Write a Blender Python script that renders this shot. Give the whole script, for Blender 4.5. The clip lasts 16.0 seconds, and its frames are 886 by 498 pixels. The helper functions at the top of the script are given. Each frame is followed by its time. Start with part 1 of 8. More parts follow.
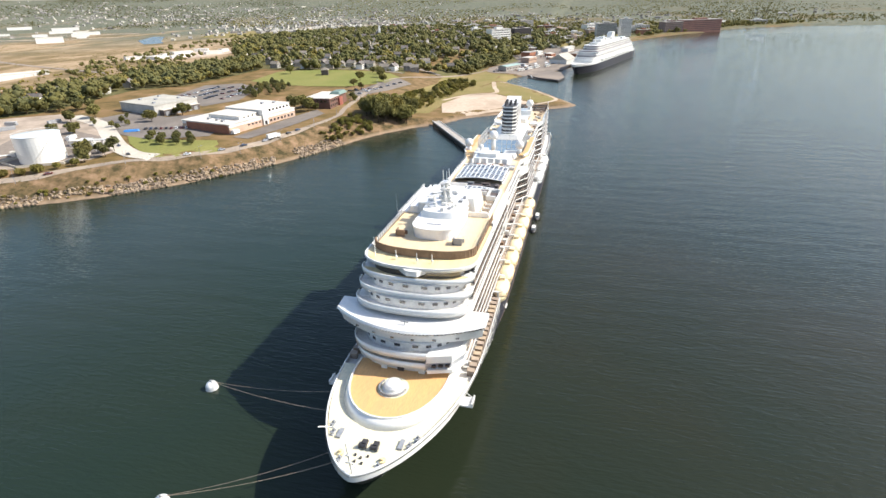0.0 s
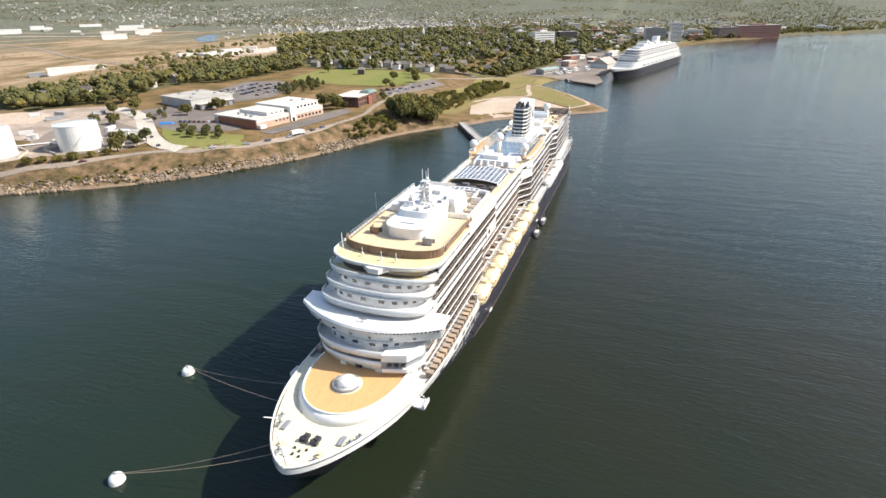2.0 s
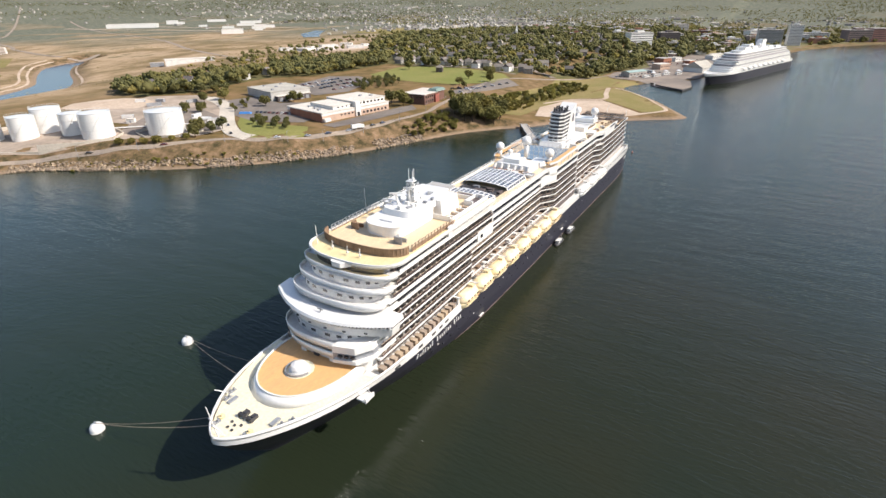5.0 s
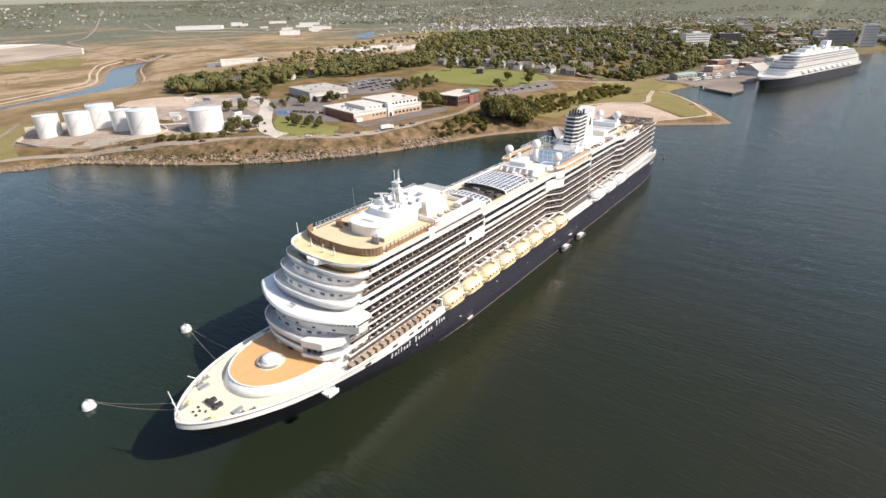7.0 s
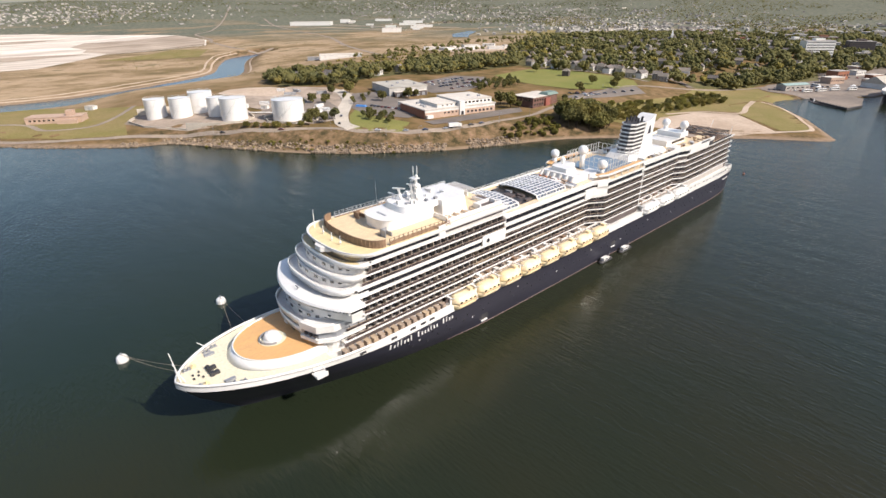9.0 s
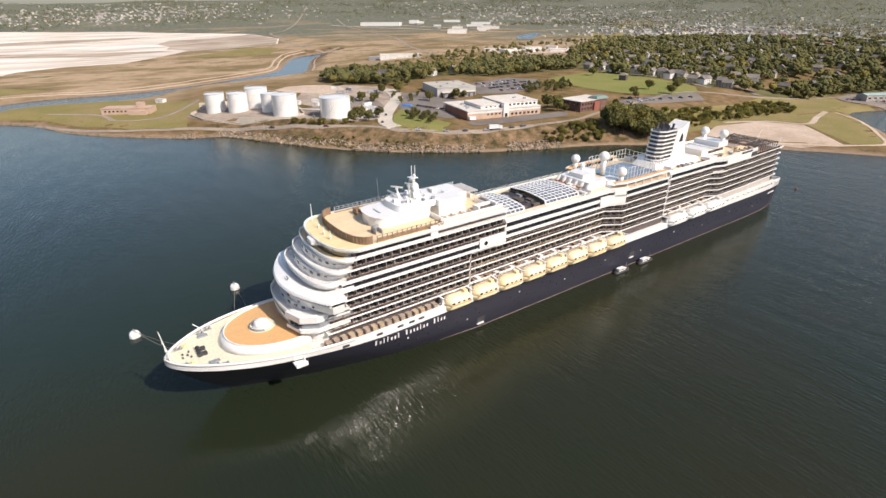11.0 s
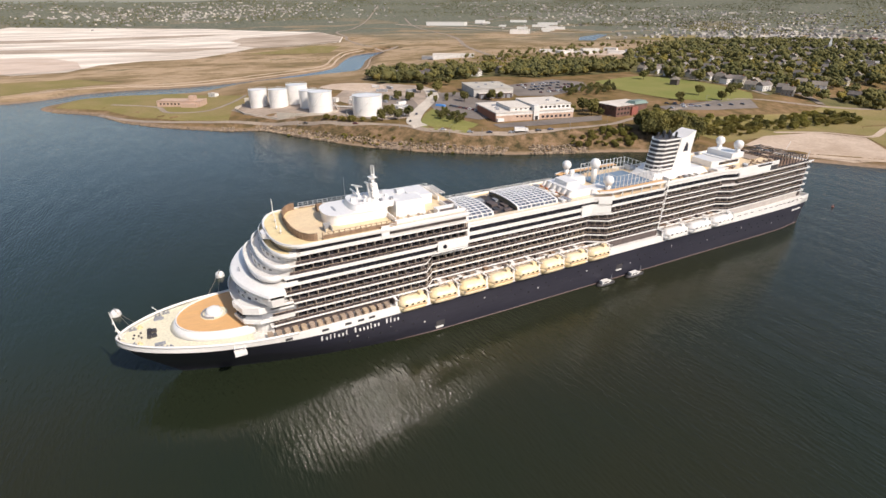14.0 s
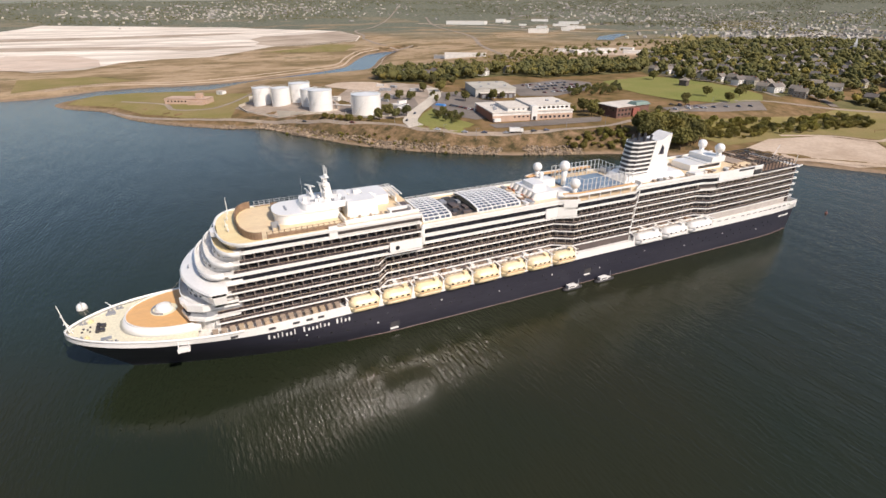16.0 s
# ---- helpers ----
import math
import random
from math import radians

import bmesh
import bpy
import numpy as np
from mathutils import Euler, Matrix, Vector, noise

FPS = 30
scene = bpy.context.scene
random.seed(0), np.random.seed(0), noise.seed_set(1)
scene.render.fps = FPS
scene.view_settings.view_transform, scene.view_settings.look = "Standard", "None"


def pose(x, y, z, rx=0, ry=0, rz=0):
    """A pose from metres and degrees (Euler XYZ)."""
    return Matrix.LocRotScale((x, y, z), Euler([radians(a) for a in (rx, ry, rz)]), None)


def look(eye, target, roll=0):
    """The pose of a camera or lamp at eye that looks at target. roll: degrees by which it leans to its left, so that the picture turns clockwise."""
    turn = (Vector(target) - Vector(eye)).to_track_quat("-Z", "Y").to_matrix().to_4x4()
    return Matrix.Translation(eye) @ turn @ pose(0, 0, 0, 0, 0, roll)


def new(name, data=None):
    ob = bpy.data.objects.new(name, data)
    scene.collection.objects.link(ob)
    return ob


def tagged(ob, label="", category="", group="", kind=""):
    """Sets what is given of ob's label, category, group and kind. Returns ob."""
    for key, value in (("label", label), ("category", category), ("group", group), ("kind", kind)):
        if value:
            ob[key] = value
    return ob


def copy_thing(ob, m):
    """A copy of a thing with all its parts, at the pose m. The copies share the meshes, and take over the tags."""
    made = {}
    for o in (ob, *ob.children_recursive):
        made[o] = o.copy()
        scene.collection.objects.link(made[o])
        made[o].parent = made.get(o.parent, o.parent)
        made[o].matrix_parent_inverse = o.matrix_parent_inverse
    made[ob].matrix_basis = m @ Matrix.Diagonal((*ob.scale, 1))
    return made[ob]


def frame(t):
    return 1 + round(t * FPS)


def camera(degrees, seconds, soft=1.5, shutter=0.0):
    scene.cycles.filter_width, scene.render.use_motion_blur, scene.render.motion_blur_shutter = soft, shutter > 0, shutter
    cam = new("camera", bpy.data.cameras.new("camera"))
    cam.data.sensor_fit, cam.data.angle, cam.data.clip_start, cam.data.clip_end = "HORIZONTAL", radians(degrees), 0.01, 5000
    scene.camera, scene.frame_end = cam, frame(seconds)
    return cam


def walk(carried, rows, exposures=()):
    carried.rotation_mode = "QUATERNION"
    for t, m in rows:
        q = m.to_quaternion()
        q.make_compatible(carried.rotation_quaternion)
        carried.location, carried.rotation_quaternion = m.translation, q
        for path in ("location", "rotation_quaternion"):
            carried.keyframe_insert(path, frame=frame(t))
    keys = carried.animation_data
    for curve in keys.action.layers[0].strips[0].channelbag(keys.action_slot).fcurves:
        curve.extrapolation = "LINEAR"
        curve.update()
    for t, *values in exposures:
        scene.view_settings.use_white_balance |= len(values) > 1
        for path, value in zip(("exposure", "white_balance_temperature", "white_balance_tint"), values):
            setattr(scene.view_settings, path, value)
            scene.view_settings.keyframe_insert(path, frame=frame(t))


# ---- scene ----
cam = camera(80.36, 16.0, soft=1.5)
PATH = [
    (0, (38.640, -64.915, 99.468), (36.193, -56.241, 95.137), -1.59),
    (0.5, (43.099, -63.369, 99.061), (40.487, -54.735, 94.746), -1.46),
    (1, (47.263, -61.792, 98.646), (44.485, -53.205, 94.339), -1.42),
    (1.5, (51.734, -60.138, 98.246), (48.782, -51.603, 93.951), -1.18),
    (2, (56.673, -58.189, 98.039), (53.461, -49.741, 93.759), -1.04),
    (2.5, (61.076, -56.450, 97.900), (57.628, -48.093, 93.626), -1.21),
    (3, (65.956, -54.389, 98.008), (62.254, -46.138, 93.738), -0.97),
    (3.5, (70.668, -52.383, 98.287), (66.739, -44.246, 94.003), -0.94),
    (4, (75.529, -50.156, 98.469), (71.358, -42.144, 94.179), -0.81),
    (4.5, (80.489, -47.749, 98.694), (76.066, -39.874, 94.403), -0.87),
    (5, (85.475, -45.139, 98.809), (80.762, -37.431, 94.523), -0.84),
    (7.3, (104.765, -32.667, 98.964), (99.094, -25.617, 94.704), -0.88),
    (7.5, (106.553, -31.423, 98.910), (100.743, -24.490, 94.647), -0.56),
    (8, (111.481, -27.312, 98.716), (105.246, -20.743, 94.474), -0.44),
    (8.5, (115.407, -23.729, 98.656), (108.928, -17.402, 94.417), -0.60),
    (9, (119.179, -19.822, 98.534), (112.473, -13.734, 94.296), -0.47),
    (9.5, (122.693, -15.967, 98.427), (115.781, -10.109, 94.195), -0.33),
    (10, (125.728, -12.599, 98.342), (118.645, -6.944, 94.118), -0.30),
    (12.5, (140.630, 8.998, 98.347), (132.810, 13.596, 94.140), -0.04),
    (13, (143.057, 13.353, 98.441), (135.151, 17.800, 94.232), -0.01),
    (13.5, (145.397, 17.990, 98.597), (137.426, 22.319, 94.386), 0.02),
    (14, (147.835, 23.210, 98.613), (139.824, 27.462, 94.400), 0.05),
    (14.5, (149.987, 28.275, 98.618), (141.957, 32.488, 94.402), 0.08),
    (15, (152.053, 32.759, 98.650), (144.000, 36.923, 94.430), 0.02),
    (15.5, (154.071, 37.594, 98.741), (145.964, 41.649, 94.517), 0.04),
    (16, (156.362, 42.878, 98.952), (148.183, 46.777, 94.722), 0.07),
]
walk(cam, [(t, look(eye, target, roll)) for t, eye, target, roll in PATH],
     exposures=[(0, 0.84, 6460, 9), (3, 0.65, 6520, 11), (5, 0.55, 6570, 12), (9, 0.42, 6670, 14), (12.5, 0.3, 6750, 15), (16, 0.18, 6800, 16)])

# ---- world, sun ----
SUN_DIR = Vector((1.05, 0.36, 1.0)).normalized()      # towards the sun
world = bpy.data.worlds.new("sky")
scene.world = world
world.use_nodes = True
wt = world.node_tree
sky = wt.nodes.new("ShaderNodeTexSky")
sky.sky_type = "NISHITA"
sky.sun_disc = False
sky.sun_elevation = math.asin(SUN_DIR.z)
sky.sun_rotation = math.atan2(SUN_DIR.x, SUN_DIR.y)
sky.air_density, sky.dust_density, sky.ozone_density = 1.0, 1.5, 1.0
wt.links.new(sky.outputs[0], wt.nodes["Background"].inputs[0])
wt.nodes["Background"].inputs[1].default_value = 0.12
sun = new("sun", bpy.data.lights.new("sun", "SUN"))
sun.data.energy, sun.data.angle, sun.data.color = 4.3, radians(0.53), (1.0, 0.95, 0.86)
sun.matrix_world = look((0, 0, 400), Vector((0, 0, 400)) - SUN_DIR)

# ---- materials ----


def nodes_of(m):
    m.use_nodes = True
    return m.node_tree, m.node_tree.nodes["Principled BSDF"]


def noise_at(nt, scale, detail=4.0, rough=0.55, stretch=(1, 1, 1), local=False):
    geo = nt.nodes.new("ShaderNodeTexCoord") if local else nt.nodes.new("ShaderNodeNewGeometry")
    out = geo.outputs["Object"] if local else geo.outputs["Position"]
    mp = nt.nodes.new("ShaderNodeMapping")
    mp.inputs["Scale"].default_value = stretch
    n = nt.nodes.new("ShaderNodeTexNoise")
    n.inputs["Scale"].default_value, n.inputs["Detail"].default_value, n.inputs["Roughness"].default_value = scale, detail, rough
    nt.links.new(out, mp.inputs["Vector"])
    nt.links.new(mp.outputs["Vector"], n.inputs["Vector"])
    return n.outputs["Fac"]


def ramp(nt, fac, stops):
    r = nt.nodes.new("ShaderNodeValToRGB")
    while len(r.color_ramp.elements) < len(stops):
        r.color_ramp.elements.new(0.5)
    for e, (p, c) in zip(r.color_ramp.elements, stops):
        e.position, e.color = p, (*c, 1) if len(c) == 3 else c
    nt.links.new(fac, r.inputs["Fac"])
    return r.outputs["Color"]


def blend(nt, a, b, fac, how="MIX"):
    m = nt.nodes.new("ShaderNodeMix")
    m.data_type, m.blend_type = "RGBA", how
    for sock, v in ((m.inputs["A"], a), (m.inputs["B"], b), (m.inputs["Factor"], fac)):
        if isinstance(v, bpy.types.NodeSocket):
            nt.links.new(v, sock)
        elif isinstance(v, tuple):
            sock.default_value = (*v, 1)
        else:
            sock.default_value = v
    return m.outputs["Result"]


def mat(name, c1, c2, rough=0.6, big=0.08, fine=2.0, bump=0.0, metal=0.0, per_object=0.0, per_island=0.0, stretch=(1, 1, 1), spec=0.5, worn=0.6):
    """Two colours mixed by a broad and a fine noise; relief; shade that varies from object to object or from piece to piece."""
    m = bpy.data.materials.new(name)
    nt, bsdf = nodes_of(m)
    broad = ramp(nt, noise_at(nt, big, 3, stretch=stretch), ((0.35, (0, 0, 0)), (0.65, (1, 1, 1))))
    grain = noise_at(nt, fine, 5, stretch=stretch)
    col = blend(nt, c1, c2, broad)
    col = blend(nt, col, ramp(nt, grain, ((0.3, (0.72, 0.72, 0.72)), (0.7, (1.15, 1.15, 1.15)))), worn, "MULTIPLY")
    for amount, kind in ((per_object, "ShaderNodeObjectInfo"), (per_island, "ShaderNodeNewGeometry")):
        if amount:
            src = nt.nodes.new(kind)
            fac = src.outputs["Random"] if kind == "ShaderNodeObjectInfo" else src.outputs["Random Per Island"]
            lo, hi = 1 - amount, 1 + amount
            col = blend(nt, col, ramp(nt, fac, ((0.0, (lo, lo, lo * 0.95)), (0.5, (1, 1, 1)), (1.0, (hi, hi * 0.98, hi * 0.85)))), 1.0, "MULTIPLY")
    nt.links.new(col, bsdf.inputs["Base Color"])
    bsdf.inputs["Roughness"].default_value, bsdf.inputs["Metallic"].default_value = rough, metal
    bsdf.inputs["Specular IOR Level"].default_value = spec
    if bump:
        b = nt.nodes.new("ShaderNodeBump")
        b.inputs["Strength"].default_value, b.inputs["Distance"].default_value = min(1.0, bump * 4), bump
        nt.links.new(grain, b.inputs["Height"])
        nt.links.new(b.outputs["Normal"], bsdf.inputs["Normal"])
    return m


WHITE = mat("white_paint", (0.79, 0.77, 0.735), (0.74, 0.72, 0.685), 0.35, 0.12, 1.2, worn=0.2)
WHITE.node_tree.nodes["Principled BSDF"].inputs["Coat Weight"].default_value = 1.0
WHITE.node_tree.nodes["Principled BSDF"].inputs["Coat Roughness"].default_value = 0.16
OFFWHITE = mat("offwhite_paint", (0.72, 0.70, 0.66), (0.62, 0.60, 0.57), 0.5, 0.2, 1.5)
NAVY = mat("navy_hull_paint", (0.022, 0.022, 0.033), (0.032, 0.031, 0.042), 0.42, 0.05, 0.7, stretch=(1, 0.3, 2.5), spec=0.3)
BOOT = mat("red_boot_paint", (0.17, 0.11, 0.10), (0.13, 0.09, 0.085), 0.6, 0.3, 2)
TEAK = mat("tan_deck", (0.68, 0.39, 0.16), (0.62, 0.36, 0.16), 0.65, 0.12, 1.5, stretch=(4, 0.4, 1))
YDECK = mat("yellow_tan_deck", (0.76, 0.63, 0.36), (0.72, 0.57, 0.31), 0.6, 0.12, 1.5, stretch=(4, 0.4, 1))
CREAMDECK = mat("cream_deck", (0.74, 0.68, 0.50), (0.69, 0.64, 0.48), 0.55, 0.15, 1.5)
SUNDECK = mat("pale_sun_deck", (0.72, 0.57, 0.36), (0.68, 0.52, 0.33), 0.6, 0.12, 1.5, stretch=(4, 0.4, 1))
WOOD = mat("brown_wood", (0.27, 0.175, 0.11), (0.19, 0.12, 0.075), 0.6, 0.5, 3, 0.01)
TANPANEL = mat("tan_panel", (0.40, 0.31, 0.24), (0.31, 0.24, 0.19), 0.6, 0.5, 2, per_object=0.2)
STRAKE = mat("tan_strake", (0.62, 0.42, 0.24), (0.55, 0.37, 0.21), 0.5, 0.4, 2)
TAUPE = mat("taupe_panel", (0.43, 0.39, 0.36), (0.36, 0.33, 0.30), 0.6, 0.3, 2)
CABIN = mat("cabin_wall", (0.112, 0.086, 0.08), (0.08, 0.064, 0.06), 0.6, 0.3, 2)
PARTITION = mat("balcony_partition", (0.44, 0.375, 0.345), (0.28, 0.235, 0.215), 0.55, 0.5, 2, per_object=0.35, per_island=0.35)
DARK = mat("dark_metal", (0.035, 0.035, 0.04), (0.055, 0.05, 0.05), 0.5, 0.5, 3)
GREY = mat("grey_metal", (0.35, 0.36, 0.38), (0.28, 0.29, 0.31), 0.45, 0.5, 3, metal=0.3)
BOATY = mat("yellow_boat_gelcoat", (0.82, 0.69, 0.47), (0.78, 0.62, 0.40), 0.35, 0.4, 2, per_object=0.06)
BLUE = mat("blue_court", (0.12, 0.20, 0.29), (0.16, 0.23, 0.31), 0.6, 0.4, 2)
ORANGE = mat("orange_paint", (0.55, 0.20, 0.08), (0.45, 0.16, 0.07), 0.5, 0.5, 2)


def glass_mat(name, col, rough=0.06, ior=1.5):
    m = bpy.data.materials.new(name)
    nt, bsdf = nodes_of(m)
    c = blend(nt, col, tuple(v * 1.8 for v in col), ramp(nt, noise_at(nt, 0.35, 2), ((0.4, (0, 0, 0)), (0.6, (1, 1, 1)))))
    nt.links.new(c, bsdf.inputs["Base Color"])
    bsdf.inputs["Roughness"].default_value = rough
    bsdf.inputs["IOR"].default_value = ior
    warp = nt.nodes.new("ShaderNodeBump")
    warp.inputs["Strength"].default_value, warp.inputs["Distance"].default_value = 1.0, 0.03
    nt.links.new(noise_at(nt, 0.55, 1, stretch=(1, 1, 0.15)), warp.inputs["Height"])
    nt.links.new(warp.outputs["Normal"], bsdf.inputs["Normal"])
    return m


GLASS = glass_mat("dark_window_glass", (0.018, 0.018, 0.022), 0.14, 2.2)
RAILGLASS = glass_mat("balustrade_glass", (0.052, 0.038, 0.037), 0.09, 2.4)
STRIPGLASS = glass_mat("long_window_glass", (0.012, 0.012, 0.015), 0.1, 1.42)
ROOFGLASS = glass_mat("roof_glass", (0.055, 0.07, 0.10), 0.15)

# sea
SEA = bpy.data.materials.new("sea_water")
nt, bsdf = nodes_of(SEA)
teal = ramp(nt, noise_at(nt, 0.006, 3), ((0.35, (0.0115, 0.0228, 0.0155)), (0.65, (0.0168, 0.0245, 0.0140))))
silt = ramp(nt, noise_at(nt, 0.008, 3), ((0.35, (0.0142, 0.0196, 0.0102)), (0.65, (0.0215, 0.0205, 0.0088))))
wgeo = nt.nodes.new("ShaderNodeNewGeometry")
wxyz = nt.nodes.new("ShaderNodeSeparateXYZ")
nt.links.new(wgeo.outputs["Position"], wxyz.inputs[0])
plume = nt.nodes.new("ShaderNodeMapRange")
plume.interpolation_type = "SMOOTHSTEP"
plume.inputs["From Min"].default_value, plume.inputs["From Max"].default_value = -60, 50
nt.links.new(wxyz.outputs["X"], plume.inputs["Value"])
murk = blend(nt, teal, silt, plume.outputs["Result"])
nt.links.new(murk, bsdf.inputs["Base Color"])
bsdf.inputs["Roughness"].default_value, bsdf.inputs["IOR"].default_value = 0.02, 1.333
chop = noise_at(nt, 0.62, 3, 0.5, stretch=(0.42, 1.6, 1))
swell = noise_at(nt, 0.07, 2, 0.5, stretch=(0.4, 1.6, 1))
ripple = noise_at(nt, 1.5, 2, 0.5, stretch=(0.55, 1.2, 1))
add = nt.nodes.new("ShaderNodeMath")
add.operation = "MULTIPLY_ADD"
add.inputs[1].default_value = 1.6
nt.links.new(swell, add.inputs[0])
nt.links.new(chop, add.inputs[2])
fine = nt.nodes.new("ShaderNodeMath")
fine.operation = "MULTIPLY_ADD"
fine.inputs[1].default_value = 0.2
nt.links.new(ripple, fine.inputs[0])
nt.links.new(add.outputs[0], fine.inputs[2])
bmp = nt.nodes.new("ShaderNodeBump")
bmp.inputs["Strength"].default_value, bmp.inputs["Distance"].default_value = 1.0, 0.2
nt.links.new(fine.outputs[0], bmp.inputs["Height"])
nt.links.new(bmp.outputs["Normal"], bsdf.inputs["Normal"])

# land
LAND = bpy.data.materials.new("grassland")
nt, bsdf = nodes_of(LAND)
geo = nt.nodes.new("ShaderNodeNewGeometry")
xyz = nt.nodes.new("ShaderNodeSeparateXYZ")
nt.links.new(geo.outputs["Position"], xyz.inputs[0])
green = ramp(nt, noise_at(nt, 0.05, 5, 0.6), ((0.3, (0.088, 0.068, 0.027)), (0.48, (0.165, 0.112, 0.047)), (0.62, (0.225, 0.142, 0.072)), (0.75, (0.29, 0.19, 0.11))))
dry = ramp(nt, noise_at(nt, 0.011, 8, 0.72, stretch=(1, 0.6, 1)), ((0.30, (0.105, 0.088, 0.040)), (0.44, (0.215, 0.153, 0.080)), (0.57, (0.40, 0.29, 0.185)), (0.68, (0.120, 0.106, 0.048))))
west = nt.nodes.new("ShaderNodeMapRange")
west.inputs["From Min"].default_value, west.inputs["From Max"].default_value = -420, -620
nt.links.new(xyz.outputs["X"], west.inputs["Value"])
col = blend(nt, green, dry, west.outputs["Result"])
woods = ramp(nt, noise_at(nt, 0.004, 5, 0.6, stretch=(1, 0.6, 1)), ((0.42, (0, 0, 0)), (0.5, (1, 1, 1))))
# Far woodland colour, kept pale and greyish: distance haze is mixed in
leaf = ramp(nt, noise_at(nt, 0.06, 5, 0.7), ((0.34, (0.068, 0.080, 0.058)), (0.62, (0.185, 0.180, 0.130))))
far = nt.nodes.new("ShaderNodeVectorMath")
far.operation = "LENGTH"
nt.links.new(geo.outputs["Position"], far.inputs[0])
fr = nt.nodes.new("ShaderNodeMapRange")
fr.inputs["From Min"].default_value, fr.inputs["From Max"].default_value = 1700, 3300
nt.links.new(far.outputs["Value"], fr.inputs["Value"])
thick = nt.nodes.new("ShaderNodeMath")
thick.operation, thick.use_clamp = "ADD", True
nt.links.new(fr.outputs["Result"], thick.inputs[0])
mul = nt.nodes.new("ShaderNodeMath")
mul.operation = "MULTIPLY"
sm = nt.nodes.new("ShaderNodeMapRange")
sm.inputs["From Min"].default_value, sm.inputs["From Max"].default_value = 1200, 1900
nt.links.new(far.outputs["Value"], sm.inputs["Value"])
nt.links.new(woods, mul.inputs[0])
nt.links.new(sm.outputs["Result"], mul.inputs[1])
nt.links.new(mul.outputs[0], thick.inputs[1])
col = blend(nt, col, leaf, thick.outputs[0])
nrm = nt.nodes.new("ShaderNodeSeparateXYZ")
nt.links.new(geo.outputs["True Normal"], nrm.inputs[0])
steep = nt.nodes.new("ShaderNodeMapRange")
steep.inputs["From Min"].default_value, steep.inputs["From Max"].default_value = 0.992, 0.955
nt.links.new(nrm.outputs["Z"], steep.inputs["Value"])
soil = ramp(nt, noise_at(nt, 0.12, 5, 0.65), ((0.36, (0.060, 0.050, 0.024)), (0.50, (0.155, 0.105, 0.055)), (0.66, (0.27, 0.175, 0.108))))
near_only = nt.nodes.new("ShaderNodeMath")
near_only.operation = "SUBTRACT"
near_only.inputs[0].default_value = 1.0
nt.links.new(sm.outputs["Result"], near_only.inputs[1])
bare = nt.nodes.new("ShaderNodeMath")
bare.operation = "MULTIPLY"
nt.links.new(steep.outputs["Result"], bare.inputs[0])
nt.links.new(near_only.outputs[0], bare.inputs[1])
col = blend(nt, col, soil, bare.outputs[0])
low = nt.nodes.new("ShaderNodeMapRange")
low.inputs["From Min"].default_value, low.inputs["From Max"].default_value = 1.6, 0.7
nt.links.new(xyz.outputs["Z"], low.inputs["Value"])
north = nt.nodes.new("ShaderNodeMapRange")
north.inputs["From Min"].default_value, north.inputs["From Max"].default_value = 700, 620
nt.links.new(xyz.outputs["Y"], north.inputs["Value"])
strand = nt.nodes.new("ShaderNodeMath")
strand.operation = "MULTIPLY"
nt.links.new(low.outputs["Result"], strand.inputs[0])
nt.links.new(north.outputs["Result"], strand.inputs[1])
col = blend(nt, col, ramp(nt, noise_at(nt, 0.25, 4, 0.6), ((0.35, (0.20, 0.145, 0.098)), (0.65, (0.30, 0.212, 0.142)))), strand.outputs[0])
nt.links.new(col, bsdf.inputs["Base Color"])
bsdf.inputs["Roughness"].default_value, bsdf.inputs["Specular IOR Level"].default_value = 0.95, 0.1

LAWN = mat("lawn", (0.18, 0.19, 0.055), (0.225, 0.21, 0.07), 0.95, 0.02, 0.6, spec=0.1)
DRYLAWN = mat("dry_lawn", (0.21, 0.18, 0.065), (0.26, 0.20, 0.09), 0.95, 0.03, 0.6, spec=0.1)
SAND = mat("sand", (0.53, 0.42, 0.325), (0.43, 0.33, 0.245), 0.95, 0.03, 0.4, spec=0.1)
PALESAND = mat("pale_clay", (0.80, 0.72, 0.62), (0.50, 0.425, 0.35), 0.95, 0.008, 0.03, stretch=(1.6, 0.4, 1), spec=0.1, worn=0.8)
DIRT = mat("pit_dirt", (0.50, 0.41, 0.325), (0.31, 0.245, 0.185), 0.95, 0.02, 0.08, stretch=(1, 0.5, 1), spec=0.1)
PINKCLAY = mat("pink_clay", (0.60, 0.49, 0.40), (0.52, 0.41, 0.33), 0.95, 0.02, 0.08, stretch=(1, 0.5, 1), spec=0.1)
ASPHALT = mat("asphalt", (0.21, 0.18, 0.155), (0.15, 0.13, 0.115), 0.9, 0.04, 0.6, spec=0.2)
GRAVEL = mat("gravel_road", (0.34, 0.275, 0.215), (0.26, 0.215, 0.175), 0.95, 0.05, 0.7, spec=0.1)
# Canal blue: the sky's reflection put into the base colour
CANAL = mat("canal_sky_blue", (0.045, 0.080, 0.118), (0.038, 0.070, 0.105), 0.22, 0.02, 0.5)
ROCK = mat("rock", (0.30, 0.23, 0.17), (0.17, 0.13, 0.10), 0.9, 0.3, 1.5, per_island=0.35, per_object=0.35, spec=0.2)
BRICK = mat("red_brick", (0.34, 0.15, 0.09), (0.27, 0.12, 0.08), 0.85, 0.15, 2.5, spec=0.2)
DARKBRICK = mat("dark_brick", (0.17, 0.095, 0.075), (0.13, 0.075, 0.06), 0.85, 0.15, 2.5, spec=0.2)
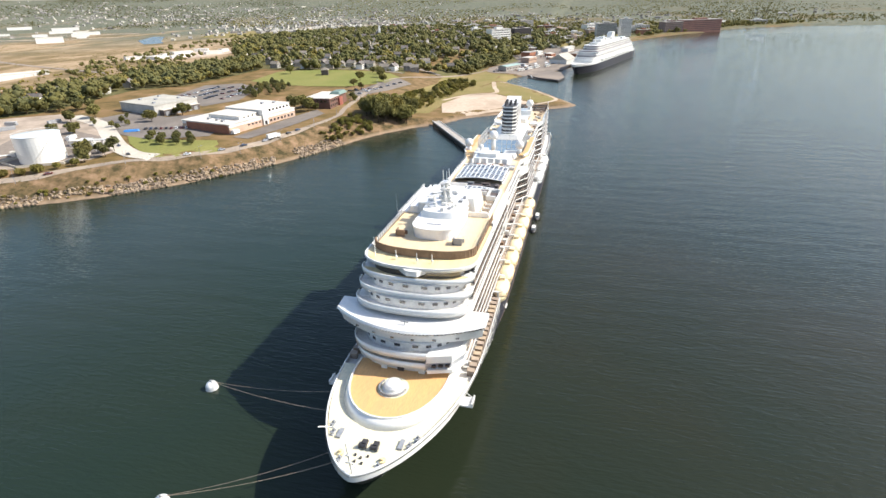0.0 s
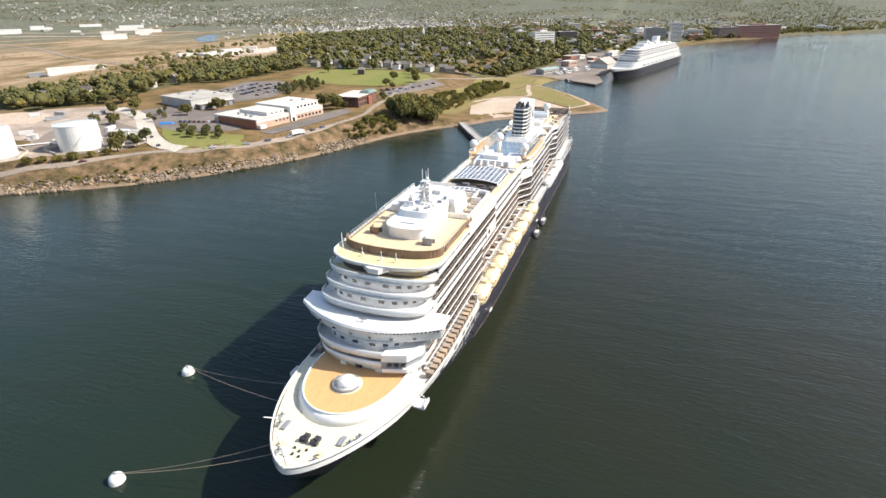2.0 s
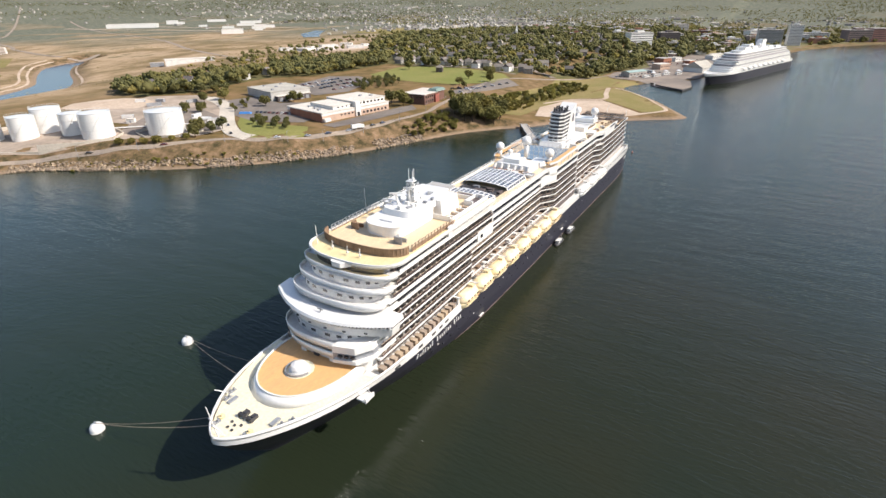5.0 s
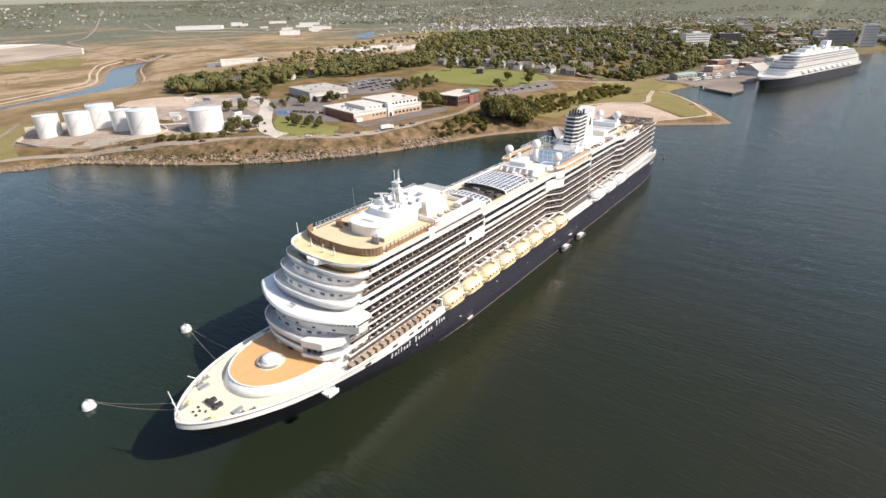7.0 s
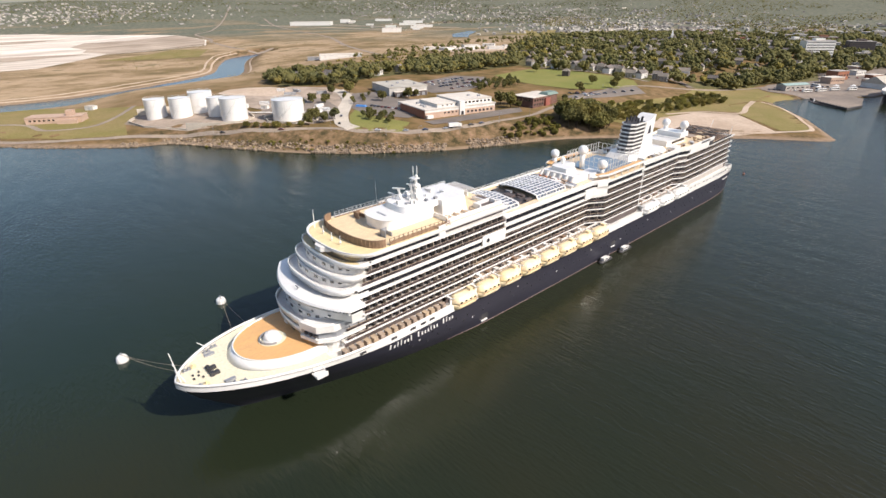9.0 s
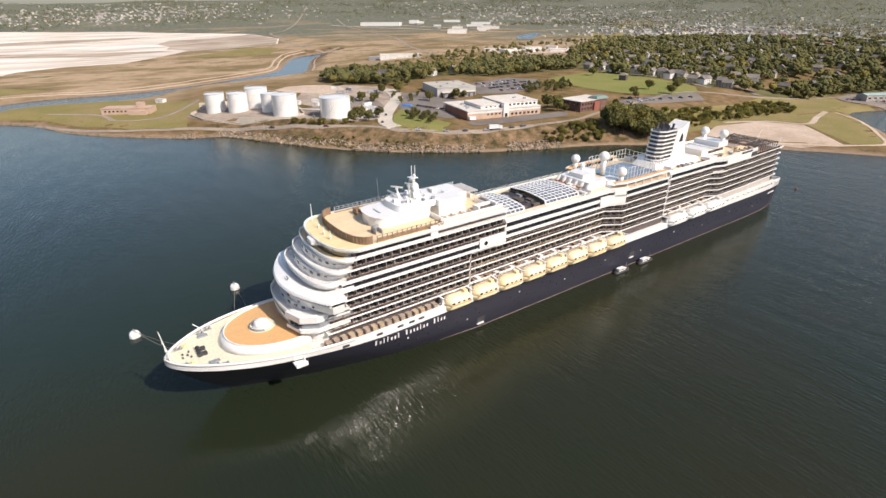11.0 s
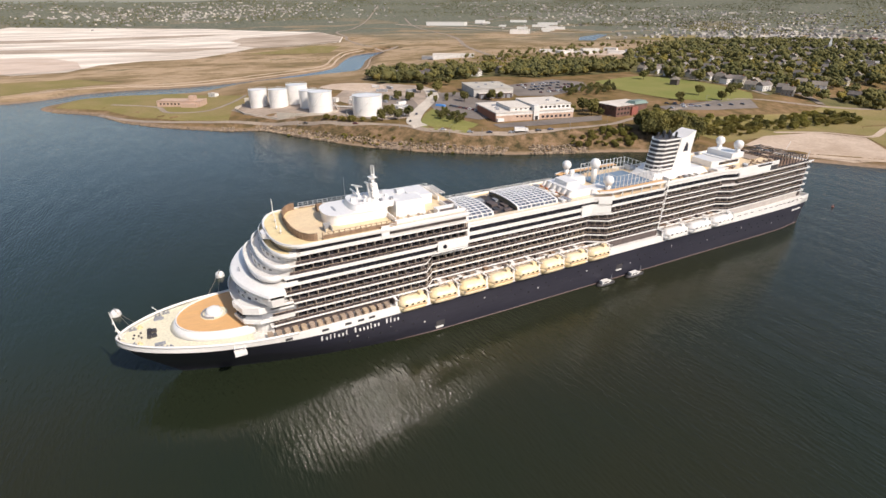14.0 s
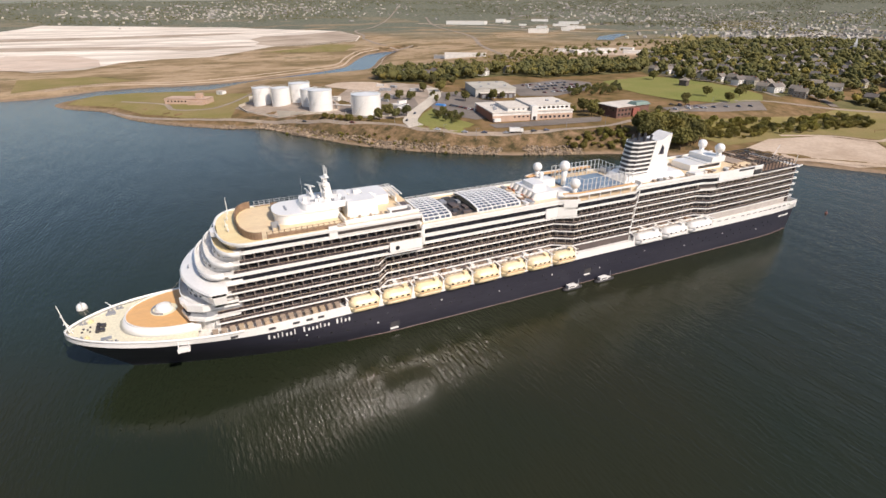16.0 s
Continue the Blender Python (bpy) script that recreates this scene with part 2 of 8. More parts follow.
BROWNBLOCK = mat("brown_render", (0.27, 0.20, 0.18), (0.22, 0.165, 0.15), 0.85, 0.05, 0.8, spec=0.2)
REDBLOCK = mat("red_brown_render", (0.33, 0.17, 0.14), (0.27, 0.14, 0.115), 0.85, 0.05, 0.8, spec=0.2)
RED = mat("red_cladding", (0.30, 0.10, 0.075), (0.25, 0.085, 0.065), 0.5, 0.3, 2)
# Warehouse walls: white cladding greyed for shade; plain grey on other blocks
STOREWALL = mat("grey_shade_cladding", (0.46, 0.44, 0.41), (0.38, 0.365, 0.34), 0.7, 0.2, 1.5)
PALEBRICK = mat("salmon_brick", (0.50, 0.36, 0.275), (0.43, 0.305, 0.235), 0.85, 0.15, 2.5, spec=0.2)
ROOFW = mat("pale_roof_membrane", (0.64, 0.59, 0.52), (0.55, 0.50, 0.44), 0.8, 0.06, 0.5, spec=0.2)
PALECONC = mat("pale_concrete", (0.56, 0.50, 0.42), (0.47, 0.42, 0.35), 0.9, 0.06, 0.8, spec=0.2)
YARD = mat("pink_gravel_yard", (0.43, 0.345, 0.275), (0.29, 0.235, 0.185), 0.95, 0.05, 0.25, spec=0.1)
PAVED = mat("worn_paving", (0.275, 0.225, 0.185), (0.19, 0.16, 0.135), 0.9, 0.03, 0.3, spec=0.2)
PARK = mat("town_grass", (0.125, 0.125, 0.055), (0.20, 0.165, 0.085), 0.95, 0.02, 0.12, spec=0.1)
CONC = mat("concrete", (0.42, 0.38, 0.34), (0.33, 0.30, 0.27), 0.9, 0.2, 1.5, spec=0.2)
SHINGLE = mat("grey_shingle_roof", (0.17, 0.155, 0.15), (0.23, 0.20, 0.185), 0.9, 0.2, 1.5, per_object=0.4, per_island=0.4, spec=0.2)
SIDING = mat("house_siding", (0.45, 0.43, 0.40), (0.31, 0.285, 0.27), 0.8, 0.2, 1.5, per_object=0.35, per_island=0.35, spec=0.2)
TEALROOF = mat("teal_roof", (0.17, 0.235, 0.20), (0.14, 0.195, 0.17), 0.5, 0.2, 1.5)
GREYROOF = mat("grey_roof_membrane", (0.46, 0.43, 0.37), (0.38, 0.355, 0.31), 0.85, 0.06, 0.5, spec=0.2)
BARK = mat("bark", (0.09, 0.065, 0.045), (0.06, 0.045, 0.035), 0.95, 1, 4, spec=0.1)


def leaf_mat(name, c1, c2, through_light=0.35):
    """Leaves: a matt surface through which some of the light passes."""
    m = mat(name, c1, c2, 0.75, 0.03, 1.2, per_object=0.16, per_island=0.1, spec=0.15)
    nt, bsdf = m.node_tree, m.node_tree.nodes["Principled BSDF"]
    thin, mixed = nt.nodes.new("ShaderNodeBsdfTranslucent"), nt.nodes.new("ShaderNodeMixShader")
    nt.links.new(bsdf.inputs["Base Color"].links[0].from_socket, thin.inputs["Color"])
    mixed.inputs[0].default_value = through_light
    nt.links.new(bsdf.outputs[0], mixed.inputs[1])
    nt.links.new(thin.outputs[0], mixed.inputs[2])
    nt.links.new(mixed.outputs[0], nt.nodes["Material Output"].inputs["Surface"])
    return m


LEAF_A = leaf_mat("leaves_green", (0.165, 0.158, 0.062), (0.205, 0.185, 0.072))
LEAF_B = leaf_mat("leaves_olive", (0.215, 0.192, 0.058), (0.245, 0.200, 0.066))
LEAF_C = leaf_mat("leaves_dark", (0.128, 0.132, 0.060), (0.166, 0.158, 0.072))
LEAF_E = leaf_mat("leaves_yellow_green", (0.27, 0.25, 0.075), (0.23, 0.195, 0.065), 0.45)
LEAF_D = leaf_mat("dry_scrub", (0.155, 0.118, 0.055), (0.115, 0.095, 0.045))
# Pond grey-blue: sky reflection in the colour, as on the canal
POND = mat("pond_sky_tint", (0.085, 0.115, 0.15), (0.075, 0.10, 0.13), 0.25, 0.02, 0.5)
CARS = [mat("car_paint_" + n, c, tuple(v * 0.9 for v in c), 0.3, 1, 3) for n, c in
        (("white", (0.75, 0.75, 0.75)), ("black", (0.02, 0.02, 0.022)), ("silver", (0.4, 0.41, 0.43)), ("red", (0.17, 0.04, 0.035)), ("blue", (0.05, 0.07, 0.12)))]
RUBBER = mat("rubber", (0.02, 0.02, 0.02), (0.03, 0.03, 0.03), 0.9, 1, 4)

# ---- mesh helpers ----


def finish(name, bm, material, parent=None, label="", smooth=False):
    me = bpy.data.meshes.new(name)
    bmesh.ops.recalc_face_normals(bm, faces=bm.faces)
    bm.to_mesh(me)
    bm.free()
    for p in me.polygons:
        p.use_smooth = smooth
    me.materials.append(material)
    ob = new(name, me)
    ob.parent = parent
    if label:
        tagged(ob, label)
    return ob


def part(name, bm, material, parent, label="", smooth=False):
    return finish(name, bm, material, parent, label, smooth)


def share(name, me, m, parent):
    """One more object on a mesh that others use too."""
    ob = new(name, me)
    ob.parent, ob.matrix_basis = parent, m
    return ob


def thing(name, m, label, category, group=""):
    e = new(name)
    e.empty_display_size = 0.5
    e.matrix_basis = m
    return tagged(e, label, category, group)


def box(bm, x0, x1, y0, y1, z0, z1, m=None):
    vs = [bm.verts.new((m @ Vector(c)) if m else c) for c in
          ((x0, y0, z0), (x1, y0, z0), (x1, y1, z0), (x0, y1, z0), (x0, y0, z1), (x1, y0, z1), (x1, y1, z1), (x0, y1, z1))]
    for f in ((3, 2, 1, 0), (4, 5, 6, 7), (0, 1, 5, 4), (1, 2, 6, 5), (2, 3, 7, 6), (3, 0, 4, 7)):
        bm.faces.new([vs[i] for i in f])
    return bm


def boxes(*rows):
    bm = bmesh.new()
    for r in rows:
        box(bm, *r)
    return bm


def prism(poly, z0, z1, bm=None, top=None):
    """Upright prism on a plan; top: another plan of as many corners for the upper side."""
    bm = bm or bmesh.new()
    a = [bm.verts.new((x, y, z0)) for x, y in poly]
    b = [bm.verts.new((x, y, z1)) for x, y in (top or poly)]
    bm.faces.new(a[::-1]), bm.faces.new(b)
    for i in range(len(a)):
        j = (i + 1) % len(a)
        bm.faces.new((a[i], a[j], b[j], b[i]))
    return bm


def inset_line(pts, d):
    """The open line moved sideways by d, to its left hand."""
    out = []
    for i, p in enumerate(pts):
        a, b = Vector(pts[max(0, i - 1)]), Vector(pts[min(len(pts) - 1, i + 1)])
        t = (b - a).normalized()
        out.append((p[0] - t.y * d, p[1] + t.x * d))
    return out


def band(pts, thick, z0, z1, bm=None, lean=0.0):
    """Upright wall along an open line in plan; lean: how far its top stands to the left of its foot."""
    bm = bm or bmesh.new()
    inner = inset_line(pts, thick)
    tops = inset_line(pts, lean), inset_line(pts, thick + lean)
    rows = [[bm.verts.new((*p, z)) for p in line] for line, z in ((pts, z0), (tops[0], z1), (tops[1], z1), (inner, z0))]
    for i in range(len(pts) - 1):
        for k in range(4):
            a, b = rows[k], rows[(k + 1) % 4]
            bm.faces.new((a[i], a[i + 1], b[i + 1], b[i]))
    bm.faces.new([r[0] for r in rows]), bm.faces.new([r[-1] for r in rows][::-1])
    return bm


def tube(bm, a, b, r, n=6, r2=None):
    a, b = Vector(a), Vector(b)
    q = (b - a).to_track_quat("Z", "Y").to_matrix()
    rings = [[bm.verts.new(p + q @ Vector((rr * math.cos(2 * math.pi * i / n), rr * math.sin(2 * math.pi * i / n), 0))) for i in range(n)]
             for p, rr in ((a, r), (b, r if r2 is None else r2))]
    for i in range(n):
        j = (i + 1) % n
        bm.faces.new((rings[0][i], rings[0][j], rings[1][j], rings[1][i]))
    bm.faces.new(rings[0][::-1]), bm.faces.new(rings[1])
    return bm


def ball(bm, c, r, seg=14, rings=9, squash=1.0):
    bmesh.ops.create_uvsphere(bm, u_segments=seg, v_segments=rings, radius=r, matrix=Matrix.Translation(c) @ Matrix.Diagonal((1, 1, squash, 1)))
    return bm


def loft(bm, rings, cap0=True, cap1=True, close=True):
    vs = [[bm.verts.new(p) for p in r] for r in rings]
    n = len(rings[0])
    for a, b in zip(vs, vs[1:]):
        for i in range(n if close else n - 1):
            j = (i + 1) % n
            bm.faces.new((a[i], a[j], b[j], b[i]))
    if cap0:
        bm.faces.new(vs[0][::-1])
    if cap1:
        bm.faces.new(vs[-1])
    return bm


def smoothstep(a, b, v):
    t = np.clip((v - a) / (b - a), 0, 1)
    return t * t * (3 - 2 * t)

# ---- sea and land ----
SHORE = [(-4850, -1600), (-660, -1600), (-620, -420), (-596, -180), (-590, -122), (-602, -92), (-638, -55), (-648, -8), (-640, 50), (-652, 110), (-688, 185), (-735, 262), (-782, 308), (-895, 357),
         (-1000, 413), (-1050, 468), (-1072, 510), (-1044, 526), (-1004, 466), (-895, 403), (-772, 350), (-710, 312), (-662, 236), (-626, 168), (-597, 105), (-582, 50), (-598, -12), (-586, -62), (-553, -88), (-520, -82), (-475, -32), (-425, -12), (-384, 18), (-336, 72), (-330, 98),
         (-284, 123), (-230, 158), (-192, 196), (-160, 243), (-143, 284), (-128, 326), (-104, 358), (-85, 374), (-66, 405), (-36, 425), (-6, 449), (30, 472),
         (14, 500), (-14, 552), (-50, 600), (-70, 626)]
SHORE += [(-62, 660), (-40, 690), (-18, 712), (0, 740), (44, 960), (76, 1130), (103, 1215), (141, 1290), (178, 1368), (236, 1442), (300, 1512), (365, 1610), (455, 1690), (560, 1745), (785, 1760), (1100, 1750), (2200, 1900), (2200, 4880), (-4850, 4880)]
SHORE_A = np.array(SHORE, float)


def round_corners(p, times=2):
    """Corner cutting: every corner of the closed line gives way to two."""
    for _ in range(times):
        q = np.roll(p, -1, axis=0)
        p = np.stack((p * 0.8 + q * 0.2, p * 0.2 + q * 0.8), 1).reshape(-1, 2)
    return p


COAST = round_corners(SHORE_A)


def inland(x, y):
    """Metres from the waterline, inland positive."""
    x, y = np.asarray(x, float), np.asarray(y, float)
    best, inside = np.full(x.shape, 1e9), np.zeros(x.shape, bool)
    for (ax, ay), (bx, by) in zip(COAST, np.roll(COAST, -1, axis=0)):
        dx, dy = bx - ax, by - ay
        t = np.clip(((x - ax) * dx + (y - ay) * dy) / (dx * dx + dy * dy + 1e-9), 0, 1)
        best = np.minimum(best, (x - ax - t * dx) ** 2 + (y - ay - t * dy) ** 2)
        cross = ((ay > y) != (by > y)) & (x < dx * (y - ay) / (by - ay + 1e-12) + ax)
        inside ^= cross
    return np.where(inside, 1, -1) * np.sqrt(best)


def height(x, y):
    x, y = np.asarray(x, float), np.asarray(y, float)
    s = inland(x, y)
    s = s + 2.2 * np.sin(x * 0.13 + y * 0.07) * np.sin(y * 0.11 - x * 0.05) * smoothstep(0, 10, np.abs(s))
    low = smoothstep(150, 60, y)
    spit = smoothstep(330, 400, y) * smoothstep(-185, -115, x)
    west = smoothstep(-560, -640, x - 0.35 * np.clip(y - 150, 0, 500) * -1) * smoothstep(600, 300, y)
    top = 12.3 * (1 - low) * (1 - spit) * (1 - west) + 4.5 * np.maximum(low * (1 - west), west) + 3.0 * spit * (1 - low)
    wide = 30 - 15 * spit
    h = np.where(s > 0, top * smoothstep(-0.12, 1, s / wide), np.maximum(-6, s * 0.25))
    h = h + np.clip((s - 60) * 0.03, 0, 4) * (1 - low) * (1 - west) * (1 - spit)
    r = np.hypot(x - 100, y)
    return h + 132 * smoothstep(2500, 5100, r) * smoothstep(0, 420, s)


def grid_line(*spans):
    out = []
    for a, b, step in spans:
        out += list(np.arange(a, b, step))
    return np.array(out + [spans[-1][1]])


gx = grid_line((-4850, -1200, 90), (-1200, -620, 10), (-620, 60, 5), (60, 700, 20), (700, 2200, 90))
gy = grid_line((-1600, -200, 60), (-200, 700, 5), (700, 1100, 20), (1100, 1860, 40), (1860, 4880, 60))
X, Y = np.meshgrid(gx, gy)
Z = height(X.ravel(), Y.ravel())
ZGRID, SGRID = Z.reshape(X.shape), inland(X, Y)


def lookup(grid, x, y):
    i, j = min(len(gx) - 2, max(0, int(np.searchsorted(gx, x)) - 1)), min(len(gy) - 2, max(0, int(np.searchsorted(gy, y)) - 1))
    u, v = (x - gx[i]) / (gx[i + 1] - gx[i]), (y - gy[j]) / (gy[j + 1] - gy[j])
    return float((grid[j, i] * (1 - u) + grid[j, i + 1] * u) * (1 - v) + (grid[j + 1, i] * (1 - u) + grid[j + 1, i + 1] * u) * v)


def ground_at(x, y):
    return lookup(ZGRID, x, y)


def shore_distance(x, y):
    return lookup(SGRID, x, y)


V = np.stack((X.ravel(), Y.ravel(), Z), 1)
n, m = len(gx), len(gy)
i0 = (np.arange(m - 1)[:, None] * n + np.arange(n - 1)[None, :]).ravel()
F = np.stack((i0, i0 + 1, i0 + n + 1, i0 + n), 1)
F = F[(Z[F] > -5.9).any(1)]
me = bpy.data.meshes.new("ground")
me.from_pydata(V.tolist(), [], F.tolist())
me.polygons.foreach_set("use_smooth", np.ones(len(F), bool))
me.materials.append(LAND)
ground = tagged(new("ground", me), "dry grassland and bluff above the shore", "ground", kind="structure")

bm = bmesh.new()
bm.faces.new([bm.verts.new(p) for p in ((-4900, -4600, 0), (4900, -4600, 0), (4900, 4900, 0), (-4900, 4900, 0))])
tagged(finish("water", bm, SEA), "dark green rippled harbour water", "water", kind="structure")


def drape(name, poly, material, label, dz=0.25, cell=10.0, kind="structure", category="ground"):
    """A flat sheet laid over the ground."""
    bm = bmesh.new()
    bm.faces.new([bm.verts.new((x, y, 0)) for x, y in poly])
    xs, ys = [p[0] for p in poly], [p[1] for p in poly]
    for lo, hi, nrm in ((min(xs), max(xs), (1, 0, 0)), (min(ys), max(ys), (0, 1, 0))):
        v = lo + cell
        while v < hi:
            bmesh.ops.bisect_plane(bm, geom=bm.verts[:] + bm.edges[:] + bm.faces[:], plane_co=tuple(v * c for c in nrm), plane_no=nrm)
            v += cell
    for v in bm.verts:
        v.co.z = ground_at(v.co.x, v.co.y) + dz
    bmesh.ops.triangulate(bm, faces=bm.faces[:])
    return tagged(finish(name, bm, material), label, category, kind=kind)


def smooth_line(pts, steps=5):
    out = []
    for i in range(len(pts) - 1):
        p = [Vector(pts[max(0, min(len(pts) - 1, i + k))]) for k in (-1, 0, 1, 2)]
        for s in range(steps):
            t = s / steps
            out.append(0.5 * (2 * p[1] + (p[2] - p[0]) * t + (2 * p[0] - 5 * p[1] + 4 * p[2] - p[3]) * t * t + (3 * p[1] - p[0] - 3 * p[2] + p[3]) * t ** 3))
    return [(v.x, v.y) for v in out] + [tuple(pts[-1])]


def road(name, pts, width, material, label, dz=0.3, category="road"):
    line = smooth_line(pts)
    a, b = inset_line(line, width / 2), inset_line(line, -width / 2)
    mid = [((p[0] + q[0]) / 2, (p[1] + q[1]) / 2) for p, q in zip(a, b)]
    bm = bmesh.new()
    rows = [[bm.verts.new((x, y, ground_at(x, y) + dz)) for x, y in r] for r in (a, mid, b)]
    for u, v in zip(rows, rows[1:]):
        for i in range(len(u) - 1):
            bm.faces.new((u[i], u[i + 1], v[i + 1], v[i]))
    return tagged(finish(name, bm, material), label, category, kind="structure")


road("road", [(-470, -30), (-420, 0), (-384, 40), (-345, 94), (-306, 130), (-276, 153), (-243, 185), (-219, 204), (-202, 221), (-188, 238), (-175, 268), (-167, 303), (-163, 338), (-172, 372), (-178, 420),
              (-184, 470), (-186, 530), (-150, 600), (-110, 700), (-90, 800)], 4.6, GRAVEL, "worn pale asphalt shore road")
road("road", [(-226, 202), (-244, 204), (-272, 220), (-298, 240), (-335, 268), (-380, 285)], 12, PALECONC, "pale concrete access road", 0.42)
road("road", [(-470, 110), (-440, 85), (-420, 60), (-430, 30), (-470, 20), (-505, -20)], 5, GRAVEL, "gravel track round the pump house")
drape("pavement", [(-418, 92), (-404, 84), (-356, 98), (-322, 124), (-304, 150), (-318, 168), (-352, 174), (-398, 170), (-424, 136)], YARD, "pinkish gravel yard under the fuel tanks", 0.3)
drape("pavement", [(-345, 184), (-304, 152), (-262, 188), (-262, 214), (-300, 250), (-352, 286), (-400, 290), (-440, 262), (-425, 205), (-380, 178)], YARD, "bare gravel tank yard", 0.26)
drape("pavement", [(-334, 172), (-318, 164), (-300, 166), (-262, 196), (-272, 214), (-300, 236), (-350, 250), (-372, 236), (-356, 204)], PAVED, "grey hard standing round the tank", 0.36)
drape("pavement", [(-423, 203), (-440, 190), (-456, 186), (-474, 206), (-470, 226), (-454, 244), (-430, 252), (-404, 246), (-396, 222)], SAND, "bare dusty clearing", 0.3)
drape("pavement", [(-300, 246), (-262, 238), (-226, 256), (-236, 300), (-262, 330), (-300, 300), (-340, 312), (-352, 285), (-330, 258)], ASPHALT, "grey car park beside the hall", 0.32)
drape("pavement", [(-206, 256), (-192, 254), (-183, 296), (-178, 345), (-192, 358), (-198, 330)], ASPHALT, "asphalt apron along the brick hall", 0.32)
drape("pavement", [(-360, 362), (-298, 345), (-284, 378), (-300, 440), (-345, 472), (-380, 455)], ASPHALT, "large staff car park", 0.32)
drape("pavement", [(-196, 430), (-180, 424), (-166, 470), (-158, 522), (-180, 540), (-190, 480)], ASPHALT, "asphalt lot beside the lawn", 0.34)
drape("lawn", [(-228, 200), (-206, 214), (-196, 228), (-212, 246), (-252, 240), (-286, 244), (-268, 226)], LAWN, "mown green lawn by the junction", 0.3)
drape("lawn", [(-345, 490), (-300, 468), (-255, 462), (-214, 470), (-182, 500), (-180, 545), (-204, 578), (-232, 588), (-290, 596), (-332, 594), (-358, 572)], LAWN, "wide green playing field", 0.3)
# Woodland floor kept dark: the trees' shade is put into its colour
SHADED_FLOOR = mat("woodland_floor", (0.105, 0.100, 0.042), (0.15, 0.13, 0.06), 0.95, 0.03, 0.5, spec=0.1)
BELT = [(-500, 258), (-446, 258), (-425, 290), (-430, 340), (-440, 410), (-402, 455), (-396, 540), (-398, 600), (-440, 650), (-500, 610), (-520, 520), (-510, 430), (-545, 340), (-530, 285)]
TOWN = [(-440, 625), (-385, 596), (-330, 596), (-250, 600), (-190, 580), (-150, 612), (-118, 680), (-112, 760), (-80, 900), (-30, 1050), (30, 1500), (-300, 1700), (-700, 1450), (-760, 1160), (-690, 950), (-560, 770)]
drape("woodland_floor", BELT, SHADED_FLOOR, "shaded ground under the tree belt", 0.22, 20)
drape("woodland_floor", TOWN, SHADED_FLOOR, "gardens and shaded ground under the town trees", 0.22, 40)
drape("beach", [(-92, 408), (-66, 412), (-30, 436), (-12, 462), (-62, 516), (-92, 500), (-104, 450)], SAND, "pale bare sand patch on the point", 0.2)
drape("lawn", [(-165, 404), (-104, 404), (-98, 500), (-88, 512), (-66, 526), (-88, 562), (-76, 610), (-48, 645), (-60, 668), (-92, 678), (-126, 720), (-150, 640), (-140, 560), (-150, 480)], DRYLAWN, "rough olive grass on the slope", 0.16)
drape("lawn", [(-64, 520), (-10, 468), (6, 486), (-12, 528), (-42, 584), (-72, 606), (-86, 560)], DRYLAWN, "dry olive lawn on the point", 0.2)
road("path", [(-108, 470), (-88, 506), (-62, 522), (-70, 560), (-78, 600)], 5, SAND, "sandy footpath", 0.3, "path")
road("path", [(-70, 600), (-46, 588), (-18, 540), (4, 496), (2, 478), (-14, 458), (-40, 434), (-70, 408)], 4, SAND, "gravel path round the lawn", 0.35, "path")
drape("lawn", [(-112, 760), (-75, 800), (-20, 930), (34, 975), (66, 1130), (93, 1218), (130, 1292), (166, 1372), (226, 1450), (290, 1520), (355, 1618), (445, 1698), (560, 1756), (700, 1900), (-300, 1960), (-300, 1700), (30, 1500), (-30, 1050), (-80, 900)], PARK, "town grass and gardens along the waterfront", 0.26, 25)
drape("pavement", [(-110, 739), (-104, 694), (-90, 681), (-50, 674), (-38, 692), (-20, 716), (-2, 742), (28, 930), (34, 1020), (-16, 1046), (-109, 1030), (-98, 900), (-78, 828), (-84, 806)], PAVED, "worn paved cruise quay", 0.42)
drape("lawn", [(-45, 1062), (-66, 1150), (-52, 1440), (-9, 1403), (2, 1180), (-14, 1066)], DRYLAWN, "mown grass behind the quay", 0.5, 30)
road("path", [(-60, 1110), (-44, 1160), (-26, 1245)], 9, SAND, "pale gravel strip on the grass", 0.8, "path")
for line in ([(-130, 700), (-122, 800), (-108, 950), (-96, 1100), (-84, 1300), (-60, 1560)], [(-96, 1050), (-20, 1052), (30, 1046)], [(-84, 1300), (-20, 1296), (60, 1284), (120, 1292)], [(-60, 1500), (60, 1462), (160, 1420)],
             [(-120, 820), (-240, 850), (-380, 900), (-520, 930)], [(-104, 1000), (-260, 1040), (-430, 1080), (-600, 1130)], [(-150, 612), (-260, 660), (-420, 700)]):
    road("street", line, 9, PAVED, "grey town street", 0.62)
PIT = [(-852, -158), (-866, -92), (-963, -52), (-1010, 15), (-1019, 101), (-1121, 174), (-1252, 254), (-1272, 394), (-1262, 470), (-1420, 530), (-1719, 552), (-2465, 302), (-2643, -55), (-2776, -459), (-1900, -620), (-1050, -320)]
drape("clay_pit", PIT, PALESAND, "pale bare clay pits", 0.4, 60)
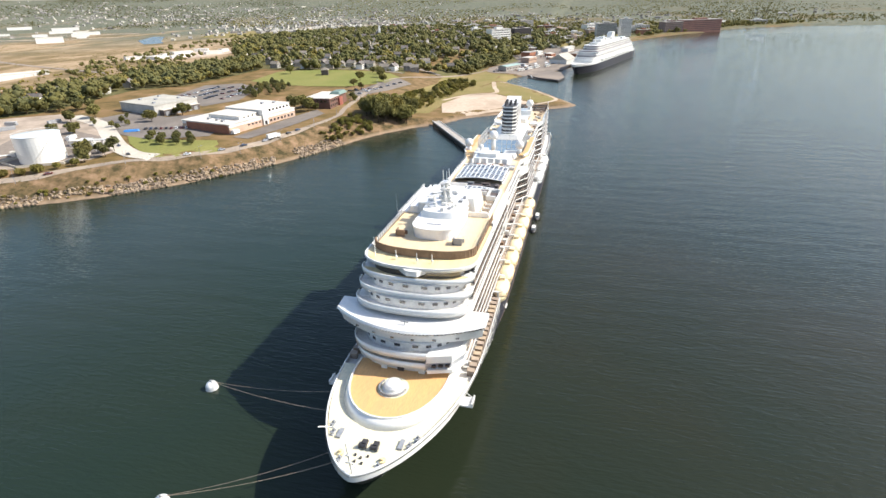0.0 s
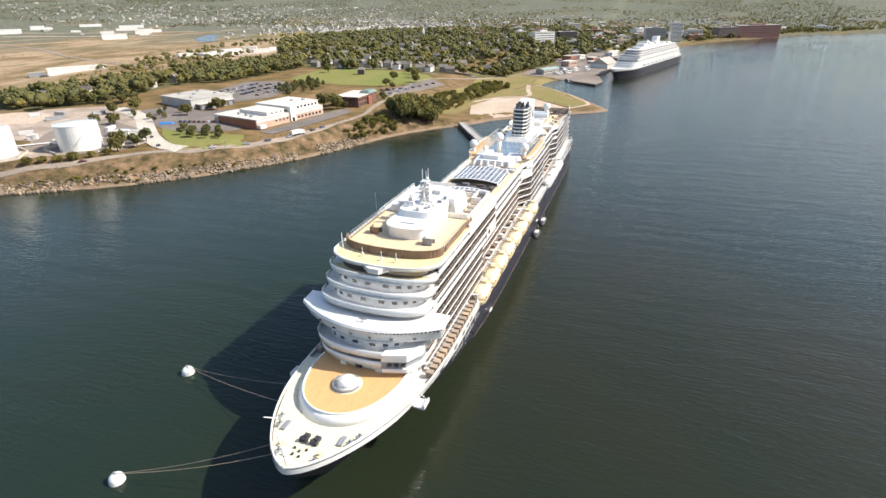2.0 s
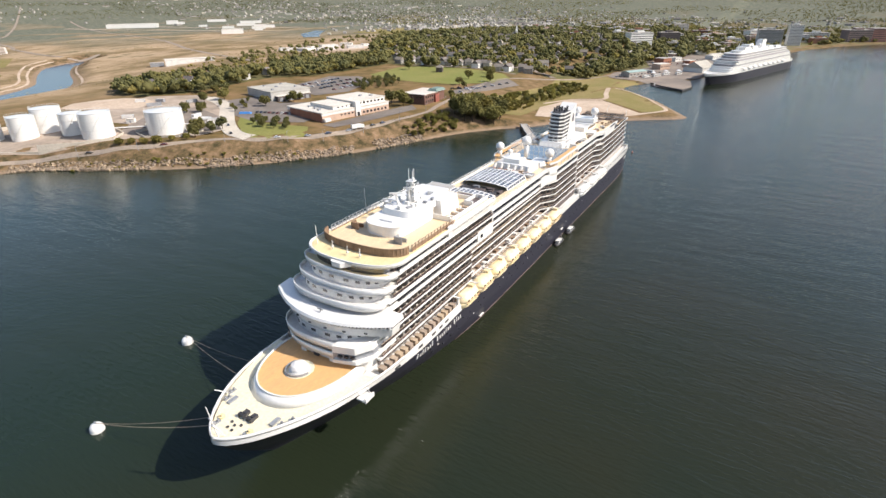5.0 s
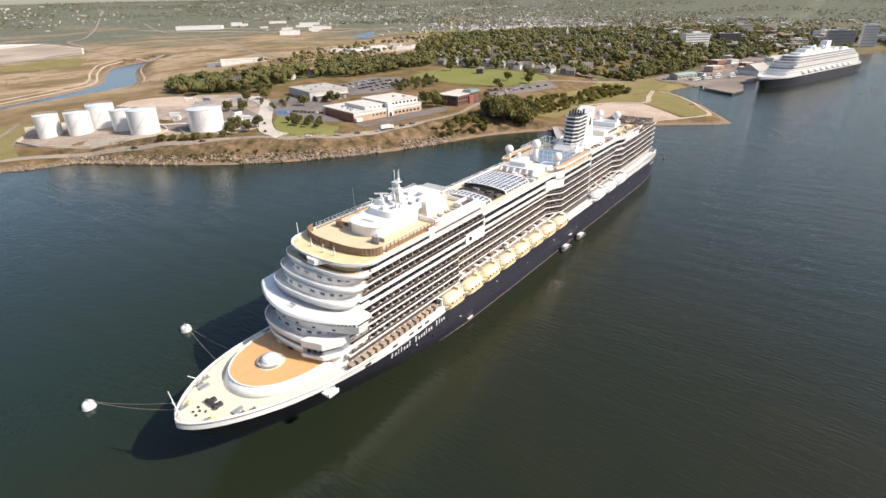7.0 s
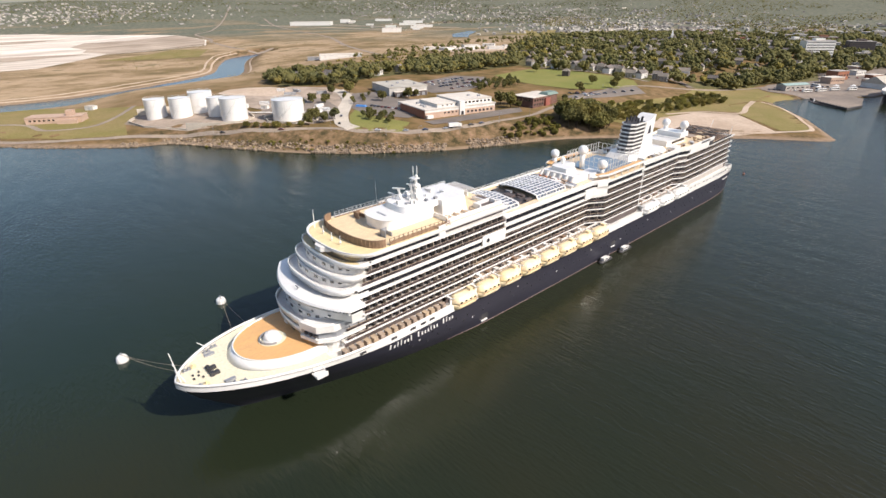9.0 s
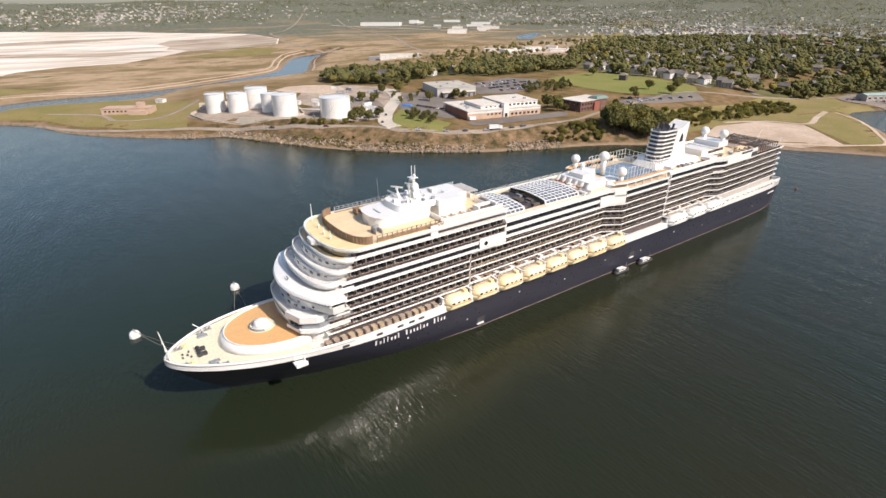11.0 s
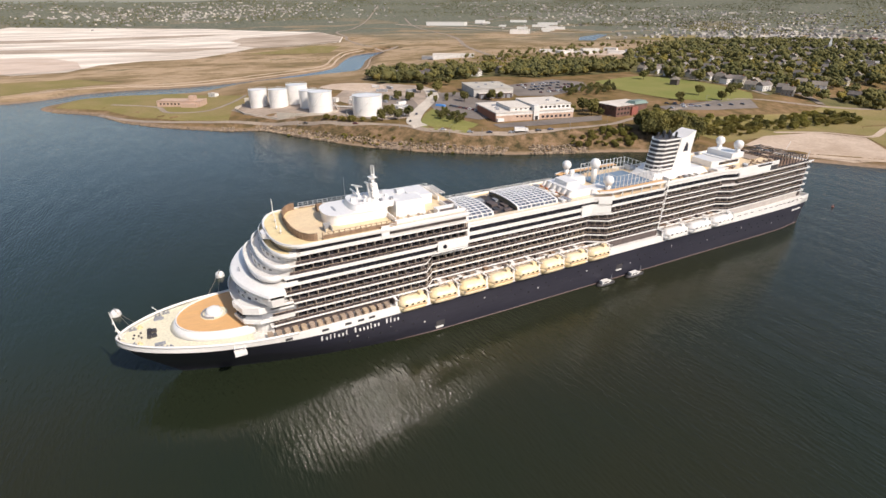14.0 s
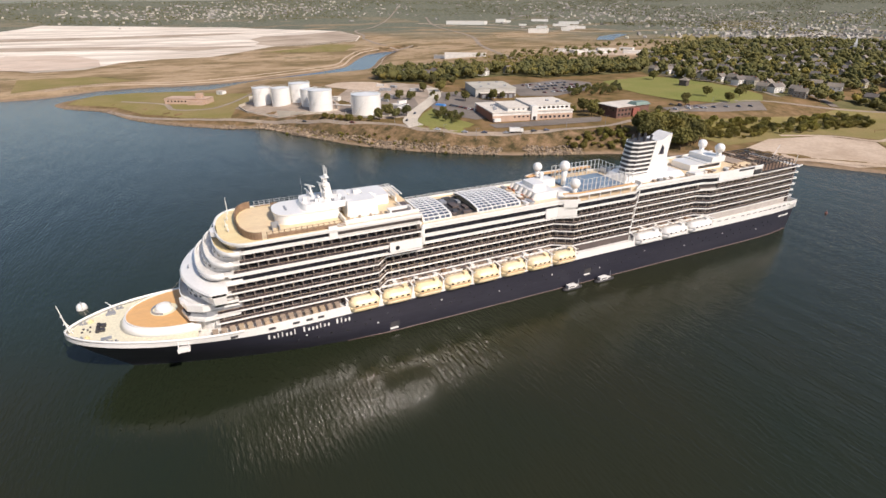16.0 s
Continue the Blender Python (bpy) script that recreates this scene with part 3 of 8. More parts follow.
for edge, look_of in (([(-1850, -420), (-1867, -156), (-1978, 176), (-1981, 304), (-1830, 165), (-1715, -144), (-1690, -400)], "dark wet clay in the pit"), ([(-1451, -353), (-1400, -100), (-1331, 30), (-1288, 234), (-1193, 81), (-1280, -60), (-1330, -330)], "grey clay bank in the pit"),
                      ([(-1193, -262), (-1155, -145), (-1040, -90), (-909, -75), (-890, -110), (-868, -161), (-930, -260)], "pinkish clay mound"), ([(-1720, 300), (-1690, 420), (-1719, 548), (-1420, 526), (-1266, 468), (-1277, 394), (-1258, 262), (-1340, 226), (-1426, 250), (-1560, 240)], "dusty brown pit floor")):
    drape("clay_bank", edge, DIRT if "mound" not in look_of else PINKCLAY, look_of, 0.8, 60)
road("road", [(-1060, 545), (-1099, 490), (-1310, 505), (-1420, 540), (-1700, 600), (-1900, 720), (-2300, 900), (-3600, 1500)], 8, GRAVEL, "pale dirt road over the plain", 0.6)
road("road", [(-600, 540), (-900, 640), (-1300, 820), (-1900, 1000), (-2700, 1300)], 9, GRAVEL, "grey country road", 0.6)
for dx, dy in ((-10, -8), (-19, -15)):
    road("bank_path", [(x + dx, y + dy) for x, y in ((-618, -100), (-646, -62), (-652, -8), (-642, 50), (-652, 110), (-688, 185), (-735, 262), (-782, 308), (-895, 357), (-1000, 413), (-1050, 468))], 3.2, SAND,
         "pale gravel path along the canal bank", 0.3, "path")
road("bank_path", [(x + 9, y + 8) for x, y in ((-586, -40), (-582, 50), (-597, 105), (-626, 168), (-662, 236), (-710, 312), (-772, 350), (-895, 403), (-1004, 466), (-1040, 524))], 3.2, SAND,
     "pale gravel path along the canal bank", 0.3, "path")
drape("lawn", [(-528, -72), (-484, -24), (-430, 2), (-390, 38), (-362, 76), (-398, 84), (-420, 96), (-452, 118), (-500, 90), (-540, 60), (-566, 30), (-580, -10), (-566, -50)], DRYLAWN, "olive green grass on the point", 0.22)
drape("field", [(-1085, 203), (-1241, 386), (-1168, 440), (-1030, 370), (-1062, 267)], DRYLAWN, "olive green grass strip beside the clay pit", 0.3, 30, category="field")
drape("field", [(-625, -140), (-668, -70), (-690, -13), (-758, -70), (-761, -160)], DRYLAWN, "olive green grass behind the canal bank", 0.3, 30, category="field")
drape("pavement", [(-735, 690), (-640, 690), (-600, 760), (-600, 840), (-680, 880), (-730, 790)], SAND, "sandy yard of the commercial units", 0.4, 30)
drape("pond", [(-975, 1015), (-950, 1050), (-1010, 1110), (-1150, 1285), (-1195, 1290), (-1100, 1130)], POND, "pond on the plain with sky blue in its colour", 0.5, 60, category="pond")
drape("field", [(-760, 1180), (-720, 1440), (-900, 1560), (-1100, 1500), (-1000, 1240)], DRYLAWN, "yellow green meadow behind the town trees", 0.4, 60, category="field")
road("road", [(-372, 598), (-330, 605), (-290, 606), (-232, 600), (-190, 584)], 5, GRAVEL, "grey street behind the playing field", 0.35)
bm = bmesh.new()
bm.faces.new([bm.verts.new((x, y, 0.06)) for x, y in ((-690, 180), (-737, 260), (-784, 306), (-897, 355), (-1002, 411), (-1052, 468), (-1074, 512), (-1042, 528), (-1002, 468), (-893, 405), (-770, 352), (-708, 314), (-658, 238))])
tagged(finish("canal", bm, CANAL), "still water of the inland canal with sky blue in its colour", "water", kind="structure")
for line in ([(-2300, 1080), (-2000, 1120), (-1700, 1160), (-1450, 1200), (-1300, 1290)], [(-2100, 1330), (-1850, 1330), (-1600, 1370), (-1400, 1460)]):
    road("yard_track", line, 22, SAND, "pale dirt strip between the warehouses", 0.6, "road")

# ---- the cruise ship ----
ship = thing("cruise_ship", Matrix.Identity(4), "large white cruise ship with a navy hull, moored in the harbour", "ship")
DECK = [13.3 + 2.88 * k for k in range(10)]
NAVY_TOP = 10.9
STERN = 296.0


def hull_half(y, z):
    """Half breadth of the hull at a station and height."""
    f = min(1.0, max(0.0, z / 13.5))
    stem = 14.0 * (1 - f) ** 1.15 + 0.1
    full = 86 - 38 * f
    s = (y - stem) / full
    if s <= 0:
        return 0.0
    s = min(1.0, s)
    w = (17.5 - 0.9 * smoothstep(50, 100, y)) * (1 - (1 - s) ** (1.7 + 0.7 * f)) ** (0.95 - 0.30 * f)
    aft = max(0.0, (y - 270) / 26)
    return w * (1 - (0.055 + 0.10 * (1 - f)) * aft ** 2)


HULL_Y = [-1.0, -0.8, -0.4, 0.3, 1.2, 2.5, 4, 6, 8.5, 11, 14, 17, 21, 25, 30, 35, 40, 46, 54, 64, 76, 90, 120, 160, 200, 240, 265, 280, 290, STERN]


def sheer(y, z):
    """The upper edges of the hull rise towards the bow."""
    up = float(smoothstep(50, 6, np.float64(y)))
    return z + (3.3 * float(smoothstep(60, 4, np.float64(y))) if z == NAVY_TOP else 2.1 * up if z > NAVY_TOP else 0.0)


def raked(y, z):
    """Station moved aft where the stem rakes back below the deck."""
    stem = 14.0 * (1 - min(1.0, max(0.0, z / 13.5))) ** 1.15 + 0.1
    return y if y >= 54 else stem + (y + 1.0) * (54 - stem) / 55.0


def hull_strip(zs, aft_of=-9.0):
    bm = bmesh.new()
    stations = [y for y in HULL_Y if y >= aft_of]
    for side in (1, -1):
        rows = []
        for z in zs:
            row = []
            for y in stations:
                h = sheer(y, z)
                ya = raked(y, h)
                row.append(bm.verts.new((side * hull_half(ya, h), ya, h)))
            rows.append(row)
        for a, b in zip(rows, rows[1:]):
            for i in range(len(stations) - 1):
                bm.faces.new((a[i], a[i + 1], b[i + 1], b[i]))
    rows = [[bm.verts.new((sx * hull_half(STERN, z), STERN, z)) for sx in (-1, 1)] for z in zs]
    for a, b in zip(rows, rows[1:]):
        bm.faces.new((a[0], a[1], b[1], b[0]))
    bmesh.ops.remove_doubles(bm, verts=bm.verts, dist=0.02)
    bmesh.ops.recalc_face_normals(bm, faces=bm.faces)
    return bm


part("hull", hull_strip([-2.0, 0.0, 0.32, 2.5, 4.5, 6.5, 8.5, NAVY_TOP]), NAVY, ship, "navy blue painted steel hull", True)
part("boot_stripe", band([(hull_half(y, 0.3) + 0.03, y) for y in HULL_Y if y > 70], -0.06, -0.2, 0.28), BOOT, ship, "dull red boot stripe", True)
part("upper_hull", hull_strip([NAVY_TOP, 13.3]), WHITE, ship, "white upper hull band", True)


def deck_edge(y0, y1, z, inset=0.0, n=40):
    ys = [y0 + (y1 - y0) * (i / n) ** 1.6 for i in range(n + 1)]
    port = [(max(0.02, hull_half(y, z) - inset), y) for y in ys]
    return [(-x, y) for x, y in port[::-1]] + port


# bow bulwark and foredeck
rim = deck_edge(0.12, 46, 13.3)
bw = band(rim, 0.35, 13.2, 14.0)
for v in bw.verts:
    v.co.z += 2.1 * float(smoothstep(50, 6, np.float64(v.co.y)))
part("bulwark", bw, WHITE, ship, "white bow bulwark", True)
part("foredeck", prism(deck_edge(1.0, 34, 13.3, 0.45), 14.2, 14.75), CREAMDECK, ship, "cream painted foredeck")
part("main_deck", prism(deck_edge(33.5, 56, 13.3, 0.3, 10)[:11] + deck_edge(33.5, 56, 13.3, 0.3, 10)[11:] + [(16.9, 66), (16.4, 96), (16.4, 268), (15.2, 295.8), (-15.2, 295.8), (-16.4, 268), (-16.4, 96), (-16.9, 66)], 12.7, 13.2), OFFWHITE, ship)


def nose(y0, d, w, y1, p=0.8, q=0.9, n=22):
    """Plan line of a rounded front, from the starboard side round to port."""
    out = [(-w, y1)]
    for i in range(n + 1):
        a = -math.pi / 2 + math.pi * i / n
        s, c = math.sin(a), max(0.0, math.cos(a))
        out.append((w * math.copysign(abs(s) ** p, s), y0 + d * (1 - c ** q)))
    return out + [(w, y1)]


# raised round platform on the bow
low, high = nose(13.4, 19.6, 13.3, 35, 0.95, 0.9), nose(15.2, 18, 12.2, 35, 0.95, 0.9)
part("bow_platform", prism(low, 14.6, 16.5, top=high), WHITE, ship, "white domed base of the bow platform", True)
part("platform_deck", prism(nose(15.6, 17.6, 11.6, 34.8, 0.95, 0.9), 16.4, 16.62), TEAK, ship, "orange tan round platform deck")
part("platform_coaming", band(nose(15.3, 18, 12.1, 35, 0.95, 0.9)[1:-1], 0.3, 16.45, 16.95), WHITE, ship)
bm = bmesh.new()
for r0, r1, z0, z1 in ((2.6, 2.5, 16.6, 17.0), (2.3, 2.2, 17.0, 17.7), (2.2, 1.8, 17.7, 18.3), (1.8, 0.9, 18.3, 18.7)):
    tube(bm, (0, 25.6, z0), (0, 25.6, z1), r0, 24, r1)
for a in range(0, 360, 60):
    c, s = math.cos(radians(a)), math.sin(radians(a))
    tube(bm, (2.2 * c, 25.6 + 2.2 * s, 16.6), (1.3 * c, 25.6 + 1.3 * s, 17.7), 0.18)
part("round_skylight", bm, WHITE, ship, "white round skylight on the platform")
part("skylight_kerb", tube(bmesh.new(), (0, 25.6, 16.6), (0, 25.6, 16.7), 3.7, 28), CREAMDECK, ship)
part("skylight_ring", band([(3.4 * math.cos(a / 12 * 3.6 + 2.6), 25.6 + 3.4 * math.sin(a / 12 * 3.6 + 2.6)) for a in range(13)], 0.25, 16.6, 17.3), GREY, ship, "grey curved wind screen")
# bow gear: winches, bollards, hatches, flagstaff
for sx in (-1, 1):
    bm = bmesh.new()
    wx = 0.6 + sx * 1.3
    tube(bm, (wx - 0.6, 8.4, 15.3), (wx + 0.6, 8.4, 15.3), 0.42, 12)
    tube(bm, (wx - 0.8, 8.4, 15.3), (wx - 0.6, 8.4, 15.3), 0.6, 12)
    tube(bm, (wx + 0.6, 8.4, 15.3), (wx + 0.8, 8.4, 15.3), 0.6, 12)
    box(bm, wx - 0.6, wx + 0.6, 9.0, 10.2, 14.75, 15.5)
    part("windlass", bm, DARK, ship, "dark brown mooring windlass")
    bm = bmesh.new()
    tube(bm, (sx * 4.6, 6.0, 14.75), (sx * 4.6, 6.0, 15.15), 0.75, 14)
    tube(bm, (sx * 4.6, 6.0, 15.15), (sx * 4.6, 6.0, 15.7), 0.35, 10)
    part("capstan", bm, YDECK, ship, "yellow mooring capstan")
    for y in (4.2, 10.8, 13.0):
        w = hull_half(y, 13.3) - 1.6
        bm = bmesh.new()
        for dy in (-0.5, 0.5):
            tube(bm, (sx * w, y + dy, 14.75), (sx * w, y + dy, 15.55), 0.28, 8)
        box(bm, sx * w - 0.4, sx * w + 0.4, y - 1.0, y + 1.0, 14.75, 14.95)
        part("bollard", bm, GREY, ship, "grey twin bollard")
    part("deck_hatch", boxes((sx * 7.0 - 0.5, sx * 7.0 + 0.5, 9.6, 12.2, 14.75, 15.25)), GREY, ship)
for x, y in ((-0.9, 4.6), (0.7, 4.4), (0.0, 5.7), (-1.4, 6.2), (1.3, 6.4)):
    part("fairlead", boxes((x - 0.2, x + 0.2, y - 0.22, y + 0.22, 14.75, 15.15)), DARK, ship)
bm = bmesh.new()
tube(bm, (0, 1.5, 15.2), (0, 0.5, 24.2), 0.2, 8, 0.1)
box(bm, -0.9, 0.9, 0.85, 1.1, 18.4, 18.6)
box(bm, -0.5, 0.5, 0.6, 1.0, 20.6, 20.8)
tube(bm, (-0.8, 2.4, 15.1), (0, 1.0, 19.2), 0.1)
tube(bm, (0.8, 2.4, 15.1), (0, 1.0, 19.2), 0.1)
part("bow_mast", bm, WHITE, ship, "white bow flagstaff")
bm = bmesh.new()
tube(bm, (-9.4, 11.8, 15.4), (-11.4, 9.6, 17.0), 0.12)
part("mooring_light_boom", bm, WHITE, ship)
# folding shell platforms at the shoulders
for sx in (-1, 1):
    w = hull_half(30, 12.5)
    bm = boxes((min(sx * (w - 0.4), sx * (w + 2.6)), max(sx * (w - 0.4), sx * (w + 2.6)), 28.2, 31.4, 11.9, 12.25))
    box(bm, min(sx * (w + 2.3), sx * (w + 2.6)), max(sx * (w + 2.3), sx * (w + 2.6)), 28.2, 31.4, 12.2, 13.1)
    for y in (28.5, 31.1):
        tube(bm, (sx * (w + 2.4), y, 12.2), (sx * w, y, 14.2), 0.1)
    part("shell_platform", bm, WHITE, ship, "white folding mooring platform")

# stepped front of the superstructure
# Front base in off-white, not white: its shade is partly in the colour
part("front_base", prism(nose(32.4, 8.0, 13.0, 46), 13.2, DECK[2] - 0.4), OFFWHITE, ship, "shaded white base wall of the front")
TIERS = [  # deck, front, depth of curve, half width, rise of the parapet
    (2, 31.2, 8.0, 13.8, 1.1), (3, 30.9, 8.0, 14.3, 1.2), (6, 36.6, 6.0, 14.9, 1.0), (7, 39.4, 6.0, 14.9, 1.0), (8, 42.0, 5.6, 14.9, 0.9)]
for k, y0, d, w, rise in TIERS:
    z0 = DECK[k]
    top = DECK[k + 1] - 0.5 if k < 8 else DECK[9] - 0.9
    # Walls behind the parapets: off-white puts some shade into the colour
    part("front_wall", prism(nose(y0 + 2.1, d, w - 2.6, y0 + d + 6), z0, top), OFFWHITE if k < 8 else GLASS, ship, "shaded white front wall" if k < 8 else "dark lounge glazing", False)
    part("front_parapet", band(nose(y0, d, w, y0 + d + 0.8), 0.25, z0 - 0.75, z0 + rise, lean=-0.1), WHITE, ship, "curved white parapet", True)
    part("front_deck", prism(nose(y0 + 0.2, d, w - 0.2, y0 + d + 5), z0 - 0.3, z0 + 0.1), YDECK if k == 8 else OFFWHITE, ship)
    if k < 8:
        line = nose(y0 + 2.06, d, w - 2.56, y0 + d + 2)[2:-2]
        for i in range(1, len(line) - 2, 2):
            u, v = Vector(line[i]), Vector(line[i + 1])
            mid, t = (u + v) / 2, (v - u).normalized()
            hw = min(0.75, (v - u).length * 0.42)
            m = Matrix(((t.x, t.y, 0, mid.x), (t.y, -t.x, 0, mid.y), (0, 0, 1, 0), (0, 0, 0, 1)))
            bm = bmesh.new()
            box(bm, -hw, hw, -0.02, 0.06, z0 + 1.25, z0 + 2.0, m)
            part("front_window", bm, GLASS, ship)
# boxed bay at the port side of the front
for sx in (1,):
    bay = [(6.8, 30.6), (12.6, 32.4), (14.9, 36.4), (14.9, 46), (6.8, 46)]
    part("bay_glazing", prism([(sx * (x - 0.5), y + 0.7) for x, y in bay], DECK[2] - 0.6, DECK[3] - 0.6), GREY, ship)
    for z, h in ((DECK[2] - 1.1, 1.0), (DECK[3] - 0.9, 1.9)):
        part("front_bay", prism([(sx * x, y) for x, y in bay], z, z + h), WHITE, ship, "boxed white front bay")
    for x, y in ((7.8, 31.5), (9.4, 32.0), (11.0, 32.5)):
        part("bay_window", boxes((min(sx * x, sx * (x + 1.0)), max(sx * x, sx * (x + 1.0)), y - 0.25, y + 0.4, DECK[2] + 0.4, DECK[2] + 1.0)), DARK, ship)
for x in (-5.5, -1.2, 4.2):
    part("front_door", boxes((x, x + 1.6, 31.9, 33.2, 16.62, 18.6)), DARK if x == -1.2 else OFFWHITE, ship)


def swept(y0, w, back, k=0.0184, n=28):
    """Plan of the bridge: a parabola out to square wing tips."""
    front = [(-w + 2 * w * i / n, y0 + k * (-w + 2 * w * i / n) ** 2) for i in range(n + 1)]
    return [(-w, back)] + front + [(w, back)]


BZ = DECK[4]
part("bridge_parapet", prism(swept(33.6, 18.4, 43), BZ - 0.6, BZ + 1.9, top=swept(33.0, 18.9, 43)), WHITE, ship, "white bridge front")
part("bridge_glazing", prism(swept(33.1, 18.8, 43), BZ + 1.85, BZ + 3.0, top=swept(32.5, 19.2, 43.2)), GLASS, ship, "slanted dark bridge windows")
low, high = swept(31.9, 19.5, 43.6), swept(32.3, 19.4, 43.6)
bm = bmesh.new()
a = [bm.verts.new((x, y, BZ + 2.95)) for x, y in low]
b = [bm.verts.new((x, y, BZ + 3.5 + (0.5 if y > 43 else 0.0))) for x, y in high]
bm.faces.new(a[::-1])
for i in range(len(a)):
    j = (i + 1) % len(a)
    bm.faces.new((a[i], a[j], b[j], b[i]))
inner = [bm.verts.new((x * 0.985, y + 3.4 + 0.002 * x * x if y < 43 else 43.6, BZ + 4.0)) for x, y in high]
for i in range(len(a) - 1):
    bm.faces.new((b[i], b[i + 1], inner[i + 1], inner[i]))
bmesh.ops.triangulate(bm, faces=[bm.faces.new(inner)])
part("bridge_roof", bm, WHITE, ship, "sweeping white bridge roof", False)
part("bridge_roof_back", prism([(max(-14.7, min(14.7, x)), y + 3.4 if y < 43 else 48.0) for x, y in high if abs(x) < 16 or y > 43], BZ + 3.2, BZ + 3.98), WHITE, ship)
for i in range(45):
    x = -18.6 + 37.2 * i / 44
    y = 32.85 + 0.0184 * x * x
    part("bridge_mullion", boxes((x - 0.12, x + 0.12, y - 0.4, y + 0.2, BZ + 1.85, BZ + 2.98)), WHITE, ship)
for x in np.arange(-13, 13.1, 5.2):
    part("bridge_front_window", boxes((x - 0.4, x + 0.4, 33.12 + 0.0184 * x * x, 33.9 + 0.0184 * x * x, BZ + 0.2, BZ + 0.6)), GLASS, ship)
bm = bmesh.new()
tube(bm, (0.5, 34.5, BZ + 3.4), (0.5, 34.5, BZ + 4.9), 0.12)
box(bm, -0.5, 1.5, 34.4, 34.6, BZ + 4.5, BZ + 4.75)
part("roof_light", bm, GREY, ship)


FLANK_Y = (0, 88, 92, 158, 164.5, 193, 197, 232, 237.5, 262, 300)
FLANK_LOW = (14.9, 14.9, 10.9, 10.7, 14.7, 14.7, 11.1, 11.0, 13.9, 13.7, 12.4)
FLANK_UP_Y = (0, 103, 104.5, 158, 164.5, 193, 197, 232, 237.5, 262, 300)
FLANK_UP = (14.9, 14.9, 12.3, 12.3, 14.7, 14.7, 12.3, 12.3, 13.9, 13.7, 12.4)


def flank(y, up=False):
    """Half breadth of the superstructure, of the cabin decks or of the decks above them."""
    return float(np.interp(y, FLANK_UP_Y if up else FLANK_Y, FLANK_UP if up else FLANK_LOW))


# cabins: inner blocks, deck slabs with their edges, balustrades, partitions
JOGS = (88, 92, 103, 104.5, 158, 164.5, 193, 197, 232, 237.5, 262)


def plan(y0, y1, inset, up=False):
    ys = [y0] + [j for j in JOGS if y0 < j < y1] + [y1]
    return [(flank(y, up) - inset, y) for y in ys]


def slab(y0, y1, inset, z0, z1, up=False):
    port = plan(y0, y1, inset, up)
    return prism([(-x, y) for x, y in port[::-1]] + port, z0, z1)


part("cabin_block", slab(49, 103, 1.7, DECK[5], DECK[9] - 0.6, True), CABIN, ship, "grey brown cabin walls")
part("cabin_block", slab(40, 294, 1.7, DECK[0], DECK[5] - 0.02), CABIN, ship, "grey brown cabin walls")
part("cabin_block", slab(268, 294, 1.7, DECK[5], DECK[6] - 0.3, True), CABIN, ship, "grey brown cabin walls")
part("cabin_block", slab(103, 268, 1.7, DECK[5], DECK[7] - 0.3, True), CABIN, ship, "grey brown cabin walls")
partition_mesh = bmesh.new()
box(partition_mesh, -1.65, -0.12, -0.07, 0.07, 0.2, 2.5)
pm = bpy.data.meshes.new("balcony_partition")
partition_mesh.to_mesh(pm)
partition_mesh.free()
pm.materials.append(PARTITION)
LEVELS = [(1, 40, 294), (2, 40, 294), (3, 41, 294), (4, 44.5, 294), (6, 46, 103), (7, 48, 103), (5, 166, 232), (5, 240, 294)]
count = 0
for k, y0, y1 in LEVELS:
    z = DECK[k]
    bm = bmesh.new()
    bmf = bmesh.new()
    rest = bmesh.new()
    y = y0 + 1.3
    while y < y1 - 0.5:
        w = flank(y, k > 4)
        if count < 300 and y < 175:
            share("balcony_partition", pm, Matrix.Translation((w, y, z)), ship)
            count += 1
        else:
            box(rest, w - 1.65, w - 0.12, y - 0.07, y + 0.07, z + 0.2, z + 2.5)
        box(rest, -w + 0.12, -w + 1.65, y - 0.07, y + 0.07, z + 0.2, z + 2.5)
        y += 2.75
    if len(rest.verts):
        tagged(part("balcony_divider", rest, PARTITION, ship), kind="stuff")
    else:
        rest.free()
    doors = bmesh.new()
    y = y0 + 1.3
    while y < y1 - 2.5:
        w = min(flank(y, k > 4), flank(y + 2.75, k > 4)) - 1.66
        box(doors, w - 0.1, w + 0.03, y + 0.5, y + 2.25, z + 0.3, z + 2.25)
        y += 2.75
    tagged(part("balcony_glazing", doors, GLASS, ship, "dark glass balcony doors"), kind="stuff")
    for sx in (1, -1):
        line = [(sx * x, yy) for x, yy in plan(y0, y1, 0.12, k > 4)]
        part("balustrade", band(line, 0.05 * sx, z + 0.22, z + 1.12), RAILGLASS, ship, "dark glass balustrade")
        part("hand_rail", band([(sx * x, yy) for x, yy in plan(y0, y1, 0.06, k > 4)], 0.12 * sx, z + 1.1, z + 1.17), TANPANEL, ship)
for k, y0, y1 in [(1, 39, 295), (2, 39, 295), (3, 39.5, 295), (4, 42, 295), (5, 43, 295), (6, 42, 295), (7, 45, 268), (8, 47, 103)]:
    part("deck_slab", slab(y0, y1, 0.0, DECK[k] - 0.24, DECK[k] + 0.22, k > 4), WHITE, ship, "white deck edge")
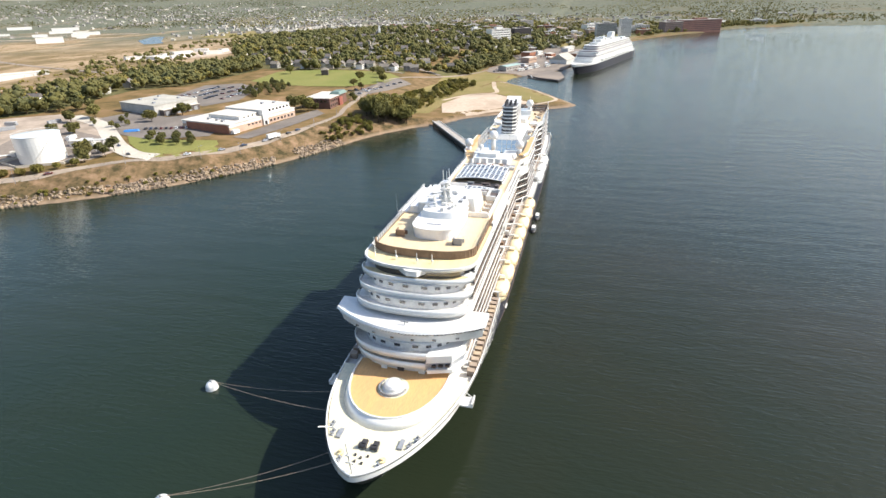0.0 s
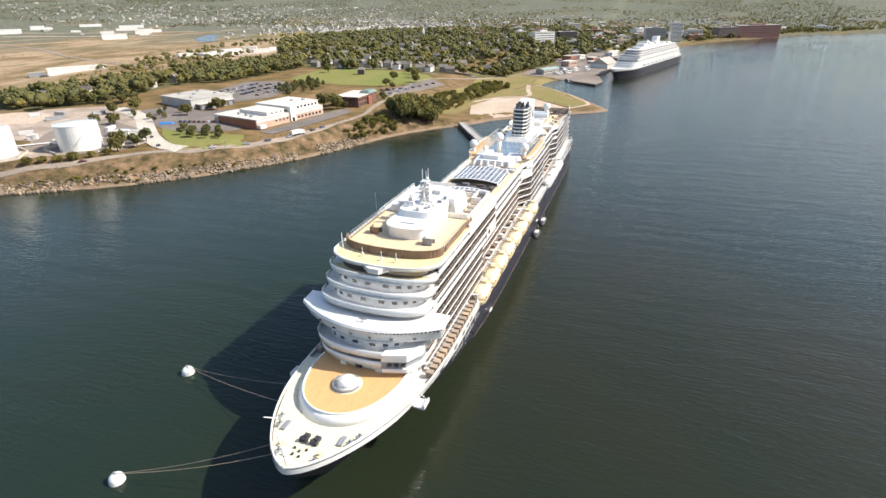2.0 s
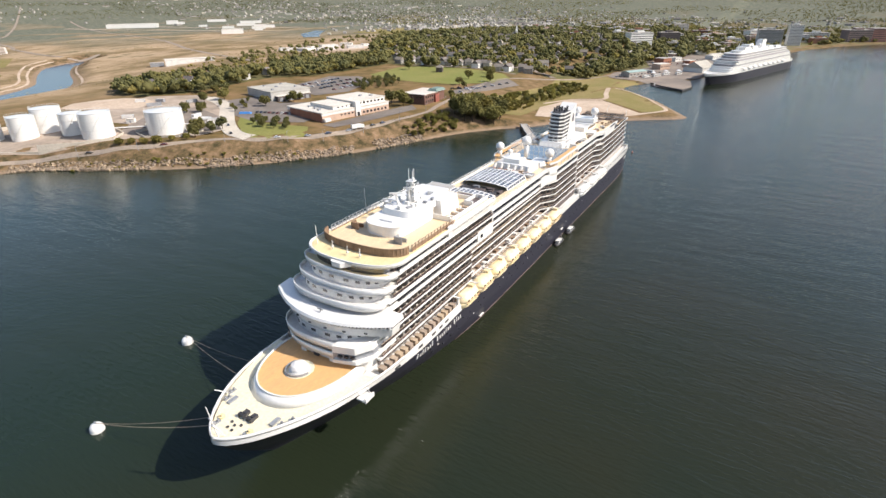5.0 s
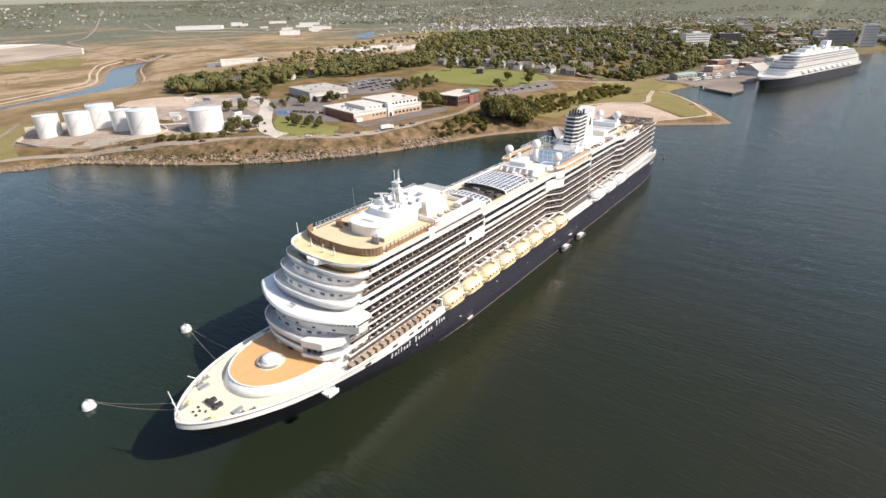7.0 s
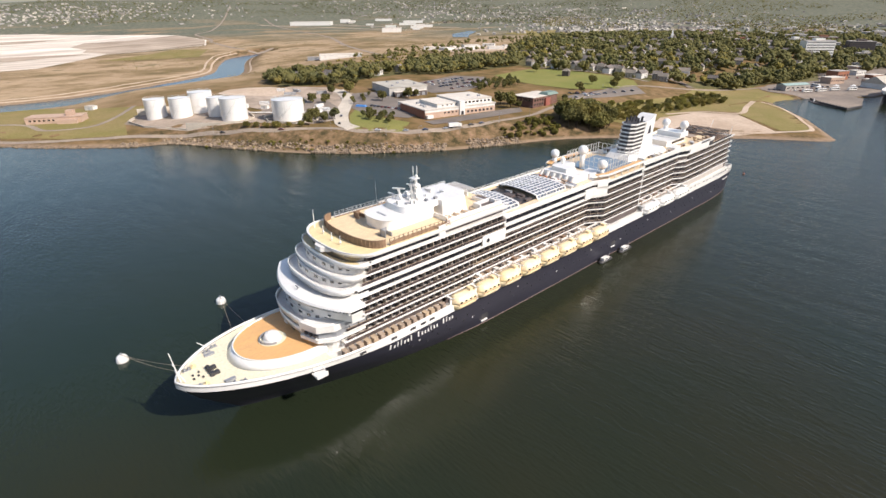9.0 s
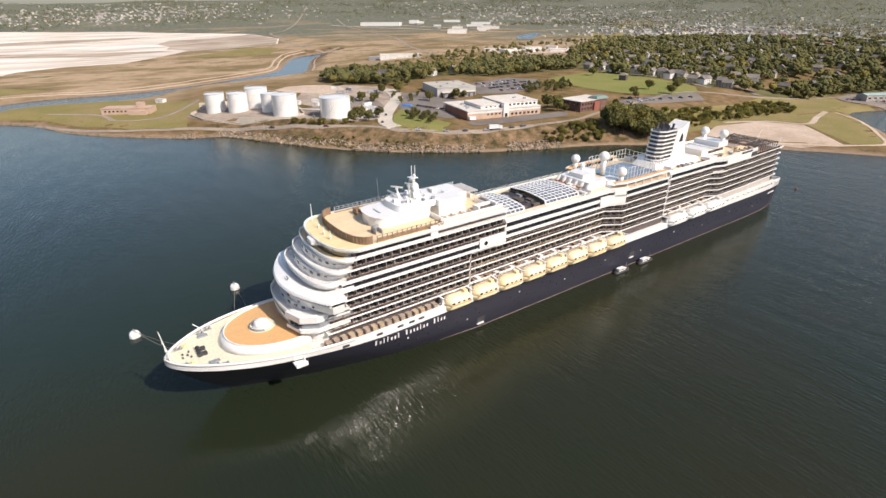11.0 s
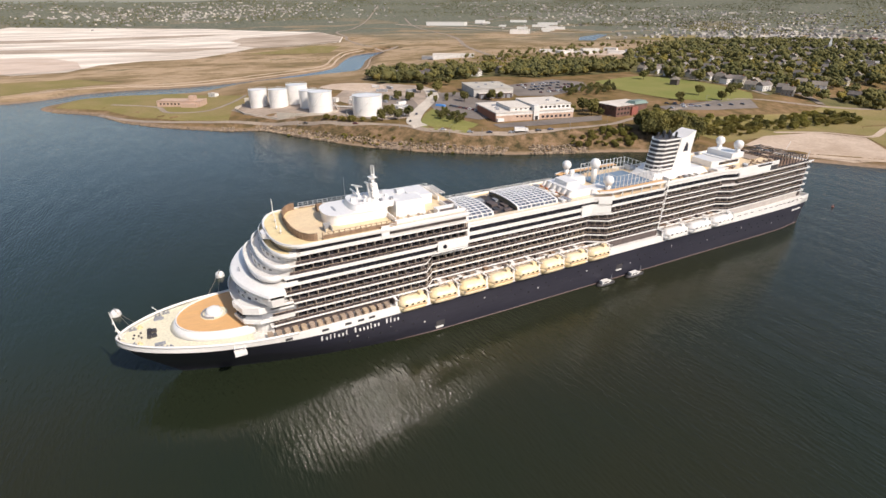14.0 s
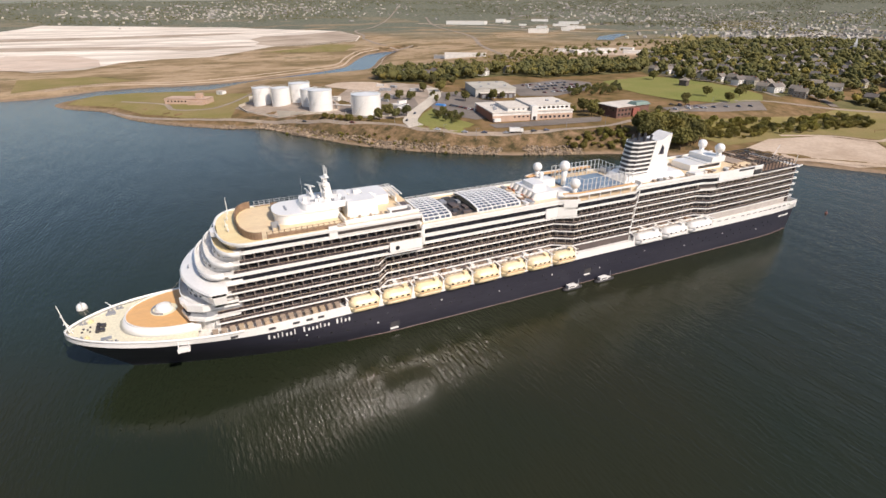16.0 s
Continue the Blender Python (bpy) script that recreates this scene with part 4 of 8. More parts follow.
# long window strips
for y0, y1, k, h0, h1 in ((45, 91, 5, 0.5, 2.0), (104, 159, 6, 0.5, 2.2), (105.5, 152, 5, 0.6, 2.2), (50, 73, 8, 0.7, 2.0), (166, 196, 6, 0.5, 2.3), (197, 240, 6, 0.5, 2.2)):
    for sx in (1, -1):
        line = [(sx * x, yy) for x, yy in plan(y0, y1, 0.55, True)]
        part("window_strip", band(line, 0.3 * sx, DECK[k] + h0 - 0.1, DECK[k] + h1 + 0.15), STRIPGLASS, ship, "long dark window strip")
        line = [(sx * x, yy) for x, yy in plan(y0 - 0.6, y1 + 0.6, 0.1, True)]
        part("window_apron", band(line, 0.4 * sx, DECK[k] + 0.3, DECK[k] + h0), WHITE, ship)
        part("window_head", band(line, 0.4 * sx, DECK[k] + h1, DECK[k + 1] - 0.3), WHITE, ship)
        for i in range(1, int((y1 - y0) / 5.5)):
            yy = y0 + i * 5.5
            w = flank(yy, True) - 0.5
            part("window_post", boxes((min(sx * w, sx * (w - 0.15)), max(sx * w, sx * (w - 0.15)), yy - 0.06, yy + 0.06, DECK[k] + h0, DECK[k] + h1)), DARK, ship)
for y0, y1, k0, k1 in ((92, 104, 5, 6), (153, 165, 5, 6.1), (160, 165, 6, 7), (240, 262, 6, 7.2), (103, 105, 5, 7), (73.5, 76, 8, 9)):
    for sx in (1, -1):
        line = [(sx * x, yy) for x, yy in plan(y0, y1, 0.02, True)]
        part("side_panel", band(line, 0.5 * sx, DECK[0] + 2.88 * k0 + 0.4, DECK[0] + 2.88 * k1 + 0.9), WHITE, ship, "plain white side panel")
for sx in (1, -1):
    part("round_window", tube(bmesh.new(), (sx * 14.7, 94.5, DECK[5] + 1.7), (sx * 15.02, 94.5, DECK[5] + 1.7), 0.7, 16), STRIPGLASS, ship)
# slanted seam between the aft cabin blocks
for sx in (1, -1):
    bm = bmesh.new()
    tube(bm, (sx * 14.9, 192.4, DECK[0] + 2.6), (sx * 13.4, 196.0, DECK[7]), 0.22, 6)
    part("slanted_pillar", bm, WHITE, ship)

# ---- promenade: seats behind the bow, lifeboat bays ----
tp = bmesh.new()
box(tp, -2.2, -0.45, -0.8, 0.55, 0.0, 1.6)
box(tp, -2.3, -0.35, -0.9, 0.6, 1.6, 1.75)
box(tp, -0.46, -0.38, -0.6, 0.4, 0.25, 1.4)
box(tp, -1.2, -0.5, 0.6, 0.95, 0.0, 0.5)
tpm = bpy.data.meshes.new("sheltered_seat")
tp.to_mesh(tpm)
tp.free()
tpm.materials.append(TANPANEL)
for sx in (1, -1):
    for i in range(16):
        y = 38.5 + i * 2.35
        w = min(hull_half(y, 13.3), 17.3)
        o = share("sheltered_seat", tpm, Matrix.Translation((sx * w, y, 13.2)) @ Matrix.Diagonal((sx, 1, 1, 1)), ship)
    line = [(sx * (hull_half(y, 13.3) - 0.02), y) for y in (34, 38, 42, 48, 56, 66, 76.5)]
    part("promenade_rail", band(line[2:], 0.2 * sx, 13.2, 13.9), WHITE, ship)
    # hawse openings in the white band
    for y in (43, 53.5, 60.5, 64.5, 68):
        w = hull_half(y, 12.4)
        part("hull_opening", boxes((min(sx * (w - 0.5), sx * (w + 0.05)), max(sx * (w - 0.5), sx * (w + 0.05)), y - 1.0, y + 1.0, 12.0, 12.75)), DARK, ship)
    for i in range(88):
        y = 58 + i * 2.55 + (0.9 if i % 3 == 0 else 0)
        z = (7.7, 5.6, 7.0, 5.0)[i % 4]
        w = hull_half(y, z)
        if y < 285:
            bm = bmesh.new()
            tube(bm, (sx * (w - 0.3), y, z), (sx * (w + 0.05), y, z), 0.3, 8)
            part("porthole", bm, OFFWHITE if i % 9 == 2 else GLASS, ship)
    for y, z in ((92, 2.4), (172, 4.4)):
        w = hull_half(y, z)
        part("pilot_door", boxes((min(sx * (w - 0.4), sx * (w + 0.04)), max(sx * (w - 0.4), sx * (w + 0.04)), y - 1.6, y + 1.6, z - 0.6, z + 1.4)), DARK, ship)
        part("pilot_door_sill", boxes((min(sx * w, sx * (w + 0.5)), max(sx * w, sx * (w + 0.5)), y - 1.9, y + 0.9, z - 1.0, z - 0.6)), WHITE, ship)
    # davit frames between the boats
    for y in [76.6 + 11.05 * i for i in range(9)] + [194.0, 208.7, 223.4, 238.0]:
        bm = bmesh.new()
        box(bm, min(sx * 12.2, sx * 17.6), max(sx * 12.2, sx * 16.6), y - 0.3, y + 0.3, 15.4, 15.8)
        box(bm, min(sx * 16.0, sx * 16.55), max(sx * 16.0, sx * 16.55), y - 0.35, y + 0.35, 11.3, 15.5)
        tube(bm, (sx * 16.3, y - 0.1, 15.4), (sx * 17.6, y + 0.3, 16.0), 0.18)
        part("davit", bm, WHITE, ship, "white boat davit")
    # Walls behind the boats: dark brown holds the bays' shade in the colour
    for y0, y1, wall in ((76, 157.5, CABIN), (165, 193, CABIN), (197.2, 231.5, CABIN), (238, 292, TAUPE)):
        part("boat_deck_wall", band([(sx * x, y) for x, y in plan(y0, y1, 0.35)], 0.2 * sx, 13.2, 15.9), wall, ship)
    for y0, y1 in ((92.5, 157.5), (197.5, 231.5)):
        part("davit_deck", boxes((min(sx * 10.4, sx * 14.3), max(sx * 10.4, sx * 14.3), y0, y1, 15.0, 15.3)), TANPANEL, ship, "tan davit deck beside the boats")
    for i in range(26):
        y, wide = (94.5 + i * 3.6, 1.0) if i < 17 else (199 + (i - 17) * 3.6, 0.8)
        x = 11.6 + (i * 7 % 5) * 0.25
        part("boat_winch", boxes((min(sx * (x - 0.7), sx * (x + 0.7)), max(sx * (x - 0.7), sx * (x + 0.7)), y - wide, y + wide * 0.4, 15.3, 15.9 + 0.2 * (i % 3))), (OFFWHITE, WOOD, OFFWHITE, CABIN)[i % 4], ship)
    for y0 in [77.2 + 11.05 * i for i in range(8)] + [194.6, 209.3, 224.0]:
        y1 = y0 + (9.9 if y0 < 190 else 13.4)
        part("bay_head", boxes((min(sx * 13.0, sx * 13.3), max(sx * 13.0, sx * 13.3), y0, y1, 15.2, 15.9)), WHITE, ship, "white beam over the boat bay")
        bm = bmesh.new()
        for k in range(5):
            tube(bm, (sx * 15.0, y0 + 0.8 + k * (y1 - y0 - 1.6) / 4, 15.5), (sx * 13.1, y0 + 0.8 + k * (y1 - y0 - 1.6) / 4, 15.9), 0.1, 5)
        part("boat_fall", bm, OFFWHITE, ship)
    part("boat_deck_edge", boxes((min(sx * 16.0, sx * 16.55), max(sx * 16.0, sx * 16.55), 166, 193, 13.0, 13.6)), WHITE, ship)
    line = [(sx * x, y) for x, y in ((16.4, 239), (16.4, 268), (15.8, 284), (15.0, 296), (14.8, 298.2))]
    part("stern_bulwark", band(line, 0.3 * sx, 10.8, 14.4), WHITE, ship, "white stern bulwark")
    for y in (243, 247.5, 252, 258, 262, 266, 270, 273.5, 277, 280.5, 284, 287.5, 291):
        w = float(np.interp(y, (239, 268, 284, 296), (16.4, 16.4, 15.8, 15.0)))
        part("stern_opening", boxes((min(sx * (w - 0.4), sx * (w + 0.04)), max(sx * (w - 0.4), sx * (w + 0.04)), y - 1.2, y + 1.2, 12.0, 13.5)), DARK, ship)
part("stern_gallery", boxes((-14.8, 14.8, 295.9, 298.0, 10.8, 11.3), (-14.8, 14.8, 297.8, 298.2, 11.3, 14.4)), WHITE, ship)

# pale bars in place of the lettering on both bows and on the quarter
BARS, dy = [], 0.0
for heights in ((2, 1, 2, 2, 1, 1, 2), (2, 1, 1, 1, 2, 1, 1), (2, 2, 1, 1)):
    for k, tall in enumerate(heights):
        BARS.append((dy, 0.34 if tall == 2 and k else 0.52, 1.7 if tall == 2 else 1.05))
        dy += 1.45 if k == 0 else 1.22
    dy += 1.5
for sx in (1, -1):
    for dy, wide, tall in BARS:
        y = 52.0 + dy
        bm = bmesh.new()
        vs = []
        for yy in (y, y + wide):
            for z in (8.6, 8.6 + tall):
                for o in (-0.1, 0.035):
                    vs.append(bm.verts.new((sx * (hull_half(yy, z) + o), yy, z)))
        for f in ((0, 1, 3, 2), (4, 6, 7, 5), (0, 4, 5, 1), (2, 3, 7, 6), (1, 5, 7, 3), (0, 2, 6, 4)):
            bm.faces.new([vs[i] for i in f])
        part("lettering_bar", bm, WHITE, ship, "pale bar of illegible lettering")
    for i in range(3):
        y = 285 + i * 2.6
        w = hull_half(y, 8.4)
        part("lettering_bar", boxes((min(sx * (w - 0.3), sx * (w + 0.06)), max(sx * (w - 0.3), sx * (w + 0.06)), y, y + 1.9, 8.1, 8.8)), WHITE, ship)

# ---- top decks ----
TOP = DECK[9]
lip = nose(43.6, 8.0, 15.1, 103)
part("top_deck", prism(lip, TOP - 0.9, TOP - 0.1, top=nose(43.1, 8.0, 15.3, 103)), WHITE, ship, "white overhanging top deck edge")
part("lip_bow", prism([(-4.2, 44.6), (-1.2, 42.0), (1.6, 42.0), (3.6, 44.6)], TOP - 1.5, TOP - 0.1), WHITE, ship)
part("lookout_deck", prism(nose(43.8, 8.0, 14.7, 79), TOP - 0.1, TOP + 0.02), YDECK, ship, "yellow tan lookout deck")
part("lookout_kerb", band(nose(43.2, 8.0, 15.2, 103), 0.3, TOP - 0.1, TOP + 0.3), WHITE, ship)
part("sun_deck", prism(nose(50.2, 5.0, 13.4, 103), TOP + 0.02, TOP + 0.06), SUNDECK, ship, "tan sun deck")
WB = nose(49.4, 5.6, 13.9, 56.4, 0.8, 0.9, 24)
part("wind_break", band(WB[1:-1], 0.22, TOP, TOP + 2.25), WOOD, ship, "brown slatted wooden windbreak")
for p in WB[1:-1]:
    part("windbreak_post", boxes((p[0] - 0.06, p[0] + 0.06, p[1] - 0.14, p[1] - 0.02, TOP, TOP + 2.4)), WOOD, ship)
for sx in (1, -1):
    line = [(sx * 13.9, y) for y in np.arange(56.4, 79, 1.6)]
    bm = bmesh.new()
    for a, b in zip(line, line[1:]):
        tube(bm, (*a, TOP), (*a, TOP + 2.1), 0.13, 5)
        for h in (0.7, 1.35, 2.0):
            tube(bm, (*a, TOP + h), (*b, TOP + h), 0.06, 4)
    part("deck_rail", bm, GREY if sx < 0 else WOOD, ship, "tall deck railing")
    part("rail_panel", band([line[0], line[-1]], 0.04 * sx, TOP + 0.1, TOP + (1.2 if sx > 0 else 0.5)), WOOD, ship)
    # rails of the relaxation area further aft
    bm = bmesh.new()
    for h in (0.3, 0.8, 1.3):
        tube(bm, (sx * 14.9, 76, TOP + h), (sx * 14.9, 103, TOP + h), 0.07, 4)
    for y in np.arange(76, 103.1, 3):
        tube(bm, (sx * 14.9, y, TOP - 0.2), (sx * 14.9, y, TOP + 1.3), 0.08, 4)
    part("deck_rail", bm, WHITE, ship)
    part("deck_parapet", boxes((min(sx * 12.2, sx * 12.6), max(sx * 12.2, sx * 12.6), 79, 103, TOP, TOP + 1.1)), WHITE, ship, "white deck parapet")
part("forward_light_mast", tube(bmesh.new(), (-11.5, 48, TOP), (-11.5, 48, TOP + 5.5), 0.16, 6, 0.08), WHITE, ship)
part("whip_aerial", tube(bmesh.new(), (-13.6, 72, TOP), (-13.9, 72, TOP + 8.5), 0.07, 5, 0.03), GREY, ship)
for x, y in ((0.3, 46.6), (4.2, 46.9), (-5.5, 47.4)):
    bm = bmesh.new()
    tube(bm, (x, y, TOP), (x, y, TOP + 2.6), 0.12)
    ball(bm, (x, y, TOP + 0.8), 0.35, 8, 6)
    part("deck_binnacle", bm, OFFWHITE, ship)
# deckhouse, funnels of the air plant, radar mast
part("deckhouse", prism(nose(60.3, 5.0, 6.3, 79, 0.7), TOP, TOP + 3.0), WHITE, ship, "rounded white deckhouse", False)
part("deckhouse_roof", prism(nose(60.0, 5.2, 6.5, 79, 0.7), TOP + 3.0, TOP + 3.3), WHITE, ship)
part("upper_house", prism(nose(68.0, 2.5, 6.0, 84, 0.7), TOP + 3.3, TOP + 5.0, top=nose(68.6, 2.5, 5.4, 83.4, 0.7)), WHITE, ship)
part("deckhouse_slot", boxes((-2.2, 2.0, 63.6, 64.3, TOP + 3.28, TOP + 3.36)), GREY, ship)
part("plant_block", prism([(1.2, 81), (8.2, 81), (8.6, 84), (8.6, 91), (1.2, 91)], TOP, TOP + 4.9, top=[(1.5, 81.6), (7.4, 81.6), (7.8, 84), (7.8, 90.6), (1.5, 90.6)]), WHITE, ship, "white plant room block")
part("plant_block", boxes((-9.5, 1.0, 79, 97, TOP, TOP + 3.3)), WHITE, ship)
part("plant_louvre", boxes((-2.5, 0.8, 80.5, 81.0, TOP + 3.3, TOP + 4.4)), GREY, ship)
for r in ((5.5, 12.2, 79.0, 79.4, TOP, TOP + 1.6), (1.5, 12.2, 102.5, 103, TOP, TOP + 0.8), (-12.2, -9.4, 79, 96, TOP, TOP + 2.2)):
    part("low_wall", boxes(r), WHITE, ship)
for i in range(5):
    part("pergola_beam", boxes((-8.5, 1.0, 97.3 + i * 1.05, 97.6 + i * 1.05, TOP + 2.5, TOP + 2.9)), WHITE, ship)
for x0, x1, y0, y1, h in ((8.9, 11.9, 93.5, 94.1, 1.7), (8.9, 9.4, 94.1, 100.5, 1.7), (8.9, 11.9, 100.5, 101.1, 1.7), (3.0, 8.4, 98.6, 99.0, 1.4), (-6.0, 0.0, 99.6, 100.2, 1.6)):
    part("cabana_wall", boxes((x0, x1, y0, y1, TOP, TOP + h)), WHITE, ship)
# Dark boxes stand in for the unlit openings between the low walls
for x0, x1, y0, y1, h in ((9.5, 11.7, 94.3, 100.2, 0.7), (3.2, 8.2, 99.1, 101.6, 0.8)):
    part("cabana_seat", boxes((x0, x1, y0, y1, TOP + 0.06, TOP + h)), CABIN, ship, "dark box in place of the opening between the low walls")
for i in range(7):
    y = 80.6 + i * 1.75
    bm = boxes((9.6, 11.5, y, y + 0.75, TOP + 0.3, TOP + 0.45))
    box(bm, 9.4, 9.7, y, y + 0.75, TOP + 0.4, TOP + 1.0)
    tagged(part("sun_lounger", bm, OFFWHITE if i % 2 else TANPANEL, None), "tan sun lounger on the top deck", "lounger", "top deck loungers")
for x, y in ((-9.2, 62.0), (7.8, 59.5)):
    bm = boxes((x - 1.3, x + 1.3, y - 1.0, y - 0.8, TOP, TOP + 2.0), (x - 1.3, x - 1.1, y - 1.0, y + 1.2, TOP, TOP + 2.0), (x - 1.5, x + 1.5, y + 0.9, y + 1.2, TOP, TOP + 1.2))
    part("deck_shelter", bm, WOOD if x < 0 else GREY, ship)
bm = bmesh.new()
tube(bm, (0.2, 76.3, TOP + 4.5), (0.2, 77.2, TOP + 11.5), 0.75, 10, 0.45)
tube(bm, (-1.3, 76.2, TOP + 4.5), (-0.1, 76.9, TOP + 9), 0.3, 8)
tube(bm, (1.6, 76.2, TOP + 4.5), (0.5, 76.9, TOP + 9), 0.3, 8)
for h, s in ((7.0, 1.7), (9.0, 1.4), (11.4, 1.2)):
    box(bm, 0.2 - s, 0.2 + s, 75.6, 78.0, TOP + h, TOP + h + 0.2)
for x, y, a, b in ((-0.7, 77, 11.5, 15.0), (1.1, 77, 11.5, 15.4), (0.2, 77.6, 11.5, 14.4), (-1.0, 76.2, 9, 10.6), (1.4, 76.2, 9, 10.8)):
    tube(bm, (x, y, TOP + a), (x, y, TOP + b), 0.11, 5)
ball(bm, (0.9, 76.9, TOP + 12.3), 0.5, 8, 6)
mast = part("radar_mast", bm, WHITE, ship, "white radar mast with aerials")
part("mast_tower", prism([(-1.5, 76.0), (1.9, 76.0), (1.9, 78.6), (-1.5, 78.6)], TOP + 4.6, TOP + 9.6, top=[(-0.7, 76.6), (1.1, 76.6), (1.1, 78.0), (-0.7, 78.0)]), WHITE, mast)
for h in (5.6, 6.8, 8.0, 9.2, 10.4):
    part("mast_brace", tube(bmesh.new(), (-1.0 + h * 0.05, 75.9, TOP + h), (1.4 - h * 0.05, 76.9, TOP + h + 1.0), 0.14, 5), WHITE, mast)
    part("mast_lamp", boxes((1.3 - 0.04 * h, 2.1 - 0.04 * h, 76.0, 76.6, TOP + h, TOP + h + 0.6)), WHITE, mast)
    part("mast_lamp", boxes((-1.7 + 0.04 * h, -0.9 + 0.04 * h, 76.2, 76.8, TOP + h - 0.4, TOP + h + 0.3)), OFFWHITE, mast)
for x, y, z, w, a in ((-2.4, 72.6, 8.4, 2.0, 35), (-4.2, 72.0, 6.2, 2.6, 5), (0.2, 75.3, 9.6, 1.5, 20)):
    bm = bmesh.new()
    m = pose(x, y, TOP + z, 0, 0, a)
    box(bm, -w, w, -0.18, 0.18, 0, 0.35, m)
    box(bm, -0.35, 0.35, -0.35, 0.35, -0.7, 0, m)
    tube(bm, (x, y, TOP + z - 0.7), (x * 0.8, y + 0.6, TOP + 4.4), 0.3, 8, 0.5)
    part("radar_scanner", bm, WHITE, mast, "white radar bar")
# pool deck with its sliding glass roofs
POOL = DECK[7] + 0.44
part("lido_deck", slab(103, 166, 0.25, POOL, POOL + 0.12, True), SUNDECK, ship, "tan lido deck")
for sx in (1, -1):
    part("lido_parapet", band([(sx * x, y) for x, y in plan(103, 166, 0.05, True)], 0.25 * sx, POOL - 0.1, POOL + 0.75), WHITE, ship)
    bm = bmesh.new()
    for h in (0.4, 0.8):
        tube(bm, (sx * 12.15, 105, POOL + 0.75 + h), (sx * 12.15, 158, POOL + 0.75 + h), 0.06, 4)
    for y in range(105, 159, 3):
        tube(bm, (sx * 12.15, y, POOL + 0.7), (sx * 12.15, y, POOL + 1.55), 0.06, 4)
    part("deck_rail", bm, OFFWHITE, ship)
part("pool_well", boxes((-9.0, 8.6, 116.0, 126.5, POOL + 0.13, POOL + 0.2)), DARK, ship, "dark open pool well")
for i, (x, y, w, d) in enumerate(((-5, 119.5, 3, 2), (0, 121.4, 4, 2.5), (6, 119.5, 2.5, 2), (3, 124.4, 3, 1.5), (-3, 124.7, 2.5, 1.2), (7.6, 123, 1.2, 3), (-7.4, 122, 1.4, 3), (4.5, 121.8, 1.6, 1.2), (-2.8, 118, 1.2, 1.0), (7.4, 118, 1.4, 1.4))):
    part("pool_furniture", boxes((x - w / 2, x + w / 2, y - d / 2, y + d / 2, POOL + 0.2, POOL + 0.9)), (GREY, CABIN, DARK, CABIN)[i % 4], ship)


def glass_roof(y0, y1, cols):
    """A vaulted roof over the pool: white ribs, dark panes."""
    roof = part("roof_frame", bmesh.new(), WHITE, ship, "white vaulted glass roof frame")
    prof = [(-9.4 + 18.2 * i / 10, POOL + 0.7 + 1.4 * math.sin(math.pi * (0.10 + 0.82 * i / 10)) ** 0.7) for i in range(11)]
    prof = [(-9.8, POOL + 0.1)] + prof + [(9.2, POOL + 0.1)]
    bm = bmesh.new()
    step = (y1 - y0) / cols
    for c in range(cols + 1):
        y = y0 + step * c
        wide = 0.7 if c in (0, cols) else (0.45 if c % 3 == 0 else 0.2)
        for (xa, za), (xb, zb) in zip(prof, prof[1:]):
            vs = [bm.verts.new(p) for p in ((xa, y - wide / 2, za), (xa, y + wide / 2, za), (xa, y + wide / 2, za + 0.28), (xa, y - wide / 2, za + 0.28),
                                            (xb, y - wide / 2, zb), (xb, y + wide / 2, zb), (xb, y + wide / 2, zb + 0.28), (xb, y - wide / 2, zb + 0.28))]
            for f in ((0, 1, 2, 3), (7, 6, 5, 4), (0, 4, 5, 1), (1, 5, 6, 2), (2, 6, 7, 3), (3, 7, 4, 0)):
                bm.faces.new([vs[j] for j in f])
    for x, z in prof:
        box(bm, x - 0.24, x + 0.24, y0, y1, z + 0.02, z + 0.26)
    bm.to_mesh(roof.data)
    bm.free()
    for c in range(cols):
        for (xa, za), (xb, zb) in zip(prof, prof[1:]):
            bm = bmesh.new()
            y = y0 + step * c
            vs = [bm.verts.new(p) for p in ((xa, y + 0.05, za + 0.08), (xb, y + 0.05, zb + 0.08), (xb, y + step - 0.05, zb + 0.08), (xa, y + step - 0.05, za + 0.08))]
            up = [bm.verts.new(v.co + Vector((0, 0, 0.06))) for v in vs]
            bm.faces.new(vs[::-1]), bm.faces.new(up)
            for j in range(4):
                bm.faces.new((vs[j], vs[(j + 1) % 4], up[(j + 1) % 4], up[j]))
            part("roof_pane", bm, ROOFGLASS, roof)


glass_roof(106.0, 116.0, 5)
glass_roof(126.5, 143.4, 9)
part("roof_end_wall", boxes((-9.4, 11.8, 103.1, 103.9, POOL, POOL + 1.4)), WHITE, ship)
# white plant houses with satellite domes, and the caged court
for x0, x1, y0, y1, h in ((-8.5, 8.0, 151, 161, 2.6), (-6.0, 3.0, 153, 159, 4.2), (-9.5, -3.5, 158, 168, 3.0), (3.0, 9.5, 160, 168, 2.2)):
    part("plant_house", prism([(x0 + 0.6, y0), (x1 - 0.6, y0), (x1, y0 + 0.8), (x1, y1), (x0, y1), (x0, y0 + 0.8)], POOL + 0.1, POOL + h,
                              top=[(x0 + 1.1, y0 + 0.6), (x1 - 1.1, y0 + 0.6), (x1 - 0.6, y0 + 1.2), (x1 - 0.5, y1), (x0 + 0.5, y1), (x0 + 0.6, y0 + 1.2)]), WHITE, ship, "white plant house")
